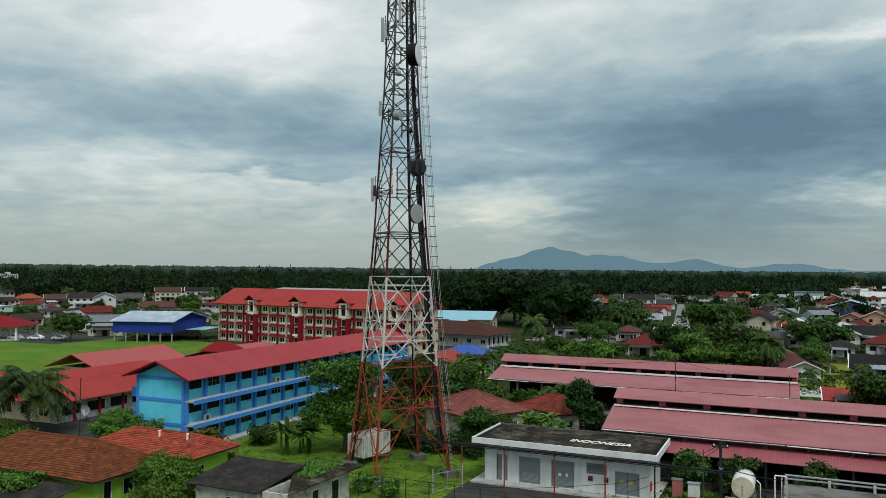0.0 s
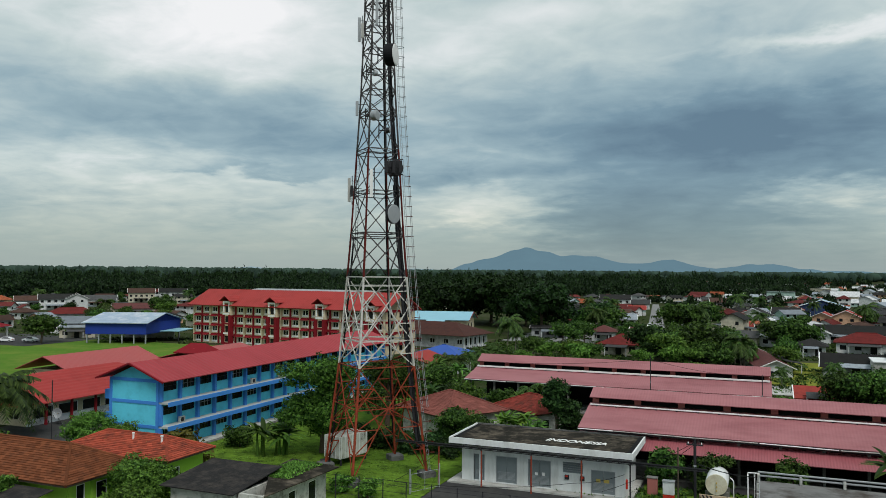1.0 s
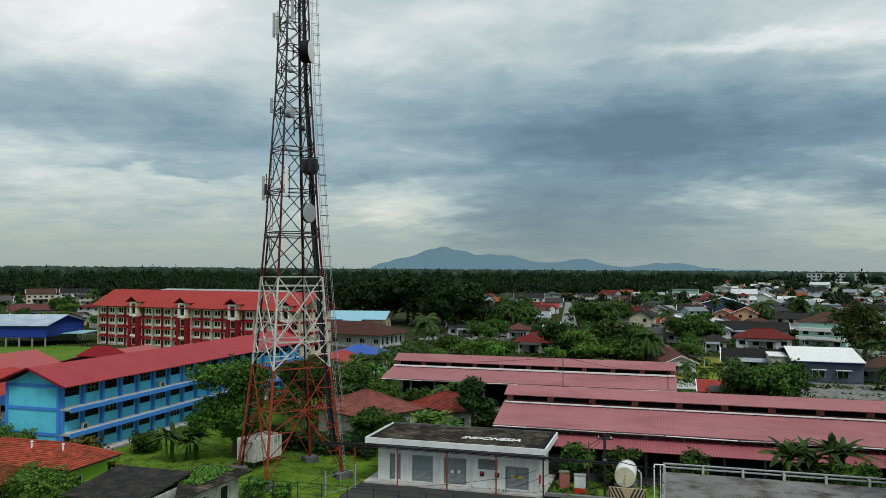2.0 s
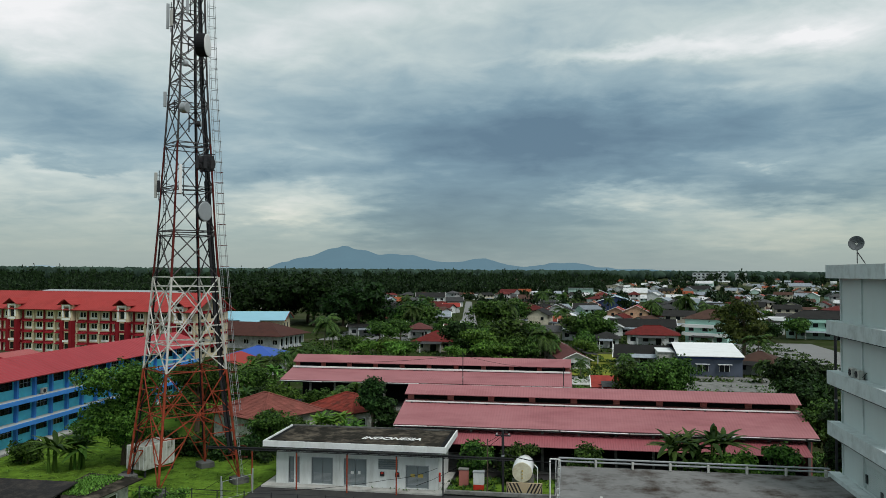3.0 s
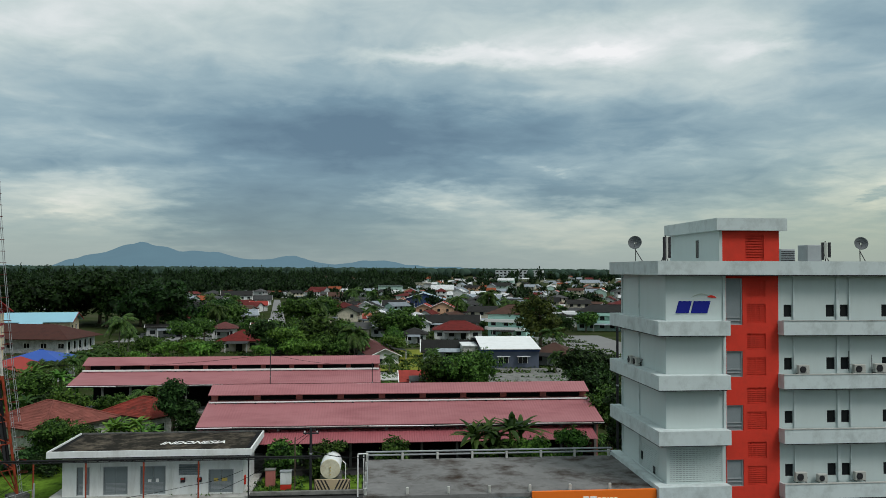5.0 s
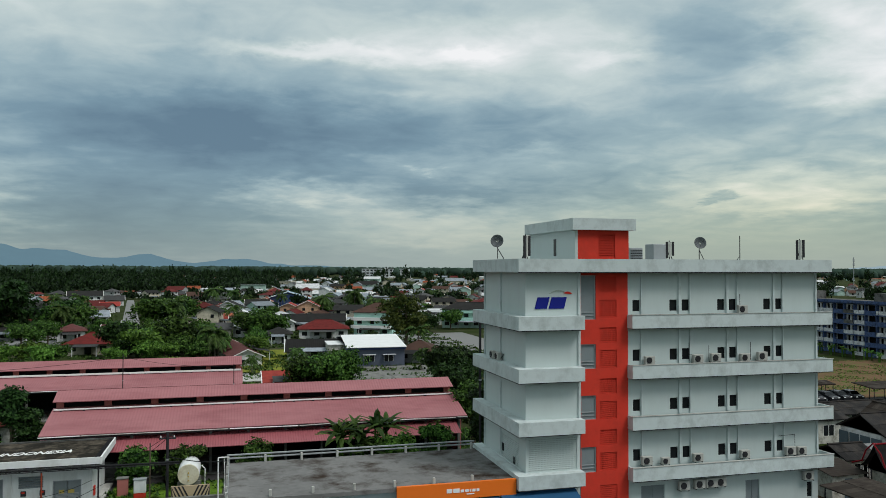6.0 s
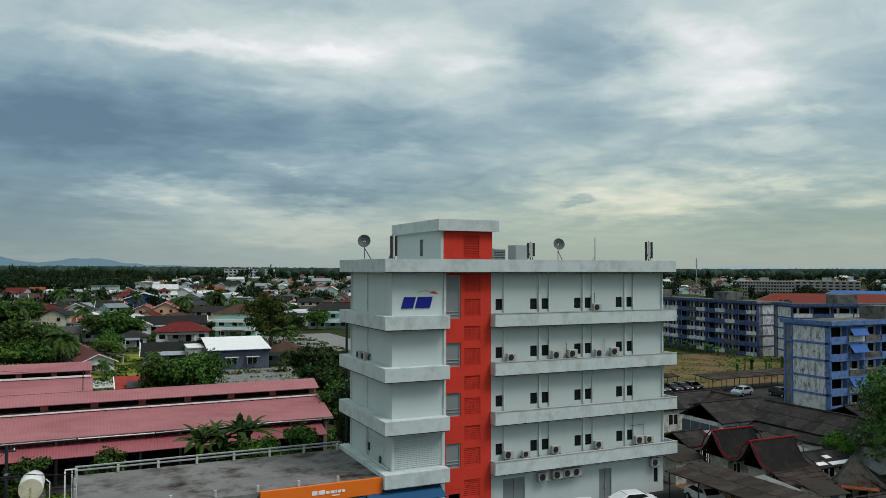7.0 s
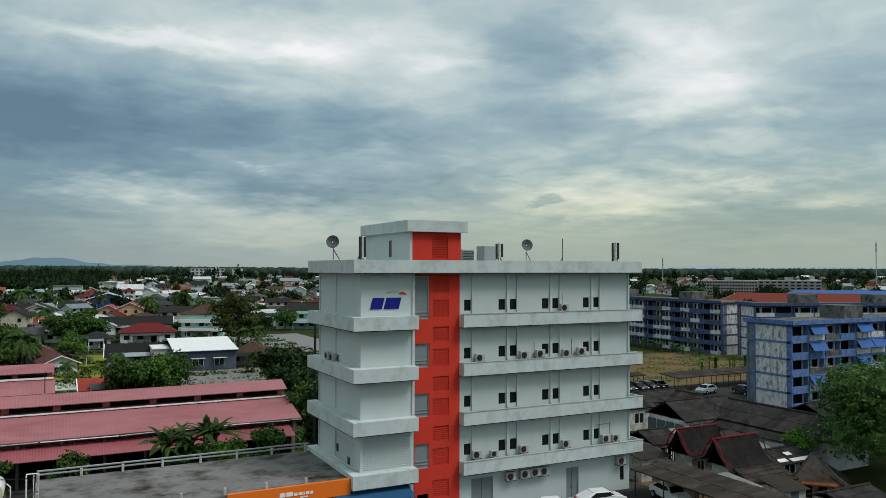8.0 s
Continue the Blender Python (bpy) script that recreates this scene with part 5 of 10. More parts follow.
def utility_pole(x, y, h, label, r=0.13, arm=True):
    t = thing("utility_pole", label, "pole", pose(x, y, 0))
    part("shaft", bars([((0, 0, 0), (0.0, 0, h))], r, 8), STEEL_DARK, t)
    if arm:
        part("crossarm", boxes((-0.7, 0.7, -0.06, 0.06, h - 0.6, h - 0.48)), STEEL_DARK, t)
        for k in (-0.55, 0, 0.55):
            part("insulator", lathe([(0.04, h - 0.48), (0.06, h - 0.4), (0.03, h - 0.3)], 8), SIGN_WHITE, t).location.x = k
    part("band", bars([((0, 0, h * 0.6), (0, 0, h * 0.6 + 0.15))], r + 0.02, 8), STEEL, t)
    return t


utility_pole(-5.6, 70.6, 6.1, "dark wooden pole with cables beside the water tank")
post("lamp_standard", "thin brown post beside the pole", -7.0, 70.4, 5.2, 0.06, BARK)
cable_span(-5.6, 70.6, 5.8, -11.2, 70.2, 3.3, 0.35)
cable_span(-5.6, 70.6, 5.6, -13.5, 69.6, 0.9, 0.5)
cable_span(-5.6, 70.6, 4.0, -0.4, 66.0, 4.4, 0.25, r=0.04)
cable_span(-30.5, 60.5, 2.3, -16.0, 69.0, 1.5, 0.5)
cable_span(-16.0, 69.0, 1.5, -11.5, 69.6, 2.6, 0.2)
cable_span(-31.5, 64.0, 1.3, -28.8, 69.5, 3.4, 0.2)

# wire fence in front of the hut and lawn
for i in range(14):
    x = -40.5 + i * 2.35
    post("fence_post", "slim dark steel fence post", x, 60.8 + 0.1 * math.sin(i * 2.1), 2.2, 0.045, STEEL_DARK, (0, 0.05), "fence posts round the compound")
t = thing("wire_fence", "sagging dark wire strands of the compound fence", "fence", pose(0, 0, 0))
for z in (0.6, 1.2, 1.8, 2.15):
    part("strand", tube([(-40.5 + i * 2.35, 60.82 + 0.1 * math.sin(i * 2.1), z + 0.05 * math.sin(i * 1.7)) for i in range(14)], 0.016, 4), STEEL_DARK, t)


def gate():
    t = thing("gate", "grey tubular steel gate beside the lawn", "gate", pose(-29.4, 66.2, 0, 0, 0, 62))
    part("gate_frame", bars([((-1.6, 0, 0.2), (1.6, 0, 0.2)), ((-1.6, 0, 1.8), (1.6, 0, 1.8)), ((-1.6, 0, 0.2), (-1.6, 0, 1.8)), ((1.6, 0, 0.2), (1.6, 0, 1.8)), ((0, 0, 0.2), (0, 0, 1.8))], 0.022, 6), STEEL, t)
    part("gate_post", bars([((-1.75, 0, 0), (-1.75, 0, 2.3))], 0.07, 6), STEEL, t)
    part("gate_post", bars([((1.75, 0, 0), (1.75, 0, 2.3))], 0.07, 6), STEEL, t)
    return t


gate()


def oil_tank():
    t = thing("fuel_tank", "white horizontal fuel tank with domed ends on a stand", "tank", pose(-3.95, 72.6, 0))
    r = 0.96
    prof = [(0.05, -1.72), (0.5, -1.68), (0.85, -1.6), (r, -1.45), (r, 1.45), (0.85, 1.6), (0.5, 1.68), (0.05, 1.72)]
    bm = lathe(prof, 24)
    bm.transform(Matrix.Translation((0, 1.6, 1.80)) @ Matrix.Rotation(radians(90), 4, "X"))
    part("shell", bm, HUT_WHITE, t, "white tank shell", smooth=True)
    part("stand", boxes((-1.0, 1.0, 0.6, 0.85, 0, 1.0), (-1.0, 1.0, 2.4, 2.65, 0, 1.0)), CONCRETE, t)
    bm = lathe([(0.9, -0.16), (0.93, -0.13), (0.93, -0.08)], 24)
    bm.transform(Matrix.Translation((0, 0, 1.80)) @ Matrix.Rotation(radians(-90), 4, "X"))
    part("end_plate", bm, material("stained_cream_plate", (0.62, 0.60, 0.46), 0.6, 0.2, dirt=(0.35, 0.25, 0.12), amount=0.3), t, "rust-stained cream plate")
    part("valve", boxes((-0.05, 0.07, -0.27, -0.22, 1.9, 2.05), (-0.05, 0.07, -0.27, -0.22, 1.6, 1.72), (-0.05, 0.07, -0.27, -0.22, 1.25, 1.37)), YELLOW, t)
    part("pipe", tube([(1.4, 1, 0), (1.4, 1, 2.0), (1.1, 1, 2.3)], 0.05, 6), SIGN_WHITE, t)
    return t


oil_tank()


def striped_board():
    t = thing("striped_barrier", "low black and cream hazard-striped barrier wall", "barrier", pose(-3.7, 71.6, 0))
    part("board", boxes((-1.65, 1.65, 0.0, 0.18, 0.05, 1.05)), material("faded_cream_paint", (0.46, 0.36, 0.24), 0.8, 0.2), t)
    for side, sg in ((-1, 1), (1, -1)):
        for k in range(5):
            bm = bmesh.new()
            x = side * (0.14 + k * 0.33)
            pts = [(x, 0.06), (x + side * 0.16, 0.06), (x + side * 0.16, 1.04), (x, 1.04)]
            sh = 0.5 * side
            q = [(max(-1.64, min(1.64, px + (sh * (pz - 0.06) if True else 0))), pz) for px, pz in pts]
            vs = [bm.verts.new((a, -0.006, b)) for a, b in q]
            bm.faces.new(vs)
            r = bmesh.ops.extrude_face_region(bm, geom=bm.faces[:])
            bmesh.ops.translate(bm, vec=(0, 0.004, 0), verts=[v for v in r["geom"] if isinstance(v, bmesh.types.BMVert)])
            part("stripe", bm, STEEL_DARK, t)
    return t


striped_board()
t = thing("meter_cabinet", "small white meter cabinet on a red base", "cabinet", pose(-8.0, 72.2, 0))
part("casing", soft_box(-0.5, 0.5, -0.3, 0.3, 0.6, 1.75, 0.03), HUT_WHITE, t)
part("base", boxes((-0.48, 0.48, -0.28, 0.28, 0.0, 0.6)), RED_PAINT, t)
part("lid", boxes((-0.55, 0.55, -0.35, 0.35, 1.75, 1.82)), STEEL, t)
t = thing("pump_stand", "faded pink pump stand in the tank yard", "pump", pose(-9.6, 73.5, 0))
part("body", soft_box(-0.45, 0.45, -0.3, 0.3, 0, 1.6, 0.05), PINK_PAINT, t)
part("top", boxes((-0.5, 0.5, -0.35, 0.35, 1.6, 1.68)), CONCRETE, t)
sheet("tank_yard", -10.7, -1.0, 70.9, 76.6, 0.10, GRASS_YARD, "weedy grass round the fuel tank", "lawn")
t = thing("pipe_frame", "white bent pipe frame beside the hall", "pipe", pose(-1.3, 69.5, 0))
part("pipe", tube([(0, 0, 0), (0, 0, 3.6), (0, 0.3, 3.8), (0.9, 0.3, 3.8)], 0.06, 6), SIGN_WHITE, t)
part("pipe", tube([(0.5, 1.5, 0), (0.5, 1.5, 3.4), (0.5, 1.2, 3.6)], 0.06, 6), SIGN_WHITE, t)
sheet("retaining_kerb", -10.9, -0.8, 69.9, 70.3, 0.5, CONCRETE, "brown-stained concrete kerb", "kerb")


# ---- two long market sheds with raised ridge monitors ----
def long_shed(x0, x1, eave, top, mon_e, mon_r, skirt, posts, label, gutter):
    t = thing("market_shed", label, "shed", pose(0, 0, 0), "long market sheds")
    (ye, ze), (yt, zt), (ym, zm), (yr, zr) = eave, top, mon_e, mon_r
    mir = 2 * yr

    def both(name, a, b, mat, xa, xb, th, lab=""):
        for s in (0, 1):
            bm = bmesh.new()
            y0, y1 = (a[0], b[0]) if s == 0 else (mir - a[0], mir - b[0])
            slope_sheet(bm, (xa, y0, a[1]), (xb, y0, a[1]), (xb, y1, b[1]), (xa, y1, b[1]), th)
            part(name, bm, mat, t, lab)

    both("roof_slope", eave, top, PINK_ROOF, x0, x1, 0.08, "faded pink corrugated roof slope")
    both("monitor_roof", mon_e, mon_r, PINK_ROOF, x0 + 0.1, x1 - 0.1, 0.08, "faded pink monitor roof")
    for s in (0, 1):
        y = yt if s == 0 else mir - yt
        a, b = (y - 0.98, y - 0.74) if s == 0 else (y + 0.74, y + 0.98)
        rise = (zt - ze) / (yt - ye) * 0.86 - 0.10
        part("monitor_gutter", boxes((x0 + 0.2, x1 - 0.2, a, b, zt - rise, zt - rise + gutter)), SIGN_WHITE, t, "white gutter below the ridge vent")
        part("gutter_bracket", boxes(*[(x0 + 0.8 + 2.1 * k, x0 + 1.0 + 2.1 * k, a + 0.02, b - 0.02, zt - rise - 0.16, zt - rise) for k in range(int((x1 - x0) / 2.1) - 1)]), STEEL_DARK, t)
    n = int((x1 - x0) / 4.3)
    for i in range(n + 1):
        x = x0 + 0.6 + (x1 - x0 - 1.2) * i / n
        for y in (yt + 0.15, mir - yt - 0.15):
            part("monitor_post", boxes((x - 0.35, x + 0.35, y - 0.1, y + 0.1, zt, zm + 0.25)), PINK_PAINT, t)
    # near-black sheets paint in the shade of the open ridge vent
    part("monitor_screen", boxes((x0 + 0.3, x1 - 0.3, yt + 0.35, yt + 0.4, zt, zm + 0.3), (x0 + 0.3, x1 - 0.3, mir - yt - 0.4, mir - yt - 0.35, zt, zm + 0.3)), DARK_VOID, t, "near-black sheet for the shade in the ridge vent")
    # dark strip puts the shadow in the gap under the eave into colour
    part("eave_board", boxes((x0, x1, ye - 0.02, ye + 0.04, ze - 0.34, ze - 0.10)), STEEL_DARK, t, "dark strip for the shadow under the eave")
    rg0 = random.Random(int(ye))
    runs, x = [], x0
    while x < x1 - 0.5:
        e = min(x1, x + rg0.uniform(3.0, 7.5))
        runs.append(((x, ye - 0.1, ze - 0.10 - rg0.uniform(0.0, 0.10)), (e, ye - 0.1, ze - 0.10 - rg0.uniform(0.0, 0.10))))
        x = e + rg0.uniform(-0.1, 0.5)
    for k, run in enumerate(runs):
        part("gutter", bars([run], 0.05, 6), CONCRETE_LIGHT if k % 3 else SIGN_WHITE, t, "pale gutter, loose in places")
    if skirt:
        (ys, zs_), (ys2, zs2) = skirt
        both("skirt_roof", (ys, zs_), (ys2, zs2), PINK_SKIRT, x0, x1 - 1.2, 0.06, "deep rose lower roof skirt")
    for i in range(posts):
        x = x0 + 0.8 + (x1 - x0 - 1.6) * i / (posts - 1)
        part("post", boxes((x - 0.13, x + 0.13, ye + 0.5, ye + 0.76, 0, ze - 0.02)), CONCRETE, t)
        part("post", boxes((x - 0.13, x + 0.13, mir - ye - 0.76, mir - ye - 0.5, 0, ze - 0.02)), CONCRETE, t)
    part("end_wall", boxes((x1 - 0.5, x1 - 0.35, ye + 1.2, mir - ye - 1.2, 0, ze - 0.05)), PINK_PAINT, t)
    # near-black wall along the middle stands in for the shade under the roof
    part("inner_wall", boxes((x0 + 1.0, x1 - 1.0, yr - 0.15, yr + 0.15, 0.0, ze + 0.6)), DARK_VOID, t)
    part("floor_slab", boxes((x0 + 0.2, x1 - 0.2, ye + 0.2, mir - ye - 0.2, 0.0, 0.18)), CONCRETE, t)
    return t


long_shed(-17.8, 24.3, (79.0, 4.6), (85.2, 6.2), (84.3, 6.93), (86.5, 7.74), ((77.0, 3.2), (80.0, 4.1)), 12, "long open market shed with faded pink corrugated roof and skirt", 0.11)
long_shed(-42.8, 1.0, (111.4, 4.2), (117.5, 5.50), (116.7, 6.28), (119.0, 7.27), None, 12, "long open market shed with a faded pink corrugated roof", 0.23)
for x in (-14.5, -3.2):
    utility_pole(x + (0 if x < -10 else 3), 109.5 if x < -10 else 110, 9.0 if x < -10 else 7.2, "thin dark pole in front of the shed", 0.06, False)
cable_span(-14.5, 109.5, 8.6, -0.2, 110, 6.9, 0.5)
cable_span(-14.5, 109.5, 8.6, -44, 108, 7.5, 0.7)


# ---- old houses near the tower ----
def tiled_hip(t, x0, x1, y0, y1, z0, z1, mat, name="roof", course=0.36, wide=0.6, lift=0.05):
    w, d = x1 - x0, y1 - y0
    h = min(w, d) / 2
    bm = bmesh.new()
    if w >= d:
        a, b = (x0 + h, (y0 + y1) / 2, z1), (x1 - h, (y0 + y1) / 2, z1)
        quads = (((x0, y0, z0), (x1, y0, z0), b, a), ((x1, y0, z0), (x1, y1, z0), b, b), ((x1, y1, z0), (x0, y1, z0), a, b), ((x0, y1, z0), (x0, y0, z0), a, a))
    else:
        a, b = ((x0 + x1) / 2, y0 + h, z1), ((x0 + x1) / 2, y1 - h, z1)
        quads = (((x0, y0, z0), (x1, y0, z0), a, a), ((x1, y0, z0), (x1, y1, z0), b, a), ((x1, y1, z0), (x0, y1, z0), b, b), ((x0, y1, z0), (x0, y0, z0), a, b))
    for q in quads:
        tiled_slope(bm, *q, course=course, wide=wide, lift=lift)
    r = part(name, bm, mat, t)
    caps = [(a, b)] + [((x, y, z0), (a if (x == x0 if w >= d else y == y0) else b)) for x in (x0, x1) for y in (y0, y1)]
    part("ridge_cap", bars(caps, 0.13, 6), mat, t)
    part("eave_board", boxes((x0 + 0.1, x1 - 0.1, y0 + 0.1, y0 + 0.15, z0 - 0.2, z0 - 0.02), (x0 + 0.1, x1 - 0.1, y1 - 0.15, y1 - 0.1, z0 - 0.2, z0 - 0.02), (x0 + 0.1, x0 + 0.15, y0 + 0.15, y1 - 0.15, z0 - 0.2, z0 - 0.02),
                             (x1 - 0.15, x1 - 0.1, y0 + 0.15, y1 - 0.15, z0 - 0.2, z0 - 0.02)), BARK, t)
    part("ceiling_board", boxes((x0 + 0.2, x1 - 0.2, y0 + 0.2, y1 - 0.2, z0 - 0.16, z0 - 0.1)), BARK, t)
    return r


def walled_box(t, x0, x1, y0, y1, z1, mat, front=(), right=(), z0=0.0):
    """Four walls with window openings in the front and in the right-hand side, each with a pane."""
    part("wall", holed_wall(x0, x1, z0, z1, y0, y0 + 0.2, front), mat, t)
    side = Matrix.Rotation(radians(90), 4, "Z")
    part("wall", holed_wall(y0 + 0.2, y1, z0, z1, 0, 0.2, right, Matrix.Translation((x1, 0, 0)) @ side), mat, t)
    part("wall", boxes((x0, x0 + 0.2, y0 + 0.2, y1, z0, z1), (x0 + 0.2, x1 - 0.2, y1 - 0.2, y1, z0, z1)), mat, t)
    for a, b, c, d in front:
        w = part("window", boxes((a, b, y0 + 0.08, y0 + 0.11, c, d)), DARK_GLASS, t)
        part("frame", boxes((a, a + 0.07, y0 + 0.02, y0 + 0.08, c, d), (b - 0.07, b, y0 + 0.02, y0 + 0.08, c, d), (a + 0.07, b - 0.07, y0 + 0.02, y0 + 0.08, d - 0.07, d), ((a + b) / 2 - 0.03, (a + b) / 2 + 0.03, y0 + 0.02, y0 + 0.08, c, d - 0.07)), SIGN_WHITE, w)
    for a, b, c, d in right:
        w = part("window", boxes((x1 - 0.11, x1 - 0.08, a, b, c, d)), DARK_GLASS, t)
        part("frame", boxes((x1 - 0.08, x1 - 0.02, a, a + 0.07, c, d), (x1 - 0.08, x1 - 0.02, b - 0.07, b, c, d), (x1 - 0.08, x1 - 0.02, a + 0.07, b - 0.07, d - 0.07, d)), SIGN_WHITE, w)


def green_house():
    t = thing("tiled_house", "lime green house with a brown clay-tiled hipped roof", "house", pose(0, 0, 0))
    walled_box(t, -69.3, -53.2, 46.9, 53.5, 3.0, LIME_WALL, [(-60, -58, 0.9, 2.2)], [(47.9, 48.8, 0.2, 2.5), (50.0, 51.2, 0.9, 2.3)])
    for y in (47.0, 49.3, 51.6, 53.3):
        part("column", boxes((-53.35, -53.0, y, y + 0.3, 0, 3.0)), LIME_WALL, t)
    tiled_hip(t, -70.2, -52.3, 46.0, 54.4, 3.0, 5.25, CLAY)
    t2 = thing("tiled_annex", "lime green annex with a bright red clay-tiled roof", "house", pose(0, 0, 0))
    walled_box(t2, -62.5, -50.5, 55.2, 60.4, 3.3, LIME_WALL, [], [(56.2, 57.2, 1.0, 2.3)])
    tiled_hip(t2, -63.4, -49.6, 54.6, 61.2, 3.3, 4.75, CLAY_RED)
    for x in (-56, -52.5):
        c = thing("vent_pipe", "short white vent pipe on the tiled roof", "pipe", pose(x, 57.0, 4.1))
        part("pipe", bars([((0, 0, -0.3), (0, 0, 0.75))], 0.1, 8), SIGN_WHITE, c)
        part("cowl", bars([((0, 0, 0.75), (0, 0, 0.85))], 0.15, 8), SIGN_WHITE, c)
    lean = thing("lean_to", "dark rusty zinc lean-to roof beside the green house", "shelter", pose(0, 0, 0))
    bm = bmesh.new()
    slope_sheet(bm, (-66, 41.0, 1.9), (-53.5, 41.0, 1.9), (-53.5, 45.9, 2.6), (-66, 45.9, 2.6), 0.06)
    part("roof", bm, ZINC_DARK, lean)
    for x in (-65.5, -60, -54):
        part("post", boxes((x - 0.08, x + 0.08, 41.2, 41.36, 0, 1.86)), BARK, lean)


green_house()


def grey_shed():
    t = thing("old_shed", "weather-stained white shed with dark zinc and mossy roofs", "shed", pose(0, 0, 0))
    walled_box(t, -45.6, -39.2, 50.6, 56.4, 2.6, WALL_OLD, [(-42.5, -41.3, 1.1, 2.0)], [(51.6, 52.4, 1.2, 2.0)])
    walled_box(t, -39.0, -36.6, 50.9, 60.4, 2.7, WALL_OLD, [], [(51.8, 53.0, 0.9, 2.1), (54.5, 55.6, 0.9, 2.1), (57.5, 58.8, 0.2, 2.2)])
    bm = bmesh.new()
    slope_sheet(bm, (-46.4, 50.1, 2.75), (-38.9, 50.1, 2.75), (-38.9, 56.9, 3.5), (-46.4, 56.9, 3.5), 0.08)
    part("roof", bm, ZINC_DARK, t, "dark rusty zinc roof")
    bm = bmesh.new()
    slope_sheet(bm, (-40.4, 57.2, 3.0), (-36.0, 50.2, 2.95), (-35.6, 61.0, 2.85), (-40.6, 61.0, 3.1), 0.1)
    part("roof", bm, ROOF_DARK, t, "flat stained concrete roof")
    rng = random.Random(4)
    bm = bmesh.new()
    for i in range(3600):
        u, v = rng.random(), rng.random()
        x, y = -40.2 + 3.2 * u, 55.0 + 5.6 * v
        if u > 0.75 and rng.random() < 0.7:
            continue
        s = rng.uniform(0.06, 0.16)
        z = 3.0
        a = rng.uniform(0, 6.3)
        vs = [bm.verts.new((x + s * math.cos(a + k * 2.1) * 0.8, y + s * math.sin(a + k * 2.1) * 0.8, z + (s * 1.2 if k == 0 else 0))) for k in range(3)]
        bm.faces.new(vs)
    tagged(part("creeper", bm, LEAF_LIGHT, t, "bright green creeper on the roof"), kind="stuff")
    return t


grey_shed()


def cabin():
    t = thing("tower_cabin", "white sheet-metal cabin on stilts beneath the tower", "cabin", pose(-42.0, 72.4, 0, 0, 0, -14))
    # duller wall colour puts the shade of tower and trees into the white shell
    part("shell", soft_box(-1.2, 1.25, -1.4, 2.8, 0.75, 3.1, 0.04), WALL_OLD, t)
    for y in (-1.2, 0.7, 2.6):
        for x in (-1.05, 1.1):
            part("stilt", boxes((x - 0.08, x + 0.08, y - 0.08, y + 0.08, 0, 0.75)), STEEL_DARK, t)
    part("rib", boxes(*[(1.25, 1.28, -1.3 + 0.55 * i, -1.22 + 0.55 * i, 0.8, 3.05) for i in range(8)], *[(-1.1 + 0.54 * i, -1.02 + 0.54 * i, -1.43, -1.4, 0.8, 3.05) for i in range(5)]), HUT_WHITE, t)
    part("step", boxes((-1.0, 0.0, -2.2, -1.5, 0.55, 0.62), (-1.0, 0.0, -2.6, -2.2, 0.3, 0.37), (-1.0, -0.9, -2.6, -1.5, 0, 0.5)), STEEL_DARK, t)
    return t


cabin()


def roofed_house(name, x0, x1, y0, y1, z0, z1, roofmat, wallmat, label, hip=True, axis="x", tiles=False, m=None):
    t = thing(name, label, "house", m or pose(0, 0, 0))
    walled_box(t, x0 + 0.7, x1 - 0.7, y0 + 0.7, y1 - 0.7, z0 - 0.02, wallmat, [(x0 + 1.6, x0 + 2.9, 1.0, 2.1), (x1 - 3.2, x1 - 1.9, 1.0, 2.1)], [(y0 + 1.6, y0 + 2.8, 1.0, 2.1)])
    if tiles:
        tiled_hip(t, x0, x1, y0, y1, z0, z1, roofmat, course=0.36, wide=0.9, lift=0.022)
    elif hip:
        part("roof", hip_roof(x0, x1, y0, y1, z0, z1), roofmat, t)
        part("ridge_cap", bars([((x0 + (y1 - y0) / 2, (y0 + y1) / 2, z1), (x1 - (y1 - y0) / 2, (y0 + y1) / 2, z1))], 0.1, 6), roofmat, t)
    else:
        part("roof", gable_roof(x0, x1, y0, y1, z0, z1, axis), roofmat, t)
        if axis == "x":
            bm = bmesh.new()
            for x in (x0 + 0.75, x1 - 0.75):
                f = [bm.verts.new(q) for q in ((x, y0 + 0.7, z0 - 0.02), (x, y1 - 0.7, z0 - 0.02), (x, (y0 + y1) / 2, z1 - 0.25))]
                bm.faces.new(f)
            bmesh.ops.solidify(bm, geom=bm.faces[:], thickness=0.1)
            part("gable", bm, wallmat, t)
    return t


roofed_house("bungalow", -5.0, 5.0, -5.5, 5.5, 3.2, 5.4, BROWN_ROOF, WALL_OLD, "old bungalow with a brown-red hipped roof behind the tower", tiles=True, m=pose(-36.93, 91.6, 0, 0, 0, 59))
roofed_house("bungalow", -4.5, 4.5, -3.5, 3.5, 3.0, 4.7, material("mossy_red_tile", (0.20, 0.036, 0.026), 0.9, 0.3, 5, 0.5, 0.3, dirt=(0.07, 0.028, 0.020), amount=0.4, island=0.25), WALL_OLD, "small house with a mossy red clay-tiled hipped roof", tiles=True, m=pose(-27.7, 97.5, 0, 0, 0, -34))
roofed_house("bungalow", -66.5, -56.3, 129, 139.5, 3.6, 5.3, material("bright_red_roof", (0.30, 0.042, 0.034), 0.7, 0.2), CREAM, "yellowish school annex with a bright red roof", hip=False, axis="y")
roofed_house("bungalow", -67, -56.6, 144, 153.5, 3.9, 5.45, material("blue_sheet_roof", (0.038, 0.095, 0.36), 0.55, 0.2), FLAT_WHITE, "small house with a blue sheet roof", hip=True)

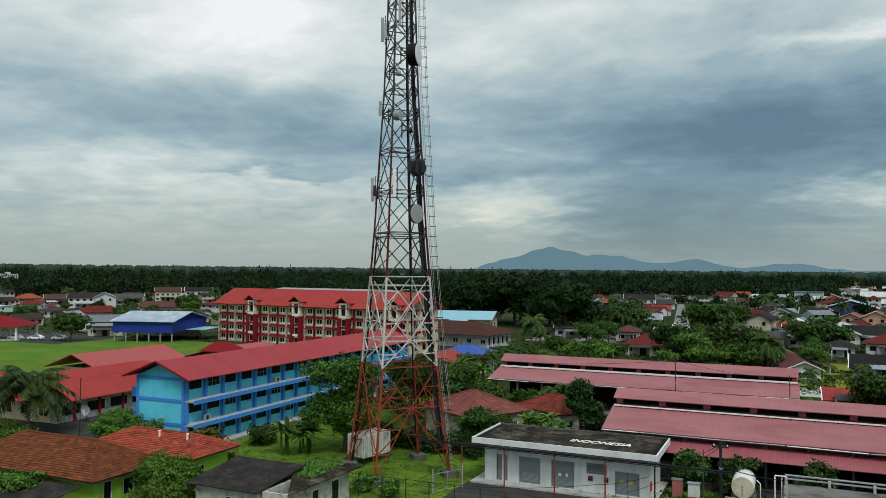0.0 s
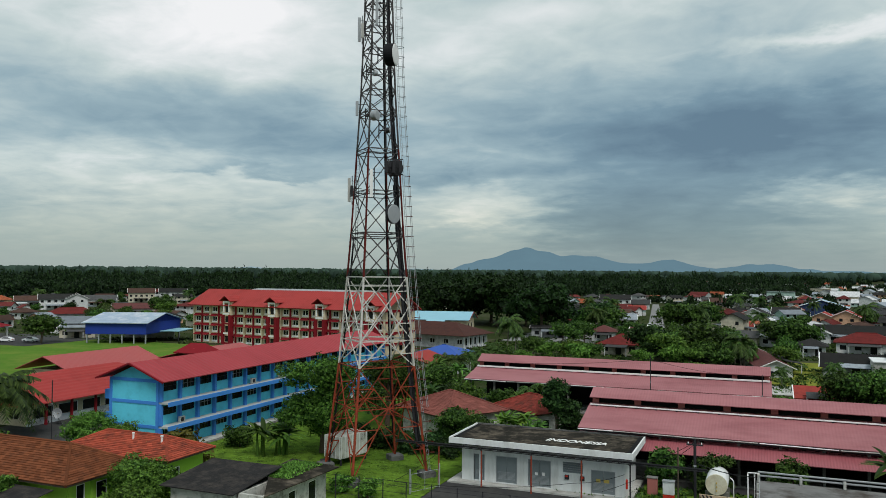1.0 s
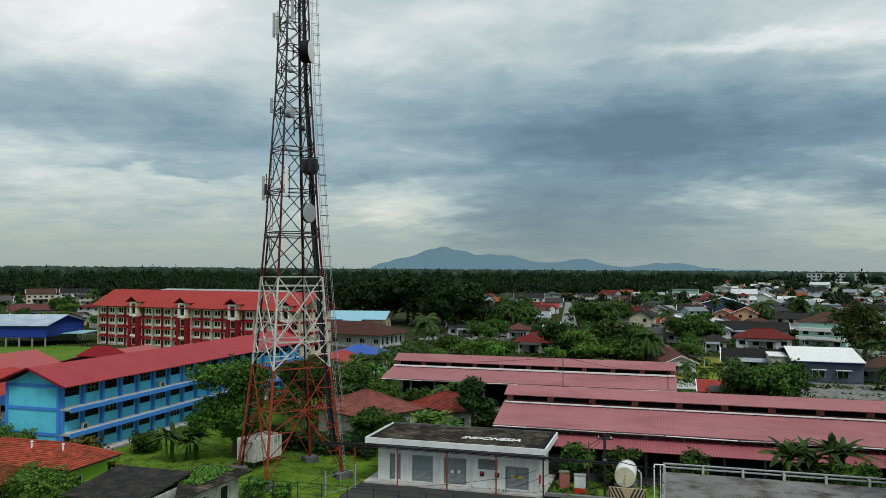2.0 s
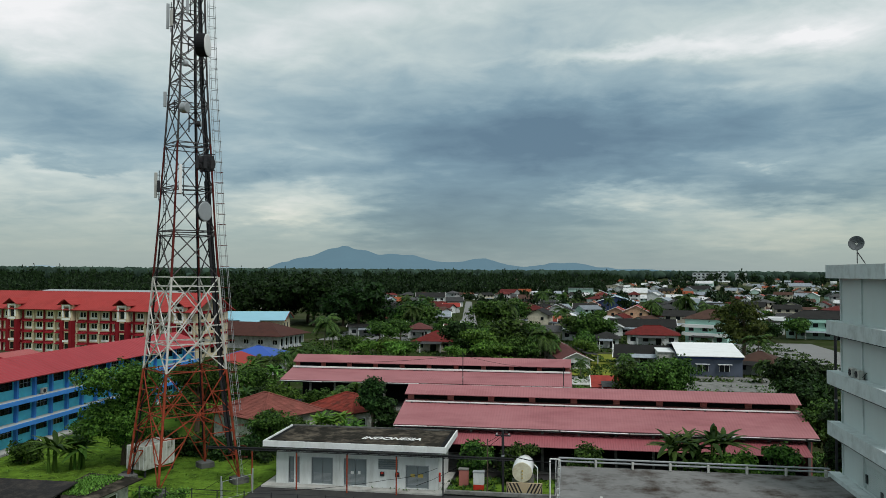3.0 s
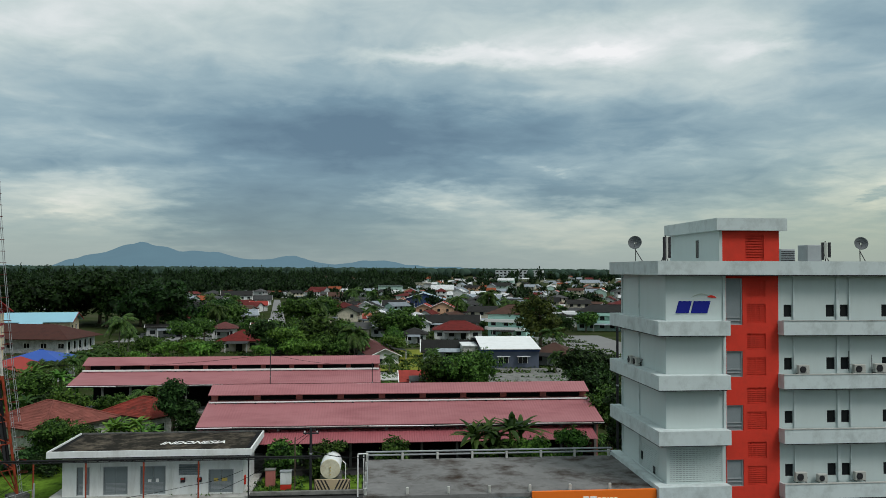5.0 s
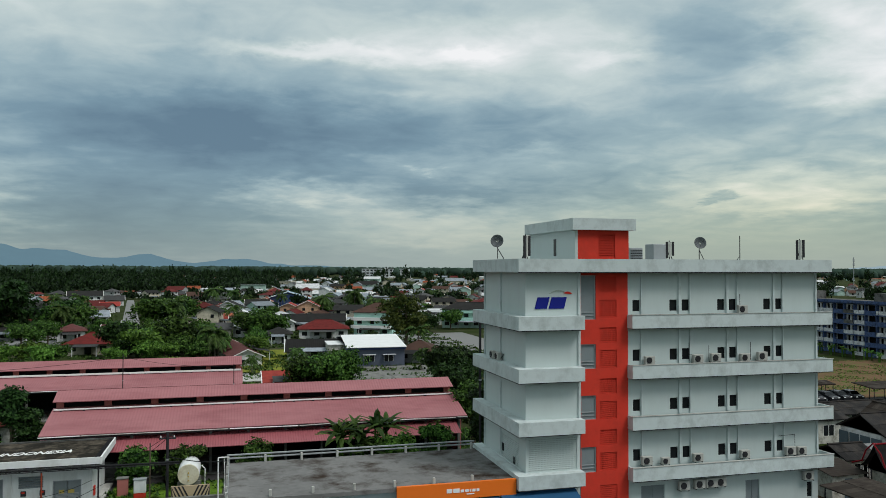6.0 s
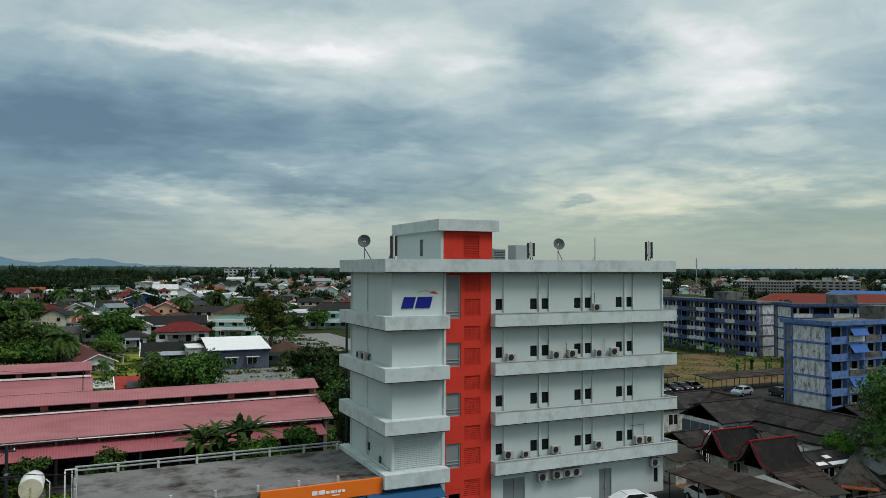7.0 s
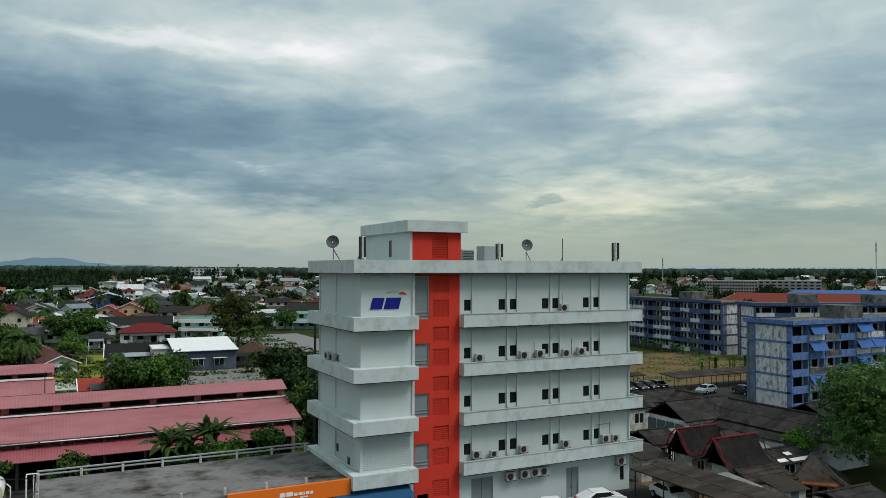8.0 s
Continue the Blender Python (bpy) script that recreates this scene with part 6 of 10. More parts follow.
# ---- the blue school block ----
def school():
    t = thing("school_block", "three-storey turquoise school block with blue bands and a red metal roof", "school", pose(0, 0, 0))
    X0, X1, Y0, Y1 = -70.8, -63.6, 68.6, 124.0
    FH = 2.72
    n = 18
    bay = (Y1 - Y0) / n
    side = Matrix.Rotation(radians(90), 4, "Z")
    for f in range(3):
        z = f * FH
        holes = [(Y0 + i * bay + 0.3, Y0 + (i + 1) * bay - 0.3, z + 1.22, z + 2.3) for i in range(n)]
        part("front_wall", holed_wall(Y0, Y1, z + 0.12, z + FH - 0.12, 0, 0.2, holes, Matrix.Translation((X1 + 0.0, 0, 0)) @ side), BLUE_WALL, t, "turquoise classroom wall")
        for i, (a, b, c, d) in enumerate(holes):
            w = part("window", boxes((X1 - 0.14, X1 - 0.10, a, b, c, d)), DARK_GLASS, t)
            part("louvre", boxes(*[(X1 - 0.10, X1 - 0.05, a + (b - a) * k / 4 - 0.02, a + (b - a) * k / 4 + 0.02, c, d) for k in range(1, 4)], (X1 - 0.10, X1 - 0.06, a, b, (c + d) / 2 - 0.02, (c + d) / 2 + 0.02)), STEEL_DARK if (i * 7 + f) % 3 else STEEL, w)
        if f:
            part("corridor_slab", boxes((X1, X1 + 1.35, Y0 - 0.1, Y1, z - 0.12, z + 0.12)), SLAB_GREY, t, "grey sunshade slab")
            part("slab_band", boxes((X1 + 1.35, X1 + 1.5, Y0 - 0.12, Y1, z - 0.34, z + 0.14)), BLUE_BAND, t, "bright blue band")
        for i in range(n + 1):
            y = Y0 + i * bay
            part("pier", boxes((X1, X1 + 0.42, y - 0.16, y + 0.16, z + 0.12, z + FH - 0.12)), BLUE_BAND, t)
    part("plinth", boxes((X1, X1 + 1.8, Y0, Y1, 0.0, 0.12)), CONCRETE_LIGHT, t)
    part("drain", boxes((X1 + 2.0, X1 + 2.5, Y0 + 4, Y1, 0.05, 0.14)), CONCRETE, t)
    part("gable_wall", boxes((X0, X1, Y0 - 0.2, Y0, 0, 3 * FH - 0.1)), BLUE_WALL, t, "blank turquoise end wall")
    bm = bmesh.new()
    f = [bm.verts.new(q) for q in ((X0, Y0 - 0.15, 8.06), (X1, Y0 - 0.15, 8.06), ((X0 + X1) / 2, Y0 - 0.15, 9.6))]
    bm.faces.new(f)
    r = bmesh.ops.extrude_face_region(bm, geom=bm.faces[:])
    bmesh.ops.translate(bm, vec=(0, 0.2, 0), verts=[v for v in r["geom"] if isinstance(v, bmesh.types.BMVert)])
    part("gable", bm, BLUE_WALL, t)
    part("end_band", boxes(*[(X0 - 0.05, X1 + 0.05, Y0 - 0.28, Y0 - 0.2, z - 0.2, z + 0.16) for z in (FH, 2 * FH, 7.95)], (X0 - 0.08, X0 + 0.3, Y0 - 0.285, Y0 - 0.2, 0, 8.1), (X1 - 0.3, X1 + 0.08, Y0 - 0.285, Y0 - 0.2, 0, 8.1)), BLUE_BAND, t)
    part("back_wall", boxes((X0, X0 + 0.2, Y0, Y1, 0, 8.1)), BLUE_WALL, t)
    part("rear_gallery", boxes((X0 - 1.6, X0, Y0 + 0.5, Y0 + 6, FH - 0.1, FH + 1.0), (X0 - 1.6, X0, Y0 + 0.5, Y0 + 6, 2 * FH - 0.1, 2 * FH + 1.0)), BLUE_BAND, t)
    part("end_wall", boxes((X0 + 0.2, X1 - 0.2, Y1 - 0.2, Y1, 0, 8.1)), BLUE_WALL, t)
    part("floor_slab", boxes(*[(X0 + 0.2, X1 - 0.2, Y0, Y1 - 0.2, z - 0.06, z + 0.06) for z in (FH, 2 * FH, 8.05)]), CONCRETE, t)
    part("roof", gable_roof(-72.1, -62.0, 67.4, 124.9, 8.05, 9.98, "y", 0.12), RED_ROOF, t, "red ribbed metal roof")
    part("barge_board", bars([((-72.1, 67.36, 7.98), (-67.05, 67.36, 9.91)), ((-67.05, 67.36, 9.91), (-62.0, 67.36, 7.98))], 0.12), MAROON, t)
    return t


school()
for y, z in ((71.6, 2.85), (85.2, 5.6), (91.5, 5.6)):
    c = copy_thing(unit, pose(-63.0, y, z, 0, 0, 90))
    c["label"], c["group"] = "off-white air-conditioner outdoor unit on the blue school wall", "air conditioners on the school"


def school_wing():
    """Single-storey red-roofed wing behind the block, and the covered walks that join it."""
    t = thing("school_wing", "single-storey school wing with a wide red hipped roof", "school", pose(0, 0, 0))
    walled_box(t, -100.5, -89.0, 72.0, 98, 3.0, CREAM, [(-99.5 + 3.6 * i, -97.6 + 3.6 * i, 0.9, 2.3) for i in range(3)], [(73 + 4.0 * i, 76.2 + 4.0 * i, 0.9, 2.3) for i in range(6)])
    bm = bmesh.new()
    part("roof", hip_roof(-102, -87.2, 70.0, 100, 3.05, 6.1), RED_ROOF_X, t, "wide red metal roof")
    part("dado", boxes((-89.0, -88.7, 72.0, 98, 0, 0.9)), FLAT_WHITE, t)
    for i in range(6):
        y = 74 + i * 4.1
        part("post", boxes((-88.1, -87.8, y, y + 0.25, 0, 2.9)), MAROON, t)
    t = thing("school_hall", "low school hall with a faded rose gable roof", "school", pose(0, 0, 0))
    walled_box(t, -118, -108.5, 96.5, 114, 3.4, CREAM, [(-117 + 3 * i, -115.4 + 3 * i, 1.0, 2.4) for i in range(3)], [(99 + 4 * i, 101 + 4 * i, 1, 2.4) for i in range(4)])
    part("roof", gable_roof(-120, -106.5, 94.5, 116, 3.45, 5.9, "y", 0.12), ROSE_ROOF, t, "faded rose metal roof")
    t = thing("school_canteen", "open school canteen with a faded rose gable roof", "school", pose(0, 0, 0))
    walled_box(t, -108, -90, 117, 128, 3.2, CREAM, [(-107 + 4 * i, -104.8 + 4 * i, 1.0, 2.4) for i in range(4)], [])
    part("roof", gable_roof(-110, -88, 115.5, 129.5, 3.3, 6.0, "y", 0.12), ROSE_ROOF, t, "faded rose metal roof")
    part("roof_vent", hip_roof(-103, -95, 114.5, 119, 5.2, 6.9), MAROON, t, "dark small raised roof")
    for i, (x0, x1, y0, y1) in enumerate(((-86, -74.5, 100, 103), (-100, -72, 130, 134), (-106, -103, 85, 100))):
        t = thing("covered_walk", "covered school walkway with a red sheet roof", "walkway", pose(0, 0, 0), "covered walkways")
        part("roof", gable_roof(x0, x1, y0, y1, 2.8, 3.5, "x" if x1 - x0 > y1 - y0 else "y", 0.08), RED_ROOF_X, t)
        for x in (x0 + 0.4, (x0 + x1) / 2, x1 - 0.4):
            part("post", boxes((x - 0.08, x + 0.08, y0 + 0.3, y0 + 0.46, 0, 2.85)), STEEL, t)
            part("post", boxes((x - 0.08, x + 0.08, y1 - 0.46, y1 - 0.3, 0, 2.85)), STEEL, t)

    t = thing("school_office", "low school office with a red hipped roof", "school", pose(0, 0, 0))
    walled_box(t, -128, -107, 72, 84, 3.0, CREAM, [(-126 + 4 * i, -124 + 4 * i, 0.9, 2.3) for i in range(5)], [(75, 77, 0.9, 2.3)])
    part("roof", hip_roof(-130, -105, 70, 86, 3.05, 5.4), RED_ROOF_X, t, "red metal roof")


school_wing()
dsh = dish("satellite_dish", pose(-86.6, 74.8, 1.5, 0, 0, 20), 0.68, "white satellite dish beside the school wing", 1.5, group="school dishes")
dsh.children[0].data.materials[0] = SIGN_WHITE
utility_pole(-79.5, 67.8, 7.2, "thin dark pole by the school drive", 0.06, False)


# ---- the red and cream hostel ----
def hostel():
    ang = math.degrees(math.atan2(167.9 - 176.6, -98.6 + 152.1))
    t = thing("hostel_block", "four-storey cream and maroon hostel with a red roof", "apartment block", pose(-154.2, 180.1, 0, 0, 0, ang))
    W, D, FH = 69.0, 13.0, 2.75
    n = 20
    bay = W / n
    for f in range(4):
        z = f * FH
        holes = [(i * bay + 0.75, (i + 1) * bay - 0.75, z + 0.85, z + 2.15) for i in range(n)]
        part("front_wall", holed_wall(0, W, z, z + FH, 0, 0.25, holes), CREAM, t)
        if f < 3:
            part("floor_band", boxes((0, W, -0.14, 0, z + FH - 0.42, z + FH + 0.12)), MAROON, t, "maroon floor band")
        for k, (a, b, c, d) in enumerate(holes):
            w = part("window", boxes((a, b, 0.12, 0.16, c, d)), DARK_GLASS, t)
            part("frame", boxes((a, a + 0.12, 0.02, 0.12, c, d), (b - 0.12, b, 0.02, 0.12, c, d), ((a + b) / 2 - 0.07, (a + b) / 2 + 0.07, 0.02, 0.12, c, d), (a + 0.12, b - 0.12, 0.02, 0.12, d - 0.12, d)), SIGN_WHITE, w)
            part("apron", boxes((a - 0.1, b + 0.1, -0.12, 0, c - 0.45, c - 0.04)), SIGN_WHITE, w)
            if f < 3:
                bm = bmesh.new()
                slope_sheet(bm, (a - 0.3, -1.0, d + 0.12), (b + 0.3, -1.0, d + 0.12), (b + 0.3, -0.14, d + 0.45), (a - 0.3, -0.14, d + 0.45), 0.06)
                part("hood", bm, MAROON, w)
    for i in range(0, n + 1):
        x = i * bay
        part("pier", boxes((x - 0.22, x + 0.22, -0.3, 0, 0, 4 * FH - 0.4)), MAROON if i % 2 else CREAM, t)
    part("side_wall", boxes((-0.25, 0, 0.25, D, 0, 4 * FH), (W, W + 0.25, 0.25, D, 0, 4 * FH), (0, W, D - 0.25, D, 0, 4 * FH)), CREAM, t)
    for x in (14.8, 32.3, 49.2, 65.6):
        b = part("stair_bay", boxes((x - 1.0, x + 1.0, -1.0, -0.31, 0, 4 * FH + 1.2), (x - 1.75, x - 1.0, -1.2, -0.31, 3 * FH, 4 * FH + 1.2), (x + 1.0, x + 1.75, -1.2, -0.31, 3 * FH, 4 * FH + 1.2)), CREAM, t, "cream projecting bay")
        for s in (-1, 1):
            part("column", boxes((x + s * 1.4 - 0.42, x + s * 1.4 + 0.42, -1.6, -0.31, 0, 3 * FH - 0.02)), MAROON, b, "maroon column")
            part("arch_post", boxes((x + s * 1.05 - 0.16, x + s * 1.05 + 0.16, -1.5, -1.21, 3 * FH + 0.75, 4 * FH + 0.75)), SIGN_WHITE, b)
        part("arch_head", boxes((x - 1.3, x + 1.3, -1.5, -1.21, 4 * FH + 0.76, 4 * FH + 1.1)), SIGN_WHITE, b)
        for f in range(4):
            part("bay_window", boxes((x - 0.7, x + 0.7, -1.05, -1.0, f * FH + 0.75, f * FH + 2.4 + (0.8 if f == 3 else 0))), DARK_GLASS, b)
            part("bay_rail", boxes((x - 1.2, x + 1.2, -1.56, -1.46, f * FH + 0.1, f * FH + 0.6)), SIGN_WHITE if f in (1, 3) else MAROON, b)
        part("bay_roof", gable_roof(x - 2.3, x + 2.3, -2.2, 4.5, 4 * FH + 1.2, 4 * FH + 2.7, "y", 0.15), RED_ROOF_X, b)
    part("roof", gable_roof(-1.4, W + 1.4, -1.6, D + 1.6, 4 * FH - 0.1, 4 * FH + 4.3, "x", 0.2), RED_ROOF_X, t, "big red gabled roof")
    for x in (-0.2, W):
        bm = bmesh.new()
        bm.faces.new([bm.verts.new(q) for q in ((x, 0.1, 4 * FH), (x, D - 0.1, 4 * FH), (x, D / 2, 4 * FH + 3.7))])
        bmesh.ops.solidify(bm, geom=bm.faces[:], thickness=0.2)
        part("gable", bm, CREAM, t)
    for f in range(4):
        z = f * FH
        for y in (2.2, 6.0, 9.8):
            w = part("end_window", boxes((W + 0.245, W + 0.29, y, y + 1.3, z + 0.85, z + 2.1)), DARK_GLASS, t)
            part("hood", boxes((W + 0.25, W + 0.95, y - 0.3, y + 1.6, z + 2.2, z + 2.3)), MAROON, w)
        part("end_band", boxes((W + 0.25, W + 0.36, 0, D, z + FH - 0.42, z + FH + 0.1)), MAROON, t)
    t2 = thing("curved_hall", "long hall with a pale grey curved metal roof behind the hostel", "hall", pose(-150.5, 197.5, 0, 0, 0, ang))
    bm = bmesh.new()
    prev = None
    for k in range(11):
        a = math.pi * k / 10
        ring = [bm.verts.new((x, 7 - 7 * math.cos(a), 12.2 + 3.0 * math.sin(a))) for x in (0, 46)]
        if prev:
            bm.faces.new((prev[0], prev[1], ring[1], ring[0]))
        prev = ring
    part("roof", bm, STEEL, t2, "pale grey curved roof")
    part("wall", boxes((0.3, 45.7, 0.3, 13.7, 0, 12.2)), FLAT_WHITE, t2)


hostel()


def blue_hall():
    t = thing("sports_hall", "open-sided sports hall with royal blue sheet walls and a pale roof", "hall", pose(-160, 167, 0, 0, 0, 17))
    W, D = 18.0, 22
    part("roof", gable_roof(-W - 0.8, 0.8, -0.8, D + 0.8, 5.9, 8.3, "x", 0.15), PALE_BLUE_ROOF, t, "patchy pale blue metal roof")
    part("sheet_wall", boxes((-W, 0, 0, 0.12, 2.7, 5.95), (-0.12, 0, 0.12, D, 2.7, 5.85), (-W, -W + 0.12, 0.12, D, 2.7, 5.85), (-W + 0.12, -0.12, D - 0.12, D, 2.7, 5.85)), ROYAL_BLUE, t, "royal blue sheet wall")
    for x in (-W + 0.06, -0.06):
        bm = bmesh.new()
        bm.faces.new([bm.verts.new(q) for q in ((x, 0.1, 5.86), (x, D - 0.1, 5.86), (x, D / 2, 8.1))])
        bmesh.ops.solidify(bm, geom=bm.faces[:], thickness=0.1)
        part("gable", bm, ROYAL_BLUE, t)
    for i in range(6):
        for y in (0.2, D - 0.4):
            part("column", boxes((-W + 0.2 + i * (W - 0.6) / 5, -W + 0.5 + i * (W - 0.6) / 5, y, y + 0.3, 0, 2.8)), STEEL, t)
    part("inner_wall", boxes((-W + 1, -1, D - 2, D - 1.8, 0, 2.7)), CONCRETE_LIGHT, t)
    part("porch_roof", boxes((0.2, 6, 8, 20, 3.0, 3.2)), CYAN_ROOF, t)
    for y in (8.5, 19.5):
        part("column", boxes((5.5, 5.7, y, y + 0.2, 0, 3.0)), STEEL_DARK, t)


blue_hall()


def light_blue_hall():
    t = thing("blue_roof_hall", "two-storey hall with a light blue metal gable roof", "hall", pose(-81.6, 218.8, 0, 0, 0, 9))
    walled_box(t, -40, -0.6, -5.6, 5.6, 6.4, CREAM, [(-38 + 4 * i, -36 + 4 * i, 3.9, 5.6) for i in range(9)], [(-3.4, -1.6, 3.9, 5.4), (1.2, 3.0, 3.9, 5.4)])
    part("roof", gable_roof(-41, 0.4, -6.6, 6.6, 6.45, 8.7, "x", 0.18), CYAN_ROOF, t, "light blue metal roof")
    bm = bmesh.new()
    bm.faces.new([bm.verts.new(q) for q in ((-0.65, -5.5, 6.4), (-0.65, 5.5, 6.4), (-0.65, 0, 8.35))])
    bmesh.ops.solidify(bm, geom=bm.faces[:], thickness=0.12)
    part("gable", bm, CREAM, t)
    part("barge_board", bars([((0.42, -6.6, 6.35), (0.42, 0, 8.6)), ((0.42, 0, 8.6), (0.42, 6.6, 6.35))], 0.13), MAROON, t, "dark red barge board")
    bm = bmesh.new()
    slope_sheet(bm, (-12.6, -13.5, 4.75), (-6.8, -13.5, 4.75), (-6.8, -6.4, 6.5), (-12.6, -6.4, 6.5), 0.15)
    part("wing_roof", bm, CYAN_ROOF, t, "light blue roof of the front wing")
    part("wing_wall", boxes((-12.2, -7.2, -12.6, -5.61, 0, 4.9)), CREAM, t)
    t = thing("brown_roof_house", "two-storey white house with a dark brown hipped roof", "house", pose(-74.4, 192.6, 0, 0, 0, -10))
    walled_box(t, -26, 0, 0, 12.6, 3.6, FLAT_WHITE, [(-24 + 4.4 * i, -22.4 + 4.4 * i, 1.3, 2.5) for i in range(6)], [(0.9 + 2.4 * i, 2.1 + 2.4 * i, 0.9, 2.9) for i in range(5)])
    part("roof", hip_roof(-27.5, 1.6, -1.6, 14.2, 3.6, 6.7), material("dark_brown_roof", (0.070, 0.028, 0.022), 0.8, 0.25, 3, 0.3, 0.3, dirt=(0.036, 0.018, 0.016), amount=0.3), t, "dark brown hipped roof")
    for i in range(6):
        part("pilaster", boxes((0.0, 0.22, 0.35 + 2.4 * i, 0.65 + 2.4 * i, 0, 3.5)), SIGN_WHITE, t)


light_blue_hall()

# ---- old blue flats and the houses beyond the exchange ----
ROOFS_ZINC = material("pale_old_zinc", (0.20, 0.21, 0.21), 0.6, 0.25, 3, 0.4, 0.3, dirt=(0.10, 0.05, 0.03), amount=0.4, ribs=(0, 0.3, 0.4))
AWNING_BLUE = material("awning_blue_sheet", (0.045, 0.125, 0.37), 0.7, 0.2, 3, 0.5, 0.1, dirt=(0.04, 0.08, 0.18), amount=0.3)


def flats(x0, y0, length, depth, ang, blue, label, awnings=False, storeys=5, fh=2.46, bays=12):
    """A slab of walk-up flats. Its long face looks along -y of its own frame, its end face along -x."""
    t = thing("flat_block", label, "apartment block", pose(x0, y0, 0, 0, 0, ang), "walk-up flats")
    bay = length / bays
    H = storeys * fh
    side = Matrix.Rotation(radians(90), 4, "Z")
    rng = random.Random(int(x0))
    stair = 0 if awnings else 1
    for f in range(storeys):
        z = f * fh
        holes = []
        for i in range(bays):
            a = i * bay
            if i % 3 == stair:
                holes.append((a + 0.3, a + bay - 0.3, z + 0.15, z + 2.2))
            else:
                holes += [(a + 0.5, a + 1.3, z + 0.15, z + 2.1), (a + 1.8, a + bay - 0.4, z + 0.95, z + 2.1)]
        part("front_wall", holed_wall(0, length, z, z + fh, 0.9, 1.1, holes), FLAT_WHITE if not awnings else PEELING, t)
        # near-black sheet behind the front wall stands in for the unlit rooms
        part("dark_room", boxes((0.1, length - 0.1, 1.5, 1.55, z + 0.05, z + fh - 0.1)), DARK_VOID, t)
        part("floor_edge", boxes((0, length, 0.0, 1.1, z + fh - 0.16, z + fh + 0.1)), blue, t, "blue floor edge")
        for i in range(bays):
            a = i * bay
            if i % 3 == stair:
                part("stair_rail", boxes((a + 0.1, a + bay - 0.1, 0.0, 0.1, z + 0.1, z + 0.95)), blue, t)
            else:
                part("balcony_rail", boxes((a + 0.15, a + bay - 0.15, -0.02, 0.08, z + 0.1, z + 0.98)), rng.choice((FLAT_WHITE, PEELING, blue, FLAT_WHITE, FLAT_CONCRETE)), t)
            if awnings and f and (i % 3 == 1 and rng.random() < 0.85 or rng.random() < 0.06):
                bm = bmesh.new()
                slope_sheet(bm, (a + 0.1, -0.9, z + 1.1), (a + bay - 0.1, -0.9, z + 1.1), (a + bay - 0.1, -0.05, z + 2.25), (a + 0.1, -0.05, z + 2.25), 0.05)
                part("awning", bm, AWNING_BLUE, t, "bright blue balcony awning")
        part("end_band", boxes((-0.12, 0.0, 0, depth, z + fh - 0.2, z + fh + 0.1)), blue, t)
    for i in range(bays + 1):
        part("pier", boxes((i * bay - 0.12, i * bay + 0.12, 0.1, 0.9, 0, H)), blue, t)
    for f in range(storeys):
        z = f * fh
        part("end_panel", boxes((-0.02, 0.2, 1.1, depth * 0.82, z + 0.1, z + fh - 0.2)), PEELING if f > 0 else FLAT_WHITE, t, "peeling white end wall panel")
        part("end_panel", boxes((length, length + 0.06, 2.0, depth * 0.9, z + 0.1, z + fh - 0.2)), PEELING if f > 1 else FLAT_WHITE, t, "peeling white end wall panel")
        part("end_band", boxes((length, length + 0.14, 0, depth, z + fh - 0.2, z + fh + 0.1)), blue, t)
    part("end_wall", boxes((0.0, 0.18, depth * 0.82, depth, 0, H), (length - 0.2, length, 1.1, depth, 0, H), (0.2, length - 0.2, depth - 0.2, depth, 0, H)), CONCRETE, t)
    for y in (0.0, depth * 0.82, depth - 0.2):
        part("end_pier", boxes((-0.16, 0.05, y, y + 0.3, 0, H)), blue, t)
    part("roof_slab", boxes((-0.5, length + 0.5, -0.5, depth + 0.5, H + 0.1, H + 0.45)), FLAT_CONCRETE, t, "black-stained flat roof")
    part("parapet", boxes((-0.5, length + 0.5, -0.52, -0.35, H + 0.1, H + 0.75), (-0.52, -0.35, -0.35, depth + 0.5, H + 0.1, H + 0.75)), blue, t)
    for x in (length * 0.28, length * 0.72):
        part("tank_room", boxes((x, x + 4.5, depth * 0.3, depth * 0.85, H + 0.45, H + 2.5)), FLAT_CONCRETE, t, "black-stained rooftop tank room")
    return t


flats(96.5, 75.2, 54, 8.0, 0, FLAT_BLUE_BRIGHT, "five-storey flats with bright blue bands, awnings and peeling walls", True, bays=15)
flats(142.0, 190.0, 59, 10.0, -90, FLAT_BLUE, "five-storey dark blue flats with peeling white end panels", False, bays=18)
flats(140, 119, 40, 9, -24, FLAT_BLUE, "five-storey blue flats behind the nearer block", False, bays=9)


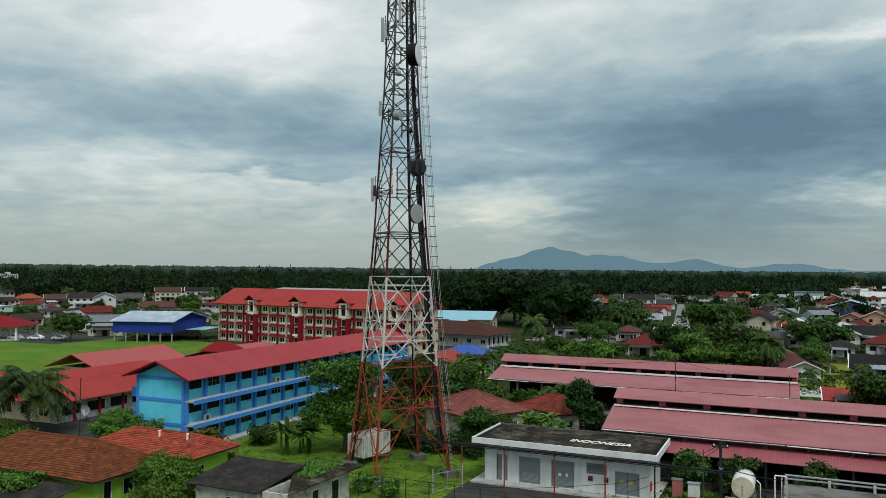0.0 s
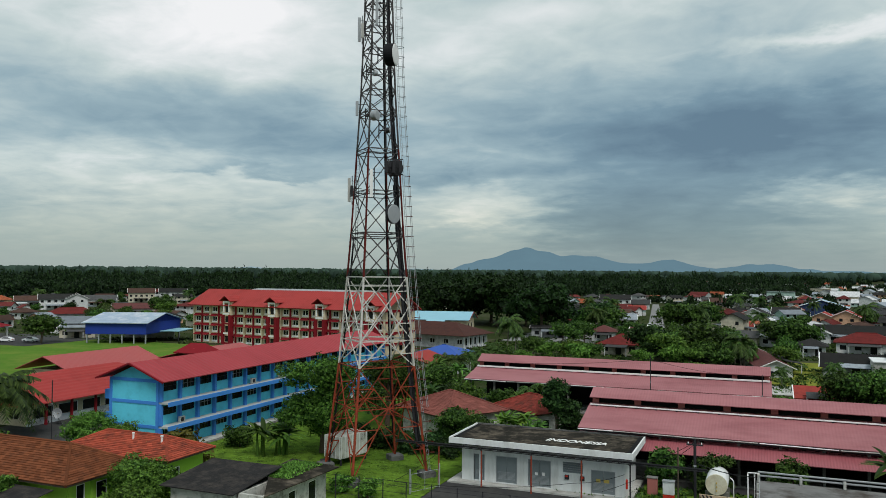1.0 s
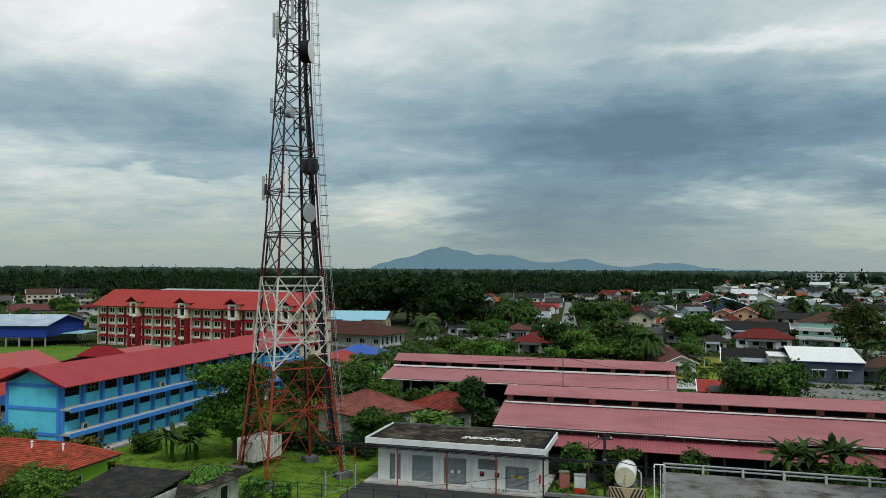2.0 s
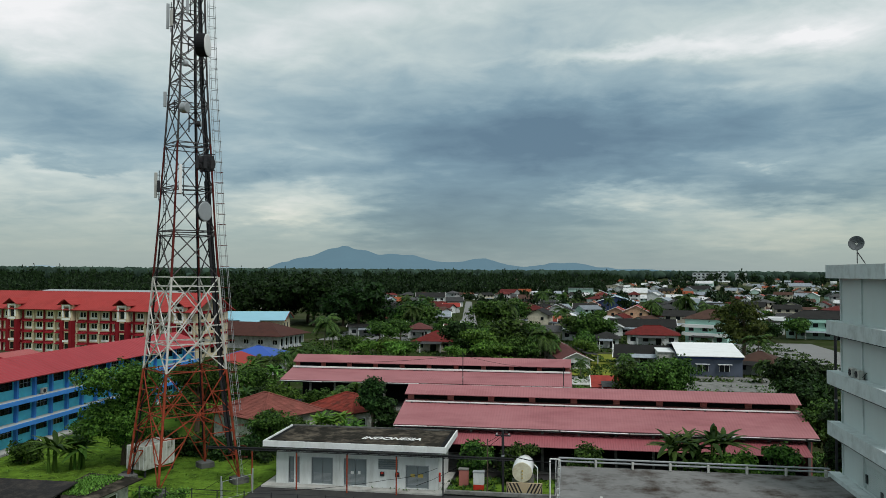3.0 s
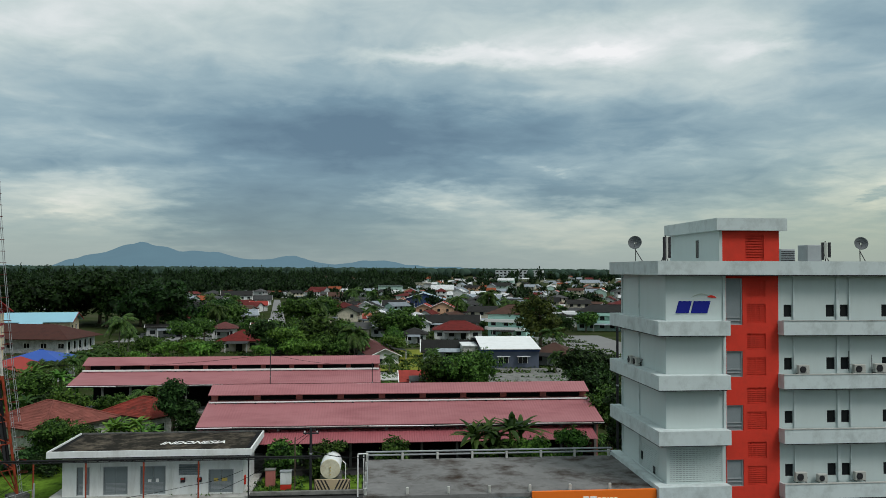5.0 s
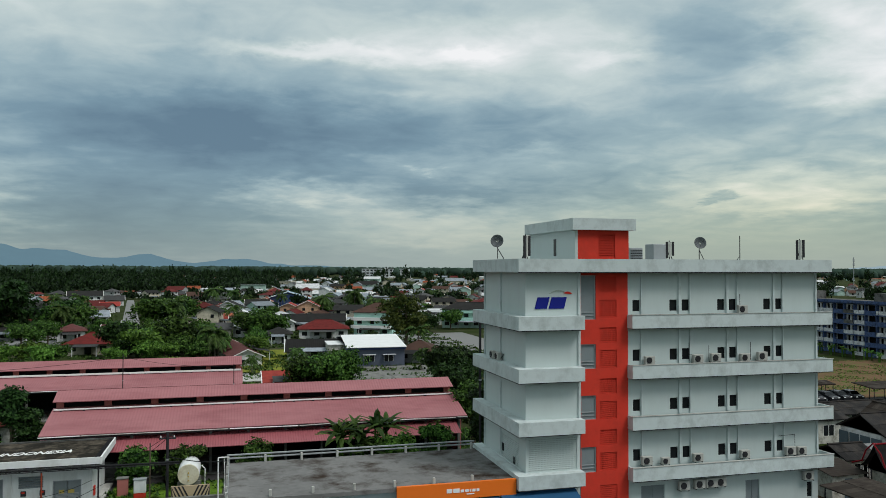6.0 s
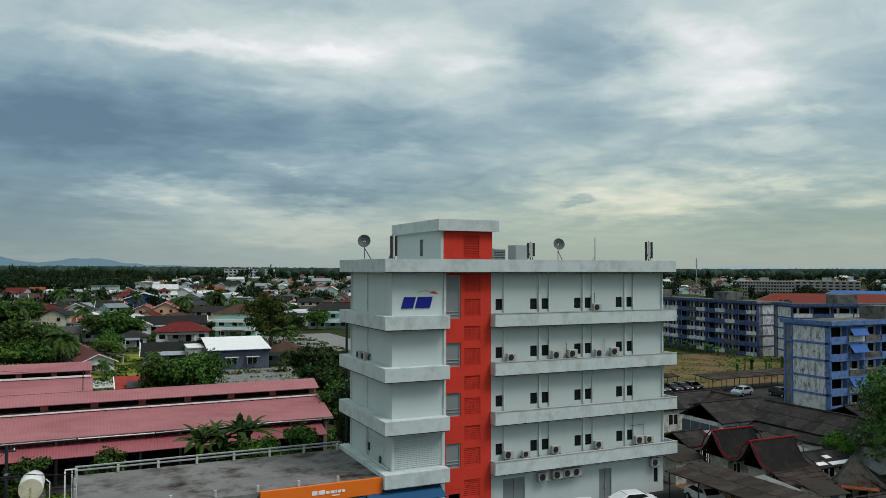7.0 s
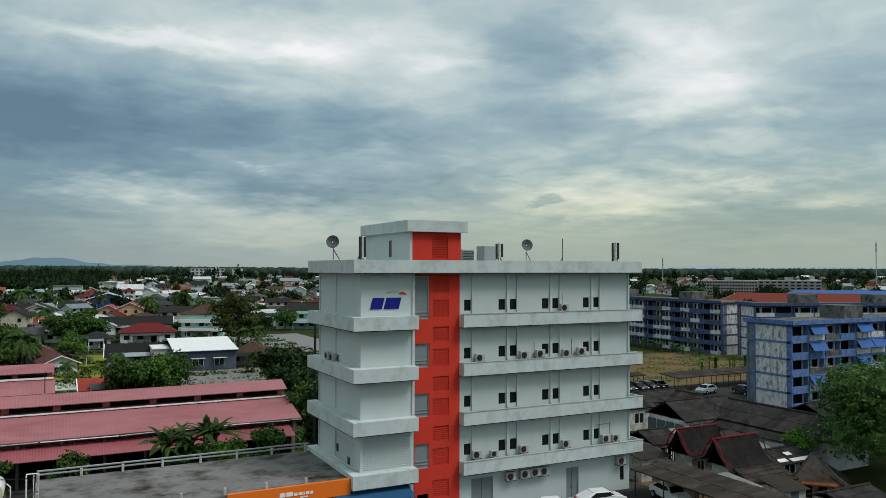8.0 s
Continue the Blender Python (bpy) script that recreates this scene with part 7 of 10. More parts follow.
def slab_far(name, x, y, ang, w, d, h, wall, label, rows=4, cols=14, roof=None):
    t = thing(name, label, "building", pose(x, y, 0, 0, 0, ang))
    fh = h / rows
    holes = [(-w / 2 + w * (i + 0.2) / cols, -w / 2 + w * (i + 0.8) / cols, fh * f + fh * 0.35, fh * f + fh * 0.8) for i in range(cols) for f in range(rows)]
    part("front_wall", holed_wall(-w / 2, w / 2, 0, h, 0, 0.3, holes), wall, t)
    part("glazing", boxes((-w / 2 + 0.2, w / 2 - 0.2, 0.4, 0.5, 0.2, h - 0.2)), DARK_GLASS, t)
    part("side_wall", boxes((-w / 2, -w / 2 + 0.3, 0.3, d, 0, h), (w / 2 - 0.3, w / 2, 0.3, d, 0, h), (-w / 2 + 0.3, w / 2 - 0.3, d - 0.3, d, 0, h)), wall, t)
    part("ledge", boxes(*[(-w / 2 - 0.2, w / 2 + 0.2, -0.5, 0, fh * f - 0.2, fh * f + 0.25) for f in range(1, rows + 1)]), wall, t)
    if roof:
        part("roof", hip_roof(-w / 2 - 1, w / 2 + 1, -1, d + 1, h, h + min(w, d) * 0.25), roof, t)
    else:
        part("roof", boxes((-w / 2 - 0.3, w / 2 + 0.3, -0.3, d + 0.3, h + 0.25, h + 0.6)), CONCRETE_LIGHT, t)
        part("tank_room", boxes((-3, 3, d * 0.3, d * 0.7, h + 0.6, h + 3)), wall, t)
    return t


PALE_WALL = material("weathered_pale_wall", (0.36, 0.35, 0.345), 0.9, 0.25, 2, 0.3, 0.1, dirt=(0.15, 0.14, 0.14), amount=0.35)
slab_far("far_apartments", 457, 416, -48, 40, 12, 11.5, PALE_WALL, "long white five-storey apartments near the horizon", 5, 20)
slab_far("far_apartments", 500, 397, -48, 44, 12, 11.5, PALE_WALL, "white five-storey apartments near the horizon", 5, 10)
slab_far("red_roof_hall", 262, 200, -42, 66, 18, 6.5, CREAM, "long hall with an orange-red hipped roof", 2, 16, roof=material("orange_red_roof", (0.155, 0.034, 0.022), 0.7, 0.2))
slab_far("red_roof_hall", 305, 160, -42, 60, 18, 6.5, CREAM, "long hall with an orange-red hipped roof", 2, 16, roof=material("rust_roof", (0.19, 0.050, 0.030), 0.7, 0.2))
slab_far("blue_roof_factory", 340, 225, -42, 80, 18, 6, FLAT_WHITE, "long factory with a blue metal roof", 2, 16, roof=material("factory_blue_roof", (0.04, 0.12, 0.33), 0.5, 0.15))
slab_far("far_school", 760, 1590, -20, 60, 16, 15, FLAT_WHITE, "white flat-roofed block far beyond the houses", 4, 12)
slab_far("far_school", 640, 1800, -20, 90, 16, 14, FLAT_WHITE, "white flat-roofed block far beyond the houses", 3, 12)
slab_far("far_school", 330, 1750, -20, 110, 20, 20, FLAT_WHITE, "pale flat-roofed block far beyond the houses", 3, 12)
slab_far("far_school", *polar(-29.6, 1150), 50, 24, 16, 14, FLAT_WHITE, "pale flat-roofed block far beyond the houses", 3, 10)


def row_house(x0, x1, y0, y1, eave, ridge, axis, label, wallmat=FLAT_WHITE, doors=0, roof=None):
    t = thing("row_house", label, "house", pose(0, 0, 0))
    walled_box(t, x0 + 0.35, x1 - 0.35, y0 + 0.35, y1 - 0.35, eave - 0.02, wallmat, [(x0 + 1.2 + i * (x1 - x0 - 2) / max(doors, 1), x0 + 1.2 + i * (x1 - x0 - 2) / max(doors, 1) + 1.6, 0.1 if i % 2 else 0.9, 2.2) for i in range(doors)], [])
    part("roof", sheet_roof(x0, x1, y0, y1, eave, ridge, axis), roof or ZINC_DARK, t, "dark weathered zinc roof")
    mid = ((x0, (y0 + y1) / 2, ridge + 0.05), (x1, (y0 + y1) / 2, ridge + 0.05)) if axis == "x" else (((x0 + x1) / 2, y0, ridge + 0.05), ((x0 + x1) / 2, y1, ridge + 0.05))
    part("ridge_cap", bars([mid], 0.12, 5), roof or ZINC_DARK, t)
    for e in (0, 1):
        bm = bmesh.new()
        if axis == "x":
            x = (x0 + 0.37, x1 - 0.37)[e]
            q = ((x, y0 + 0.35, eave - 0.02), (x, y1 - 0.35, eave - 0.02), (x, (y0 + y1) / 2, ridge - 0.2))
        else:
            y = (y0 + 0.37, y1 - 0.37)[e]
            q = ((x0 + 0.35, y, eave - 0.02), (x1 - 0.35, y, eave - 0.02), ((x0 + x1) / 2, y, ridge - 0.2))
        bm.faces.new([bm.verts.new(v) for v in q])
        bmesh.ops.solidify(bm, geom=bm.faces[:], thickness=0.1)
        part("gable", bm, wallmat, t)
    return t


t = row_house(64.8, 74.5, 64.2, 71.0, 3.1, 4.9, "x", "old row house with blue-grey doors and a dark zinc roof", FLAT_WHITE, 0)
SLATE_DOOR = material("slate_blue_door", (0.085, 0.115, 0.14), 0.7, 0.25, 3, 0.5, 0.1)
for i in range(4):
    part("door", boxes((65.6 + 2.1 * i, 67.4 + 2.1 * i, 64.47, 64.54, 0.1, 2.7)), SLATE_DOOR, t, "slate blue folding door")
    part("door", boxes((65.07, 65.14, 65.0 + 1.5 * i, 66.3 + 1.5 * i, 0.1, 2.6)), SLATE_DOOR, t, "slate blue folding door")
t = row_house(70.0, 77.0, 50.0, 66.0, 3.1, 4.9, "y", "old row house with white walls and a dark zinc roof", FLAT_WHITE, 0)
bm = bmesh.new()
slope_sheet(bm, (68.6, 65.0, 2.45), (68.6, 51.0, 2.45), (70.2, 51.0, 3.0), (70.2, 65.0, 3.0), 0.08)
part("lean_to_roof", bm, ZINC_DARK, t)
for i in range(5):
    part("window", boxes((70.5, 70.57, 52.0 + 2.8 * i, 53.3 + 2.8 * i, 0.9, 2.1)), DARK_GLASS, t)
    part("lean_to_post", boxes((68.7, 68.85, 51.2 + 3.3 * i, 51.35 + 3.3 * i, 0, 2.45)), FLAT_WHITE, t)
part("lean_to_wall", boxes((69.2, 69.35, 51.2, 58.0, 0, 2.0)), SIGN_WHITE, t, "white low wall under the lean-to")
row_house(78.5, 92, 55.2, 63.6, 3.1, 4.9, "x", "old row house with white walls and a dark zinc roof", FLAT_WHITE, 5)
row_house(60, 70, 74.5, 81, 2.8, 4.2, "x", "low shop house with a dark zinc roof", WALL_OLD, 3)
row_house(70.5, 83, 79.5, 86, 2.2, 3.2, "x", "low shop house with a dark weathered roof", WALL_OLD, 3)
row_house(75.2, 79.0, 73.6, 78.5, 2.5, 3.9, "y", "low shop house with a pale gable", FLAT_WHITE, 1, SHELTER_ROOF)


def shelter(x0, x1, y0, y1, z, label, n=6):
    t = thing("parking_shelter", label, "shelter", pose(0, 0, 0), "parking shelters")
    bm = bmesh.new()
    slope_sheet(bm, (x0, y0, z), (x1, y0, z), (x1, y1, z + 0.35), (x0, y1, z + 0.35), 0.08)
    tiled_slope(bm, (x0, y0, z + 0.03), (x1, y0, z + 0.03), (x1, y1, z + 0.38), (x0, y1, z + 0.38), 2.4, 0.9, 0.04)
    part("roof", bm, SHELTER_ROOF, t)
    for i in range(n):
        x = x0 + 0.3 + (x1 - x0 - 0.6) * i / (n - 1)
        for y in (y0 + 0.3, y1 - 0.3):
            part("post", bars([((x, y, 0), (x, y, z))], 0.06, 6), STEEL_DARK, t)
    return t


shelter(93, 114, 94.5, 99.0, 2.4, "long low open parking shelter with a brown roof", 8)
shelter(76, 92, 101.0, 103.2, 2.2, "narrow parking shelter with a dark roof", 8)
row_house(55.0, 59.0, 58.8, 63.5, 2.6, 3.6, "x", "small old shack with a rusty dark roof", WALL_OLD, 2)
row_house(52.0, 58.0, 66.0, 71.0, 2.5, 3.4, "x", "small old shack with a rusty dark roof", WALL_OLD, 2, SHELTER_ROOF)
row_house(53.0, 60.0, 76.0, 82.0, 2.8, 4.0, "y", "low shop house with a pale gable and a dark roof", FLAT_WHITE, 2)
row_house(55.5, 61, 38.0, 41.5, 2.1, 2.7, "x", "low rusty shack before the ruined gable", WALL_OLD, 2, ZINC_DARK)
sheet("back_lane", 50.5, 62, 30, 90, 0.06, EARTH, "trodden brown earth between the old houses", "lane")


def temple_house(x0, x1, y0, y1, eave, ridge, label, skirt=0.0):
    """A steep dark roof in two tiers, with red upswept barge boards."""
    t = thing("shrine_house", label, "house", pose(0, 0, 0))
    ym = (y0 + y1) / 2
    walled_box(t, x0 + 0.9, x1 - 0.5, y0 + 1.0, y1 - 1.0, eave, WALL_OLD, [(x0 + 1.6, x0 + 2.6, 0.2, 2.1), (x0 + 3.6, x0 + 4.6, 0.9, 2.0)], [])
    bm = bmesh.new()
    n = 6
    for s in (-1, 1):
        prev = None
        for k in range(n + 1):
            u = k / n
            y = ym + s * (y1 - ym) * u
            z = ridge - (ridge - eave) * (1.9 * u - 0.9 * u * u)
            ring = [bm.verts.new((x, y, z)) for x in (x0, x1)]
            if prev:
                bm.faces.new((prev[0], prev[1], ring[1], ring[0]))
            prev = ring
    bmesh.ops.solidify(bm, geom=bm.faces[:], thickness=0.12)
    part("roof", bm, ZINC_DARK, t, "steep dark curved roof")
    for x in (x0 - 0.06, x1 + 0.06):
        pts = [(x, ym + s, z) for s, z in ((-(y1 - ym) - 0.3, eave + 0.25), (-(y1 - ym) * 0.6, eave + (ridge - eave) * 0.3), (-0.8, ridge - 0.6), (0, ridge + 0.15), (0.8, ridge - 0.6), ((y1 - ym) * 0.6, eave + (ridge - eave) * 0.3), ((y1 - ym) + 0.3, eave + 0.25))]
        part("barge_board", tube(pts, 0.075 if x < x0 else 0.05, 5), MAROON if x < x0 else ZINC_DARK, t, "red upswept barge board" if x < x0 else "")
    part("ridge_cap", bars([((x0, ym, ridge + 0.08), (x1, ym, ridge + 0.08))], 0.08, 6), MAROON, t)
    bm = bmesh.new()
    bm.faces.new([bm.verts.new(q) for q in ((x0 + 0.4, y0 + 0.9, eave), (x0 + 0.4, y1 - 0.9, eave), (x0 + 0.4, ym, ridge - 0.4))])
    bmesh.ops.solidify(bm, geom=bm.faces[:], thickness=0.1)
    part("gable", bm, FLAT_BLUE, t)
    if skirt:
        bm = bmesh.new()
        tiled_slope(bm, (x0 + 0.5, y0 - skirt, eave - 0.42 * skirt), (x1 + 0.4, y0 - skirt, eave - 0.42 * skirt), (x1 + 0.4, y0 + 0.3, eave + 0.05), (x0 + 0.5, y0 + 0.3, eave + 0.05), 0.6, 0.7, 0.05)
        slope_sheet(bm, (x0 + 0.5, y0 - skirt, eave - 0.42 * skirt - 0.05), (x1 + 0.4, y0 - skirt, eave - 0.42 * skirt - 0.05), (x1 + 0.4, y0 + 0.3, eave), (x0 + 0.5, y0 + 0.3, eave), 0.05)
        part("lower_roof", bm, SHELTER_ROOF, t, "brown weathered lower roof")
        for x in (x0 + 0.8, (x0 + x1) / 2, x1):
            part("post", boxes((x - 0.07, x + 0.07, y0 - skirt + 0.2, y0 - skirt + 0.34, 0, eave - 0.42 * skirt)), BARK, t)
    return t


temple_house(54.2, 59.6, 52.7, 56.9, 2.7, 5.0, "old shrine-like house with a steep dark roof and red edges")
temple_house(54.2, 59.8, 48.2, 52.2, 2.7, 4.95, "old shrine-like house with a steep dark roof and red edges", 2.3)
t = row_house(60.4, 66.5, 48.2, 53.5, 2.3, 3.1, "x", "low brown annex roof with pale sheets", WALL_OLD, 2, ZINC_DARK)
for a, b, y in ((61.0, 62.2, 48.5), (62.6, 65.4, 48.35), (63.0, 63.8, 49.4)):
    z = 2.42 + (y - 48.2) * 0.30
    bm = bmesh.new()
    slope_sheet(bm, (a, y, z), (b, y, z), (b, y + 0.5, z + 0.15), (a, y + 0.5, z + 0.15), 0.04)
    part("roof_patch", bm, SIGN_WHITE, t, "pale loose sheet")
t = thing("tarpaulin_shelter", "small shelter hung with a blue tarpaulin", "shelter", pose(53.2, 50.6, 0))
bm = bmesh.new()
slope_sheet(bm, (-1.0, -1.2, 2.0), (0.2, -1.2, 2.1), (0.2, 1.2, 2.1), (-1.0, 1.2, 2.0), 0.03)
part("tarpaulin", bm, ROYAL_BLUE, t, "bright blue tarpaulin")
part("curtain", boxes((-1.0, -0.96, -1.2, 0.6, 0.4, 1.98)), ROYAL_BLUE, t)
for y in (-1.1, 1.1):
    part("post", boxes((-0.98, -0.9, y, y + 0.08, 0, 2.0)), STEEL_DARK, t)
for i, (x, y, w, d, h) in enumerate(((52.6, 57.5, 3.4, 3.0, 2.3), (52.4, 46.2, 2.6, 3.0, 2.1), (56.5, 44.5, 2.4, 2.4, 1.9), (63.6, 54.6, 3.6, 2.4, 2.4), (66.4, 58.2, 2.6, 3.6, 2.2), (60.6, 61.5, 3.2, 3.0, 2.4))):
    t = thing("lean_to_shack", ("rusty lean-to shack of old sheets", "pale zinc lean-to shack")[i % 2], "shack", pose(x, y, 0, 0, 0, (0, 8, -6)[i % 3]), "lean-to shacks")
    bm = bmesh.new()
    slope_sheet(bm, (-w / 2 - 0.3, -d / 2 - 0.3, h), (w / 2 + 0.3, -d / 2 - 0.3, h), (w / 2 + 0.3, d / 2 + 0.3, h + 0.5), (-w / 2 - 0.3, d / 2 + 0.3, h + 0.5), 0.05)
    part("roof", bm, (SHELTER_ROOF, ROOFS_ZINC)[i % 2], t)
    part("wall", boxes((-w / 2, w / 2, -d / 2, -d / 2 + 0.1, 0, h), (-w / 2, -w / 2 + 0.1, -d / 2 + 0.1, d / 2, 0, h), (w / 2 - 0.1, w / 2, -d / 2 + 0.1, d / 2, 0, h), (-w / 2 + 0.1, w / 2 - 0.1, d / 2 - 0.1, d / 2, 0, h)), WALL_OLD, t)
    part("door", boxes((-0.4, 0.4, -d / 2 - 0.05, -d / 2, 0.05, 1.9)), (SLATE_DOOR, SIGN_WHITE)[i % 2], t)


def ruin():
    t = thing("ruined_gable", "mossy ruined house with a steep stained gable", "house", pose(61.0, 45.2, 0, 0, 0, -48))
    bm = bmesh.new()
    bm.faces.new([bm.verts.new(q) for q in ((-1.9, 0, 0), (3.9, 0, 0), (3.9, 0, 0.7), (2.2, 0, 1.9), (0.35, 0, 3.9), (0.0, 0, 4.0), (-1.2, 0, 2.2), (-1.9, 0, 1.7))])
    bmesh.ops.solidify(bm, geom=bm.faces[:], thickness=0.25)
    part("gable_wall", bm, material("rust_stained_plaster", (0.33, 0.32, 0.29), 0.9, 0.4, 3, 0.6, 0.2, dirt=(0.24, 0.075, 0.025), amount=0.5), t, "rust-stained grey gable wall")
    part("coping", bars([((-1.95, -0.1, 1.75), (-1.2, -0.1, 2.3)), ((-1.2, -0.1, 2.3), (0.0, -0.1, 4.1)), ((0.3, -0.1, 4.0), (2.2, -0.1, 2.0)), ((2.2, -0.1, 2.0), (4.0, -0.1, 0.75))], 0.11), FLAT_CONCRETE, t, "blackened coping")
    part("porch_roof", boxes((-0.9, 2.0, -1.2, -0.26, 1.5, 1.6)), material("rusty_porch_sheet", (0.21, 0.065, 0.024), 0.9, 0.4, 3, 0.6, 0.2, dirt=(0.08, 0.035, 0.02), amount=0.45), t, "rusty porch roof")
    bm = bmesh.new()
    slope_sheet(bm, (3.6, 0.0, 0.8), (3.6, 6, 0.8), (0.6, 6, 2.7), (0.6, 0.0, 2.7), 0.12)
    part("roof", bm, ZINC_DARK, t)
    part("side_wall", boxes((-1.9, -1.7, 0.0, 5.8, 0, 1.5), (3.0, 3.2, 0.0, 5.8, 0, 0.9)), WALL_OLD, t)
    # near-black slabs paint in the dark of the openings
    for x in (-0.7, 0.5, 1.6):
        part("opening", boxes((x, x + 0.7, -0.29, -0.25, 0.2, 1.4)), DARK_VOID, t)


ruin()
SHEET_RANDOM = material("loose_weathered_sheet", (0.056, 0.047, 0.040), 0.9, 0.45, 3, 0.3, 0.3, dirt=(0.026, 0.020, 0.017), amount=0.45, random_value=0.35, spec=0.06)
t = thing("carport", "long carport with a brown weathered sheet roof on posts", "carport", pose(0, 0, 0))
bm = bmesh.new()
slope_sheet(bm, (47.2, 34, 2.4), (47.2, 53.3, 2.4), (51.8, 53.3, 2.75), (51.8, 34, 2.75), 0.05)
deck = part("roof", bm, SHELTER_ROOF, t, "brown weathered sheet roof")
for k in range(2):
    for i in range(21):
        bm = bmesh.new()
        y, x, z = 34.02 + 0.917 * i, 47.15 + 2.25 * k, 2.416 + 0.171 * k
        slope_sheet(bm, (x, y, z + 0.055), (x, y + 0.93, z + 0.055), (x + 2.4, y + 0.93, z + 0.195 + 0.02 * (i % 2)), (x + 2.4, y, z + 0.195 + 0.02 * (i % 2)), 0.03)
        part("roof_sheet", bm, SHEET_RANDOM, deck)
for y in (34.5, 38.3, 42, 45.7, 49.4, 53.0):
    for x in (47.5, 51.5):
        part("post", bars([((x, y, 0), (x, y, 2.4))], 0.06, 6), STEEL_DARK, t)


def car(m, paint, label):
    t = thing("car", label, "car", m, "parked cars")
    bm = bmesh.new()
    prof = [(-2.1, 0.35), (-2.15, 0.75), (-1.95, 0.95), (-1.2, 1.02), (-0.6, 1.48), (0.9, 1.52), (1.75, 1.08), (2.1, 0.98), (2.15, 0.4)]
    L_ = [bm.verts.new((x, -0.82 if z < 1.2 else -0.66, z)) for x, z in prof]
    R_ = [bm.verts.new((x, 0.82 if z < 1.2 else 0.66, z)) for x, z in prof]
    bm.faces.new(L_)
    bm.faces.new(R_[::-1])
    for i in range(len(prof)):
        j = (i + 1) % len(prof)
        bm.faces.new((L_[i], R_[i], R_[j], L_[j]))
    bmesh.ops.bevel(bm, geom=bm.edges[:], offset=0.06, segments=2, affect="EDGES")
    b = part("body", bm, paint, t, smooth=False)
    bm = bmesh.new()
    for s in (-1, 1):
        bm.faces.new([bm.verts.new((x, s * y, z)) for x, y, z in ((-1.1, 0.80, 1.05), (1.5, 0.80, 1.08), (0.85, 0.70, 1.45), (-0.55, 0.70, 1.42))])
    for x0, x1 in ((-1.18, -0.68), (1.68, 1.0)):
        bm.faces.new([bm.verts.new(q) for q in ((x0, -0.68, 1.08), (x0, 0.68, 1.08), (x1, 0.62, 1.47), (x1, -0.62, 1.47))])
    bmesh.ops.solidify(bm, geom=bm.faces[:], thickness=-0.03)
    part("window", bm, DARK_GLASS, t)
    for x in (-1.35, 1.35):
        for y in (-0.84, 0.84):
            bm = lathe([(0.32, -0.1), (0.34, -0.05), (0.34, 0.05), (0.32, 0.1)], 14)
            bm.transform(Matrix.Translation((x, y, 0.34)) @ Matrix.Rotation(radians(90), 4, "X"))
            w = part("wheel", bm, RUBBER, t)
            bm = lathe([(0.2, -0.11), (0.18, 0.11)], 10)
            bm.transform(Matrix.Translation((x, y, 0.34)) @ Matrix.Rotation(radians(90), 4, "X"))
            part("rim", bm, STEEL, w)
    for y in (-0.58, 0.58):
        part("headlight", soft_box(-2.17, -2.05, y - 0.18, y + 0.18, 0.72, 0.86, 0.03), SIGN_WHITE, t)
        part("tail_light", soft_box(2.08, 2.16, y - 0.15, y + 0.15, 0.8, 0.95, 0.03), RED_PAINT, t)
    return t


first_car = car(pose(49.2, 50.4, 0.04, 0, 0, 80), CAR_WHITE, "white hatchback parked under the carport")
car(pose(42.6, 51.8, 0.04, 0, 0, 172), CAR_WHITE, "white hatchback parked by the exchange")
car(pose(37.6, 51.6, 0.04, 0, 0, 172), CAR_WHITE, "white car parked by the exchange")
car(pose(96.6, 91.8, 0.05, 0, 0, 15), CAR_PALE, "pale silver-blue car in the parking lot")
dark = car(pose(101.5, 88.4, 0.05, 0, 0, 80), CAR_DARK, "dark car in the parking lot")
for i in range(7):
    copy_thing(dark, pose(79 + i * 2.3, 99.0 + 0.2 * (i % 2), 0.05, 0, 0, 88 + 3 * (i % 3)))
for x, y, a in ((-205, 152, 20), (-199, 154, 25), (-193, 157, 15), (9.5, 216, 10), (-40, 300, 95), (-48.5, 400, 95), (-38, 262, 95)):
    copy_thing(first_car, pose(x, y, 0.0 if x == 9.5 else 0.10 if x < -100 else 0.07, 0, 0, a))["label"] = "white car parked among the houses"


def radio_mast(b, d, h, label):
    x, y = polar(b, d)
    t = thing("radio_mast", label, "mast", pose(x, y, 0), "far masts")
    part("pole", bars([((0, 0, 0), (0, 0, h))], 0.4, 5), STEEL, t)
    part("aerials", bars([((a * 0.8, 0, h - 5 - 4 * k), (a * 0.8, 0, h - 2 - 4 * k)) for k in (0, 1) for a in (-1, 1)] + [((-0.8, 0, h - 4 - 4 * k), (0.8, 0, h - 4 - 4 * k)) for k in (0, 1)], 0.25, 4), STEEL, t)


radio_mast(67.6, 900, 33, "thin grey radio mast on the horizon")
radio_mast(81.1, 800, 46, "tall grey radio mast on the horizon")

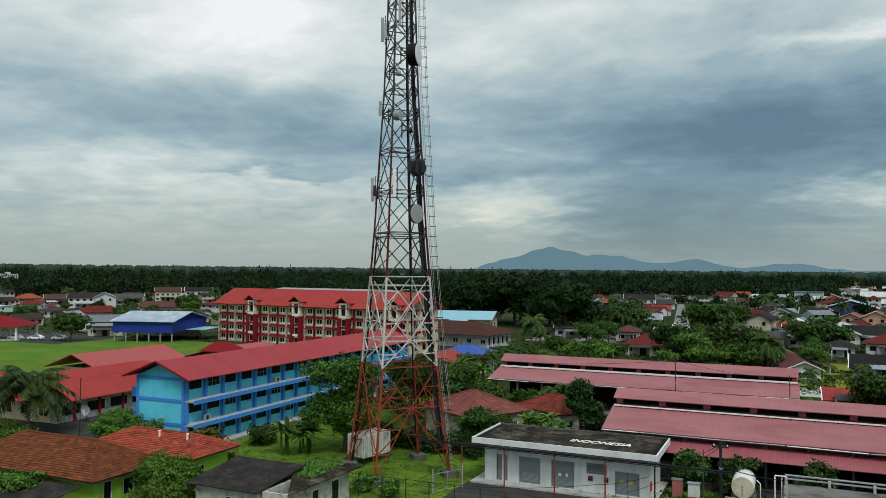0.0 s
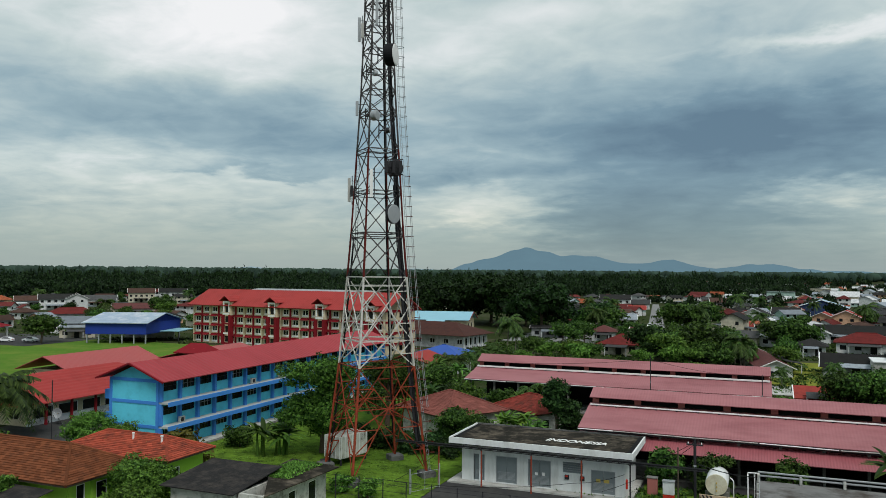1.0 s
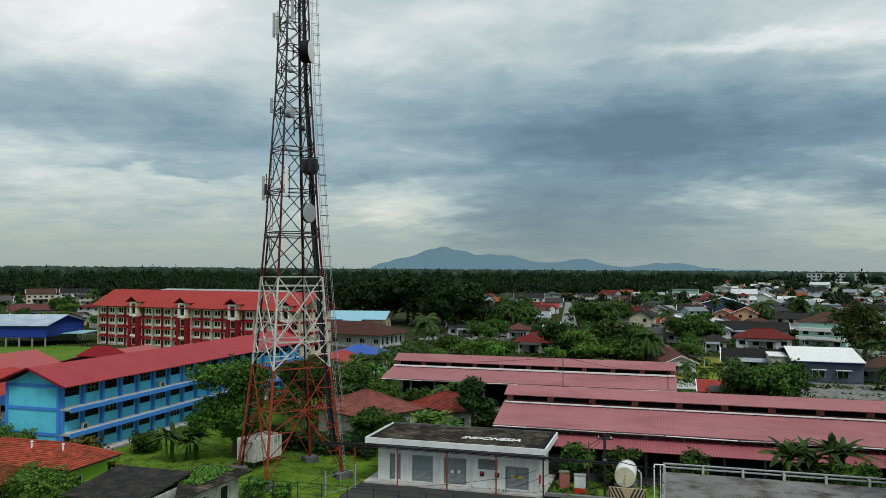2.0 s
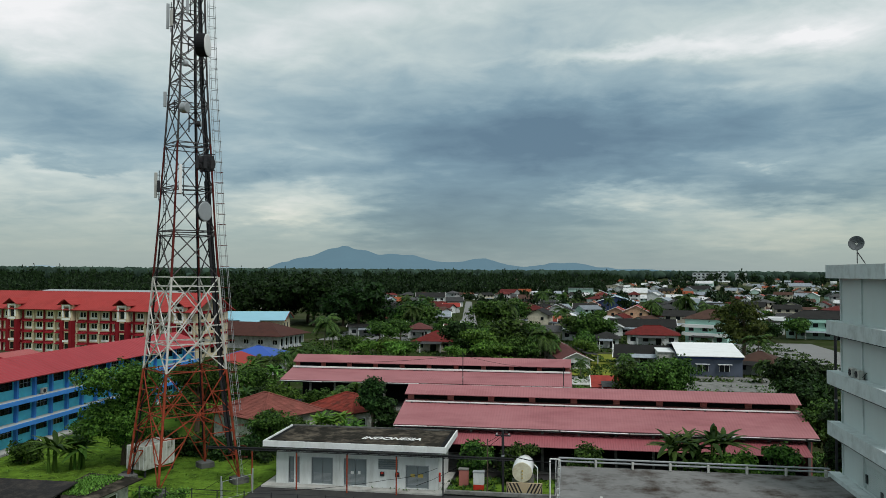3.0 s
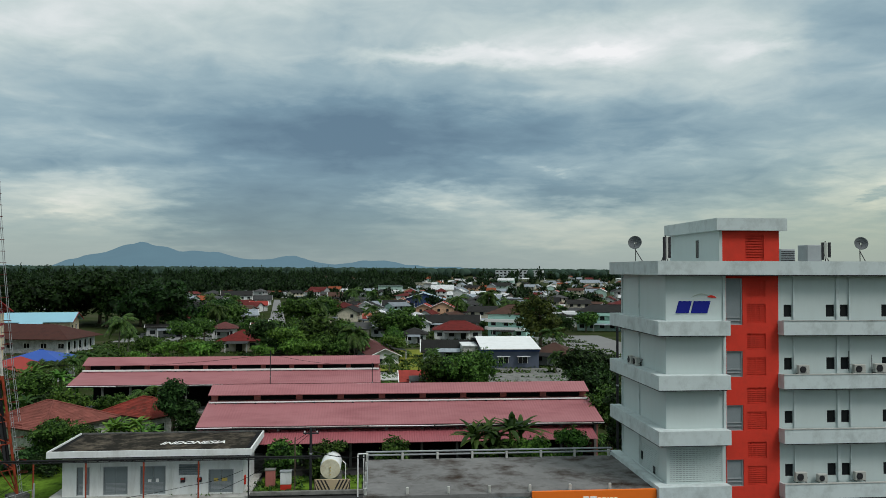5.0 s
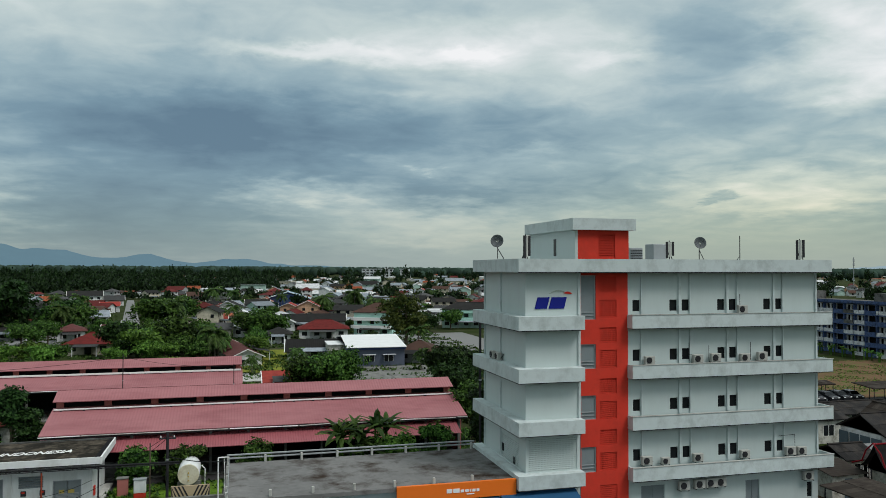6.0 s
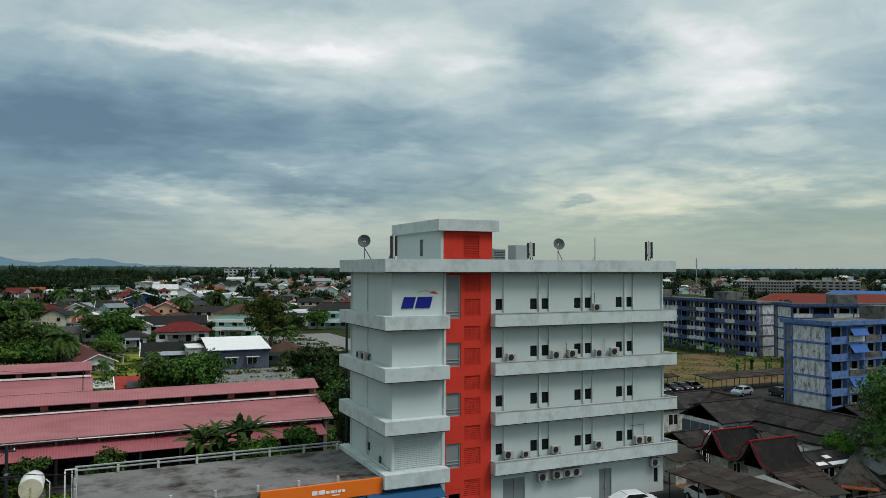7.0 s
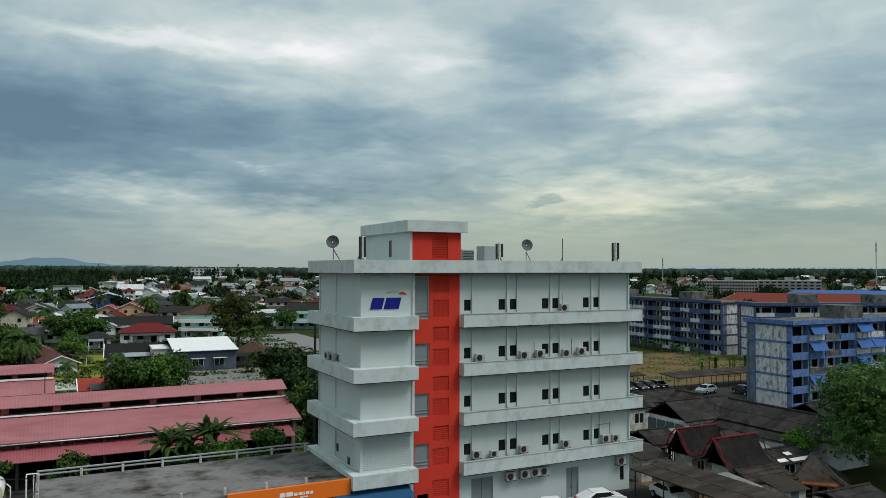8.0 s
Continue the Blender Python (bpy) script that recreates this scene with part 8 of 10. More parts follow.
# ---- houses of the town ----
ROOFS = [material("town_roof_" + n, c, 0.75, 0.25, 2, 0.3, 0.25, dirt=tuple(v * 0.5 for v in c), amount=0.35, random_value=0.3, ribs=(0, 0.45, 0.25)) for n, c in
         (("brown", (0.075, 0.040, 0.030)), ("maroon", (0.11, 0.020, 0.018)), ("grey", (0.060, 0.060, 0.060)), ("dark", (0.022, 0.021, 0.020)), ("pale", (0.55, 0.56, 0.56)), ("orange", (0.25, 0.065, 0.028)), ("zinc", (0.24, 0.27, 0.30)))]
WALLS = [material("town_wall_" + n, c, 0.85, 0.15, 2, 0.4, 0.08, dirt=tuple(v * 0.5 for v in c), amount=0.3, random_value=0.15) for n, c in
         (("white", (0.62, 0.63, 0.62)), ("cream", (0.50, 0.46, 0.36)), ("grey", (0.36, 0.37, 0.37)), ("mint", (0.38, 0.52, 0.46)), ("peach", (0.55, 0.34, 0.22)))]
ROOF_WORDS = ("brown", "maroon", "grey", "dark", "pale", "orange", "grey zinc")
WALL_WORDS = ("white", "cream", "grey", "mint green", "peach")


def town_house(m, w, d, h, roof, wall, kind, storeys=1, label=None, roofmat=None, wallmat=None):
    lab = label or "%s %s house with a %s %s roof" % (WALL_WORDS[wall], "two-storey" if storeys == 2 else "low", ROOF_WORDS[roof], kind)
    t = thing("town_house", lab, "house", m, "town houses")
    roofmat, wallmat = roofmat or ROOFS[roof], wallmat or WALLS[wall]
    x, y = w / 2, d / 2
    holes = []
    n = max(2, int(w / 3.2))
    for f in range(storeys):
        for i in range(n):
            a = -x + w * (i + 0.25) / n
            holes.append((a, a + min(1.5, w / n * 0.55), 0.1 + f * 2.8 if (i == n // 2 and f == 0) else 0.95 + f * 2.8, 2.15 + f * 2.8))
    part("front_wall", holed_wall(-x, x, 0, h, -y, -y + 0.2, holes), wallmat, t)
    if label:
        for a, b, c, e in holes:
            part("door" if c % 2.8 < 0.5 else "window", boxes((a, b, -y + 0.08, -y + 0.12, c, e)), DARK_GLASS, t)
    else:
        part("window_glazing", boxes((-x + 0.25, x - 0.25, -y + 0.28, -y + 0.32, 0.05, h - 0.1)), DARK_GLASS, t)
    for s in (-1, 1):
        for yy in (-y * 0.45, y * 0.35)[:2 if label else 1]:
            part("side_window", boxes((s * x - 0.03, s * x + 0.03, yy - 0.55, yy + 0.55, h - 1.75, h - 0.65)), DARK_GLASS, t)
    rise = {"gable": 0.26, "hipped": 0.26, "flat": 0.06}[kind] * min(w, d)
    side = boxes((-x, -x + 0.2, -y + 0.2, y, 0, h), (x - 0.2, x, -y + 0.2, y, 0, h), (-x + 0.2, x - 0.2, y - 0.2, y, 0, h))
    if kind == "hipped":
        part("roof", hip_roof(-x - 0.7, x + 0.7, -y - 0.7, y + 0.7, h, h + rise), roofmat, t)
        ridge = ((x - y, 0, h + rise), (y - x, 0, h + rise)) if w >= d else ((0, y - x, h + rise), (0, x - y, h + rise))
        part("ridge_cap", bars([ridge], 0.14, 5), roofmat, t)
    else:
        part("roof", gable_roof(-x - 0.6, x + 0.6, -y - 0.7, y + 0.7, h - 0.1, h + rise, "x", 0.12), roofmat, t)
        for xx in (-x - 0.62, x + 0.62) if label else ():
            part("barge_board", bars([((xx, -y - 0.7, h - 0.15), (xx, 0, h + rise - 0.05)), ((xx, 0, h + rise - 0.05), (xx, y + 0.7, h - 0.15))], 0.11), SIGN_WHITE, t, "white barge board")
        for xx in (-x, x - 0.2):
            v = [side.verts.new(q) for q in ((xx, -y, h), (xx, y, h), (xx, 0, h + rise - 0.15), (xx + 0.2, -y, h), (xx + 0.2, y, h), (xx + 0.2, 0, h + rise - 0.15))]
            for f in ((0, 1, 2), (3, 5, 4), (0, 2, 5, 3), (1, 4, 5, 2)):
                side.faces.new([v[i] for i in f])
    part("side_wall", side, wallmat, t)
    bm = bmesh.new()
    slope_sheet(bm, (-x * 0.6, -y - 3.2, 2.25), (x * 0.5, -y - 3.2, 2.25), (x * 0.5, -y, 2.75), (-x * 0.6, -y, 2.75), 0.08)
    part("porch_roof", bm, ROOFS[(3, 2, 0, 6, 2, 3, 2)[roof]], t)
    for xx in (-x * 0.58, x * 0.48) if label else ():
        part("porch_post", boxes((xx - 0.1, xx + 0.1, -y - 3.1, -y - 2.9, 0, 2.25)), WALLS[0], t)
    return t


TAKEN = []


def free(x, y, r):
    return all((x - a) ** 2 + (y - b) ** 2 > (r + c) ** 2 for a, b, c in TAKEN)


def solo(x, y, ang, w, d, h, roof, wall, kind, storeys=1, label=None, roofmat=None, wallmat=None):
    TAKEN.append((x, y, max(w, d) * 0.6))
    if label:
        TAKEN.extend((x * k, y * k, min(w, d) * 0.45) for k in (0.94, 0.87, 0.8))
    return town_house(pose(x, y, 0, 0, 0, ang), w, d, h, roof, wall, kind, storeys, label, roofmat, wallmat)


# the ones that stand out
MINT = material("bright_mint_wall", (0.42, 0.68, 0.60), 0.85, 0.12, 2, 0.4, 0.08)
SKY_ROOF = material("sky_blue_metal_roof", (0.30, 0.42, 0.52), 0.5, 0.15, 2, 0.3, 0.2, ribs=(0, 0.45, 0.3))
NAVY_WALL = material("navy_wall", (0.035, 0.055, 0.13), 0.8, 0.15)
CORAL_ROOF = material("coral_red_roof", (0.30, 0.045, 0.035), 0.75, 0.2, 2, 0.3, 0.25, dirt=(0.15, 0.03, 0.025), amount=0.3)
MAROON_TILE = material("maroon_tile_roof", (0.135, 0.020, 0.018), 0.8, 0.25, 3, 0.4, 0.3, dirt=(0.07, 0.014, 0.012), amount=0.35, ribs=(1, 0.4, 0.3))
PLUM_ROOF = material("faded_plum_roof", (0.12, 0.042, 0.040), 0.8, 0.25, 3, 0.4, 0.3, dirt=(0.06, 0.03, 0.026), amount=0.35)
solo(-80, 453, 10, 17, 10, 5.7, 3, 0, "gable", 2, "white two-storey house with a dark double gable roof")
solo(-66, 457, 10, 10, 9, 3.2, 2, 0, "gable", 1, "white house with a grey gable roof")
solo(-97, 447, 12, 10, 9, 3.4, 5, 0, "gable", 1, "small white house with an orange-red gable roof")
solo(-3.1, 328, 84, 11, 11.5, 4.4, 3, 0, "gable", 2, "white two-storey house with its low gable to the street")
solo(9.5, 378, -4, 11, 9, 3.4, 3, 2, "gable", 1, "grey house with a wide dark roof")
solo(14.5, 420, 82, 12, 8.5, 3.2, 5, 4, "gable", 1, "small peach house with an orange-red gable roof")
solo(28.6, 322, 82, 10, 9.0, 5.0, 5, 4, "gable", 2, "peach two-storey house with an orange gable roof", CORAL_ROOF)
solo(21.0, 325, 80, 9, 6.5, 4.7, 1, 4, "gable", 2, "peach two-storey wing with a red gable roof", CORAL_ROOF)
solo(27, 425, 84, 14, 23, 4.4, 6, 2, "gable", 1, "wide navy hall with a pale blue gable roof", SKY_ROOF, NAVY_WALL)
solo(24.9, 229, -6, 14, 9, 2.9, 1, 0, "hipped", 1, "wide low white house with a maroon tiled hipped roof", MAROON_TILE)
solo(25, 262, -5, 21, 9, 2.9, 3, 0, "gable", 1, "long low house with a dark zinc roof")
solo(15.5, 258, 84, 7, 6, 2.9, 4, 0, "gable", 1, "small white house with a pale gable roof")
solo(11.2, 216, -3, 6.4, 7, 2.7, 3, 0, "hipped", 1, "small white house with a dark roof and a car port")
solo(17.6, 177.5, -5, 12.5, 9, 2.0, 3, 2, "gable", 1, "long low grey house with a black rusty roof")
t = solo(42.0, 233, -28, 12, 10, 7.3, 0, 3, "hipped", 2, "mint green three-storey flats with a brown hipped roof", None, MINT)
for z in (2.4, 4.8):
    part("balcony", boxes((-5.8, 5.8, -6.2, -5.02, z, z + 0.9)), SIGN_WHITE, t, "white balcony rail")
    part("balcony", boxes((-7.1, -6.02, -4.8, 4.8, z, z + 0.9)), SIGN_WHITE, t, "white balcony rail")
t = solo(83, 256, -20, 27, 9, 6.4, 3, 3, "hipped", 2, "pale green two-storey shop row with a dark roof")
for z in (2.6, 5.2):
    part("balcony", boxes((-13.5, 13.5, -5.7, -4.52, z, z + 0.8)), MINT, t, "mint green balcony")
solo(68, 276, -15, 11, 8, 2.9, 4, 0, "flat", 1, "low shop with a pale flat roof")
solo(58, 285, 10, 9, 7, 2.8, 6, 1, "gable", 1, "low cream house with a zinc roof")
solo(75, 556, -6, 10, 8, 3.2, 4, 0, "gable", 1, "low house with a bright pale roof")
solo(133, 557, 72, 11, 9, 3.6, 1, 0, "gable", 1, "white house with a red gable roof", CORAL_ROOF)
solo(-0.3, 182, 99, 33, 6.0, 2.0, 1, 0, "gable", 1, "long white house with a faded plum roof and white verges", PLUM_ROOF)
solo(-33.5, 200, -2, 10, 9, 2.7, 1, 1, "hipped", 1, "low house with a maroon hipped roof among trees", MAROON_TILE)
solo(-45, 236, 8, 7, 7, 3.0, 1, 0, "hipped", 1, "small white house with a dusky red roof among trees", PLUM_ROOF)
solo(-34.5, 238, 0, 5, 6, 3.0, 1, 0, "gable", 1, "small white house with a dusky red roof among trees", PLUM_ROOF)
solo(-53, 308, 12, 13, 8, 2.7, 6, 0, "gable", 1, "low white house with a pale zinc roof")
solo(-57.5, 388, 6, 8, 7, 3.0, 5, 0, "gable", 1, "small white shop with a red roof", CORAL_ROOF)
solo(-6.2, 285, 5, 5, 5, 2.8, 5, 0, "gable", 1, "small white house with a red roof", CORAL_ROOF)
solo(1.8, 308, 80, 7, 6, 2.8, 4, 0, "gable", 1, "small white house with a pale roof")
solo(-29.6, 426, 80, 10, 9, 3.2, 2, 0, "gable", 1, "white house with a grey gable roof")
solo(-24, 502, 10, 13, 10, 3.4, 0, 0, "gable", 1, "white house with a brown gable roof")
solo(-46, 552, 80, 11, 10, 3.4, 4, 0, "gable", 1, "white house with a pale gable roof")
solo(-62, 243, 14, 15, 9, 3.2, 3, 2, "flat", 1, "low grey store under the rain trees")
solo(-416, 316, 50, 14, 10, 3.4, 5, 4, "hipped", 1, "peach house with an orange hipped roof")
solo(-388, 316, 50, 17, 10, 3.6, 0, 2, "gable", 1, "long grey house with a brown roof")
solo(-349, 299, 50, 16, 10, 5.6, 3, 0, "gable", 2, "white two-storey house with dark gables")
solo(-326, 292, 140, 12, 10, 6.4, 3, 0, "gable", 2, "white two-storey house with a steep dark roof")
solo(-357, 336, 40, 18, 10, 4.0, 2, 0, "gable", 1, "white house with a grey gable roof")
solo(-381, 393, 46, 16, 11, 6.4, 0, 1, "gable", 2, "cream two-storey house with a brown gable roof")
solo(-386, 428, 44, 18, 10, 6.0, 3, 0, "gable", 2, "white two-storey terrace with a dark roof")
solo(-269, 276, 46, 22, 9, 3.4, 1, 1, "gable", 1, "long low house with a dusky red roof", PLUM_ROOF)
solo(-262, 232, 50, 18, 9, 3.2, 1, 0, "hipped", 1, "low house with a maroon roof", MAROON_TILE)
solo(-195, 176, 35, 10, 7, 3.4, 6, 1, "flat", 1, "small yellow store with a zinc roof beside the field")
solo(-214, 190, 40, 12, 8, 3.2, 6, 0, "gable", 1, "small shed with a pale zinc roof")


def striking_shed():
    t = thing("white_roof_shed", "grey-blue workshop with a bright white metal roof", "shed", pose(28.4, 158.5, 0, 0, 0, -2))
    walled_box(t, -6.0, 6.0, 0, 26, 4.0, material("slate_blue_wall", (0.085, 0.10, 0.135), 0.7, 0.15), [(-2.6, -0.4, 1.0, 2.4), (1.6, 3.6, 1.0, 2.4)], [])
    part("fascia", boxes((-6.2, 6.2, -0.4, 0.0, 3.5, 4.1)), NAVY_WALL, t)
    white = material("white_metal_roof", (0.76, 0.77, 0.76), 0.45, 0.06, 3, 0.3, 0.2, dirt=(0.5, 0.5, 0.48), amount=0.15, ribs=(0, 0.5, 0.3))
    part("roof", gable_roof(-6.3, 6.3, -1.0, 27, 4.1, 5.6, "x", 0.1), white, t, "bright white metal roof")
    part("annex_roof", boxes((-9.6, -6.32, 7.0, 16.0, 3.9, 4.05)), white, t, "white roof of the side annex")
    part("annex_wall", boxes((-9.4, -6.02, 7.3, 15.7, 0, 3.89)), WALL_OLD, t)
    for a in (-2.6, 1.6):
        part("awning", boxes((a - 0.3, a + 2.4, -1.2, 0.0, 2.45, 2.55)), FLAT_WHITE, t)
    TAKEN.append((28.4, 168, 16))


striking_shed()


def pavilion():
    t = thing("pavilion", "open pavilion with a wide dark red roof on white posts", "pavilion", pose(-214, 152, 0, 0, 0, 30))
    part("roof", hip_roof(-16, 10, -8, 8, 4.0, 7.0), MAROON, t, "wide dark red roof")
    part("upper_roof", gable_roof(-12, 0, -4, 4, 6.4, 9.2, "x", 0.15), RED_ROOF_X, t)
    for x in (-15, -7, 1, 9):
        for y in (-7, 7):
            part("post", boxes((x - 0.25, x + 0.25, y - 0.25, y + 0.25, 0, 4.0)), SIGN_WHITE, t)
    part("floor", boxes((-15.5, 9.5, -7.5, 7.5, 0.07, 0.3)), CONCRETE_LIGHT, t)


pavilion()
TAKEN += [(-185, 130, 40), (-150, 128, 36), (-212, 128, 36), (27, 157, 12), 
          (-20, 119, 12), (-36, 119, 12), (-5, 119, 12), (-101, 243, 26), (-74, 203, 16), (10, 135, 12), (125, 122, 30), (145, 160, 34), (120, 80, 32), (158, 108, 20), (262, 205, 36), (305, 165, 34), (457, 420, 24), (500, 400, 24), (340, 230, 42)]

TAKEN += [(-30.6 - 0.127 * (q - 246), q, 7) for q in range(240, 540, 12)] + [(54, 195, 16), (38, 232, 9), (47, 226, 9), (57, 234, 8), (70, 245, 8), (-56, 235, 12), (4, 147, 14)]
rng = random.Random(21)
templates = []
specs = [(11, 9, 3.1, "gable", 1), (13, 9, 3.2, "hipped", 1), (15, 10, 3.2, "gable", 1), (12, 10, 5.7, "hipped", 2), (18, 9, 3.1, "gable", 1), (10, 8, 3.0, "hipped", 1), (14, 10, 5.8, "gable", 2), (20, 11, 3.4, "flat", 1)]
order = [0, 3, 2, 1, 4, 2, 4, 0, 3, 6, 1, 6, 3, 1, 5, 4]
HOUSES = []


def scatter_houses(count, b0, b1, d0, d1, gap):
    made = tries = 0
    while made < count and tries < 6000:
        tries += 1
        b = rng.uniform(b0, b1)
        d = d0 * (d1 / d0) ** rng.random()
        x, y = polar(b, d)
        r = gap * (1 + 0.25 * d / 600)
        if not free(x, y, r):
            continue
        TAKEN.append((x, y, r))
        k = rng.randrange(24)
        ang = rng.choice((-24, 66, -20, 70, -5, 85, 30)) + rng.uniform(-4, 4)
        if k not in HOUSES_BY:
            w, dd, h, kind, st = specs[k % 8]
            HOUSES_BY[k] = town_house(pose(x, y, 0, 0, 0, ang), w * 0.72, dd * 0.72, h * 0.9, order[(k * 5 + 3) % 16], (0, 1, 0, 2, 0, 3, 1, 0, 4)[k % 9], kind, st)
        else:
            copy_thing(HOUSES_BY[k], pose(x, y, 0, 0, 0, ang)).scale = (rng.uniform(0.75, 1.15), rng.uniform(0.75, 1.15), rng.uniform(0.85, 1.1))
        made += 1


HOUSES_BY = {}
solo(39.5, 166, -25, 9, 8, 2.4, 0, 2, "hipped", 1, "low grey house with a brown rusty roof")
solo(7.3, 132, 1, 5.2, 6.4, 1.9, 1, 2, "gable", 1, "small low shed with a faded red roof", CORAL_ROOF)
scatter_houses(14, 22, 44, 235, 300, 5.0)
scatter_houses(120, 11, 44, 285, 450, 3.6)
scatter_houses(34, 6, 26, 430, 640, 5.0)
scatter_houses(52, 26, 64, 430, 560, 4.5)
scatter_houses(70, -34, -9, 300, 600, 4.5)
scatter_houses(14, -8, 6, 420, 620, 9.0)
scatter_houses(34, 62, 84, 330, 800, 10.0)


def far_houses(count, b0, b1, d0, d1, label):
    """Walls and pitched roofs of the houses too far off to tell apart, joined."""
    V, F, M = [], [], []
    for i in range(count):
        b, d = rng.uniform(b0, b1), d0 * (d1 / d0) ** rng.random()
        px, py = polar(b, d)
        if not free(px, py, 5):
            continue
        w, l, h = rng.uniform(3.5, 7), rng.uniform(3.0, 5), rng.choice((2.6, 2.8, 3.0, 5.4))
        if rng.random() < 0.06:
            w, l, h = rng.uniform(6, 11), 6, rng.uniform(5, 8)
        a = radians(rng.choice((-24, 66, -20, 70, -5, 85)))
        c, s = math.cos(a), math.sin(a)
        top = h + l * (0.5 if h < 7 else 0.06)
        pts = [(-w, -l, 0), (w, -l, 0), (w, l, 0), (-w, l, 0), (-w, -l, h), (w, -l, h), (w, l, h), (-w, l, h), (-w, 0, top), (w, 0, top),
               (-w - 0.5, -l - 0.6, h - 0.3), (w + 0.5, -l - 0.6, h - 0.3), (w + 0.5, 0, top + 0.1), (-w - 0.5, 0, top + 0.1), (w + 0.5, l + 0.6, h - 0.3), (-w - 0.5, l + 0.6, h - 0.3)]
        for f in range(2 if h > 5 else 1):
            for k in range(3):
                u = -w + w * (0.3 + 0.6 * k)
                pts += [(u, -l - 0.04, 0.9 + 2.8 * f), (u + 1.3, -l - 0.04, 0.9 + 2.8 * f), (u + 1.3, -l - 0.04, 2.1 + 2.8 * f), (u, -l - 0.04, 2.1 + 2.8 * f)]
        o = len(V)
        V += [(px + x * c - y * s, py + x * s + y * c, z) for x, y, z in pts]
        wall, roof = rng.randrange(5), 5 + rng.choice((0, 1, 2, 3, 4, 4, 6, 6, 5))
        for f, m in (((0, 1, 5, 4), wall), ((2, 3, 7, 6), wall), ((1, 2, 6, 9, 5), wall), ((3, 0, 4, 8, 7), wall), ((10, 11, 12, 13), roof), ((13, 12, 14, 15), roof)):
            F.append([o + q for q in f])
            M.append(m)
        for k in range(16, len(pts), 4):
            F.append([o + k + q for q in range(4)])
            M.append(12)
    me = bpy.data.meshes.new("far_houses")
    me.from_pydata(V, [], F)
    for m in WALLS + ROOFS + [DARK_GLASS]:
        me.materials.append(m)
    me.polygons.foreach_set("material_index", M)
    return tagged(new("far_houses", me), label, "houses", kind="stuff")


far_houses(620, 18, 90, 540, 2100, "pale and dark roofs of the town's far houses")

# ---- trees and plants ----
ICO = ico(1)


def crown(seed, lobes, leaves, size, droop=0.0):
    """Leaf cards round several lumpy lobes, with dense hearts. lobes: (x, y, z, rx, rz). Gives vertices and faces."""
    r = np.random.default_rng(seed)
    lob = np.array(lobes, float)
    wts = lob[:, 3] ** 2
    per = 11
    hubs = max(6, leaves // per)
    pick = r.choice(len(lob), hubs, p=wts / wts.sum())
    d = r.normal(size=(hubs, 3))
    d[:, 2] = d[:, 2] * 0.9 + 0.2
    d /= np.linalg.norm(d, axis=1)[:, None]
    rad = 0.60 + 0.52 * r.random(hubs) ** 0.7
    bump = np.array([1 + 0.45 * noise.noise(Vector((a * 2.2, b * 2.2, c * 2.2)) + Vector((seed, int(k) * 5.0, 0))) for (a, b, c), k in zip(d, pick)])
    L_ = lob[pick]
    c = L_[:, :3] + d * (rad * bump)[:, None] * np.stack([L_[:, 3], L_[:, 3], L_[:, 4]], 1)
    c, d = np.repeat(c, per, 0), np.repeat(d, per, 0)
    leaves = len(c)
    c = c + r.normal(size=(leaves, 3)) * size * np.array([1.5, 1.5, 0.8])
    nrm = d + r.normal(size=(leaves, 3)) * 0.55
    nrm[:, 2] += 0.35
    nrm /= np.linalg.norm(nrm, axis=1)[:, None]
    ref = r.normal(size=(leaves, 3))
    u = np.cross(nrm, ref)
    u /= np.linalg.norm(u, axis=1)[:, None]
    v = np.cross(nrm, u)
    s = size * (0.55 + 0.9 * r.random(leaves))[:, None]
    k = 0.62
    V = np.stack([c - u * s, c - v * s * k + nrm * s * 0.18, c + u * s, c + v * s * k + nrm * s * 0.18], 1).reshape(-1, 3)
    F = np.arange(leaves * 4).reshape(-1, 4).tolist()
    Vs, o = [V], leaves * 4
    for x, y, z, rx, rz in lobes:
        p = ICO[0] * np.array([rx, rx, rz]) * 0.40 + np.array([x, y, z])
        p += r.normal(size=p.shape) * rx * 0.12
        Vs.append(p)
        F += (ICO[1] + o).tolist()
        o += len(p)
    return np.concatenate(Vs).tolist(), F


def limb_mesh(h, r0, lobes, seed):
    bm = tube([(0, 0, -0.2), (0.02 * h, 0, h * 0.3), (0.0, 0.03 * h, h * 0.55), (0, 0, h * 0.8)], r0, 7, r0 * 0.3)
    for x, y, z, rx, rz in lobes[:5]:
        b2 = tube([(0, 0.01 * h, h * 0.35), (x * 0.5, y * 0.5, h * 0.35 + (z - h * 0.35) * 0.6), (x * 0.9, y * 0.9, z)], r0 * 0.5, 5, r0 * 0.12)
        me = bpy.data.meshes.new("tmp")
        b2.to_mesh(me)
        b2.free()
        bm.from_mesh(me)
        bpy.data.meshes.remove(me)
    return bm


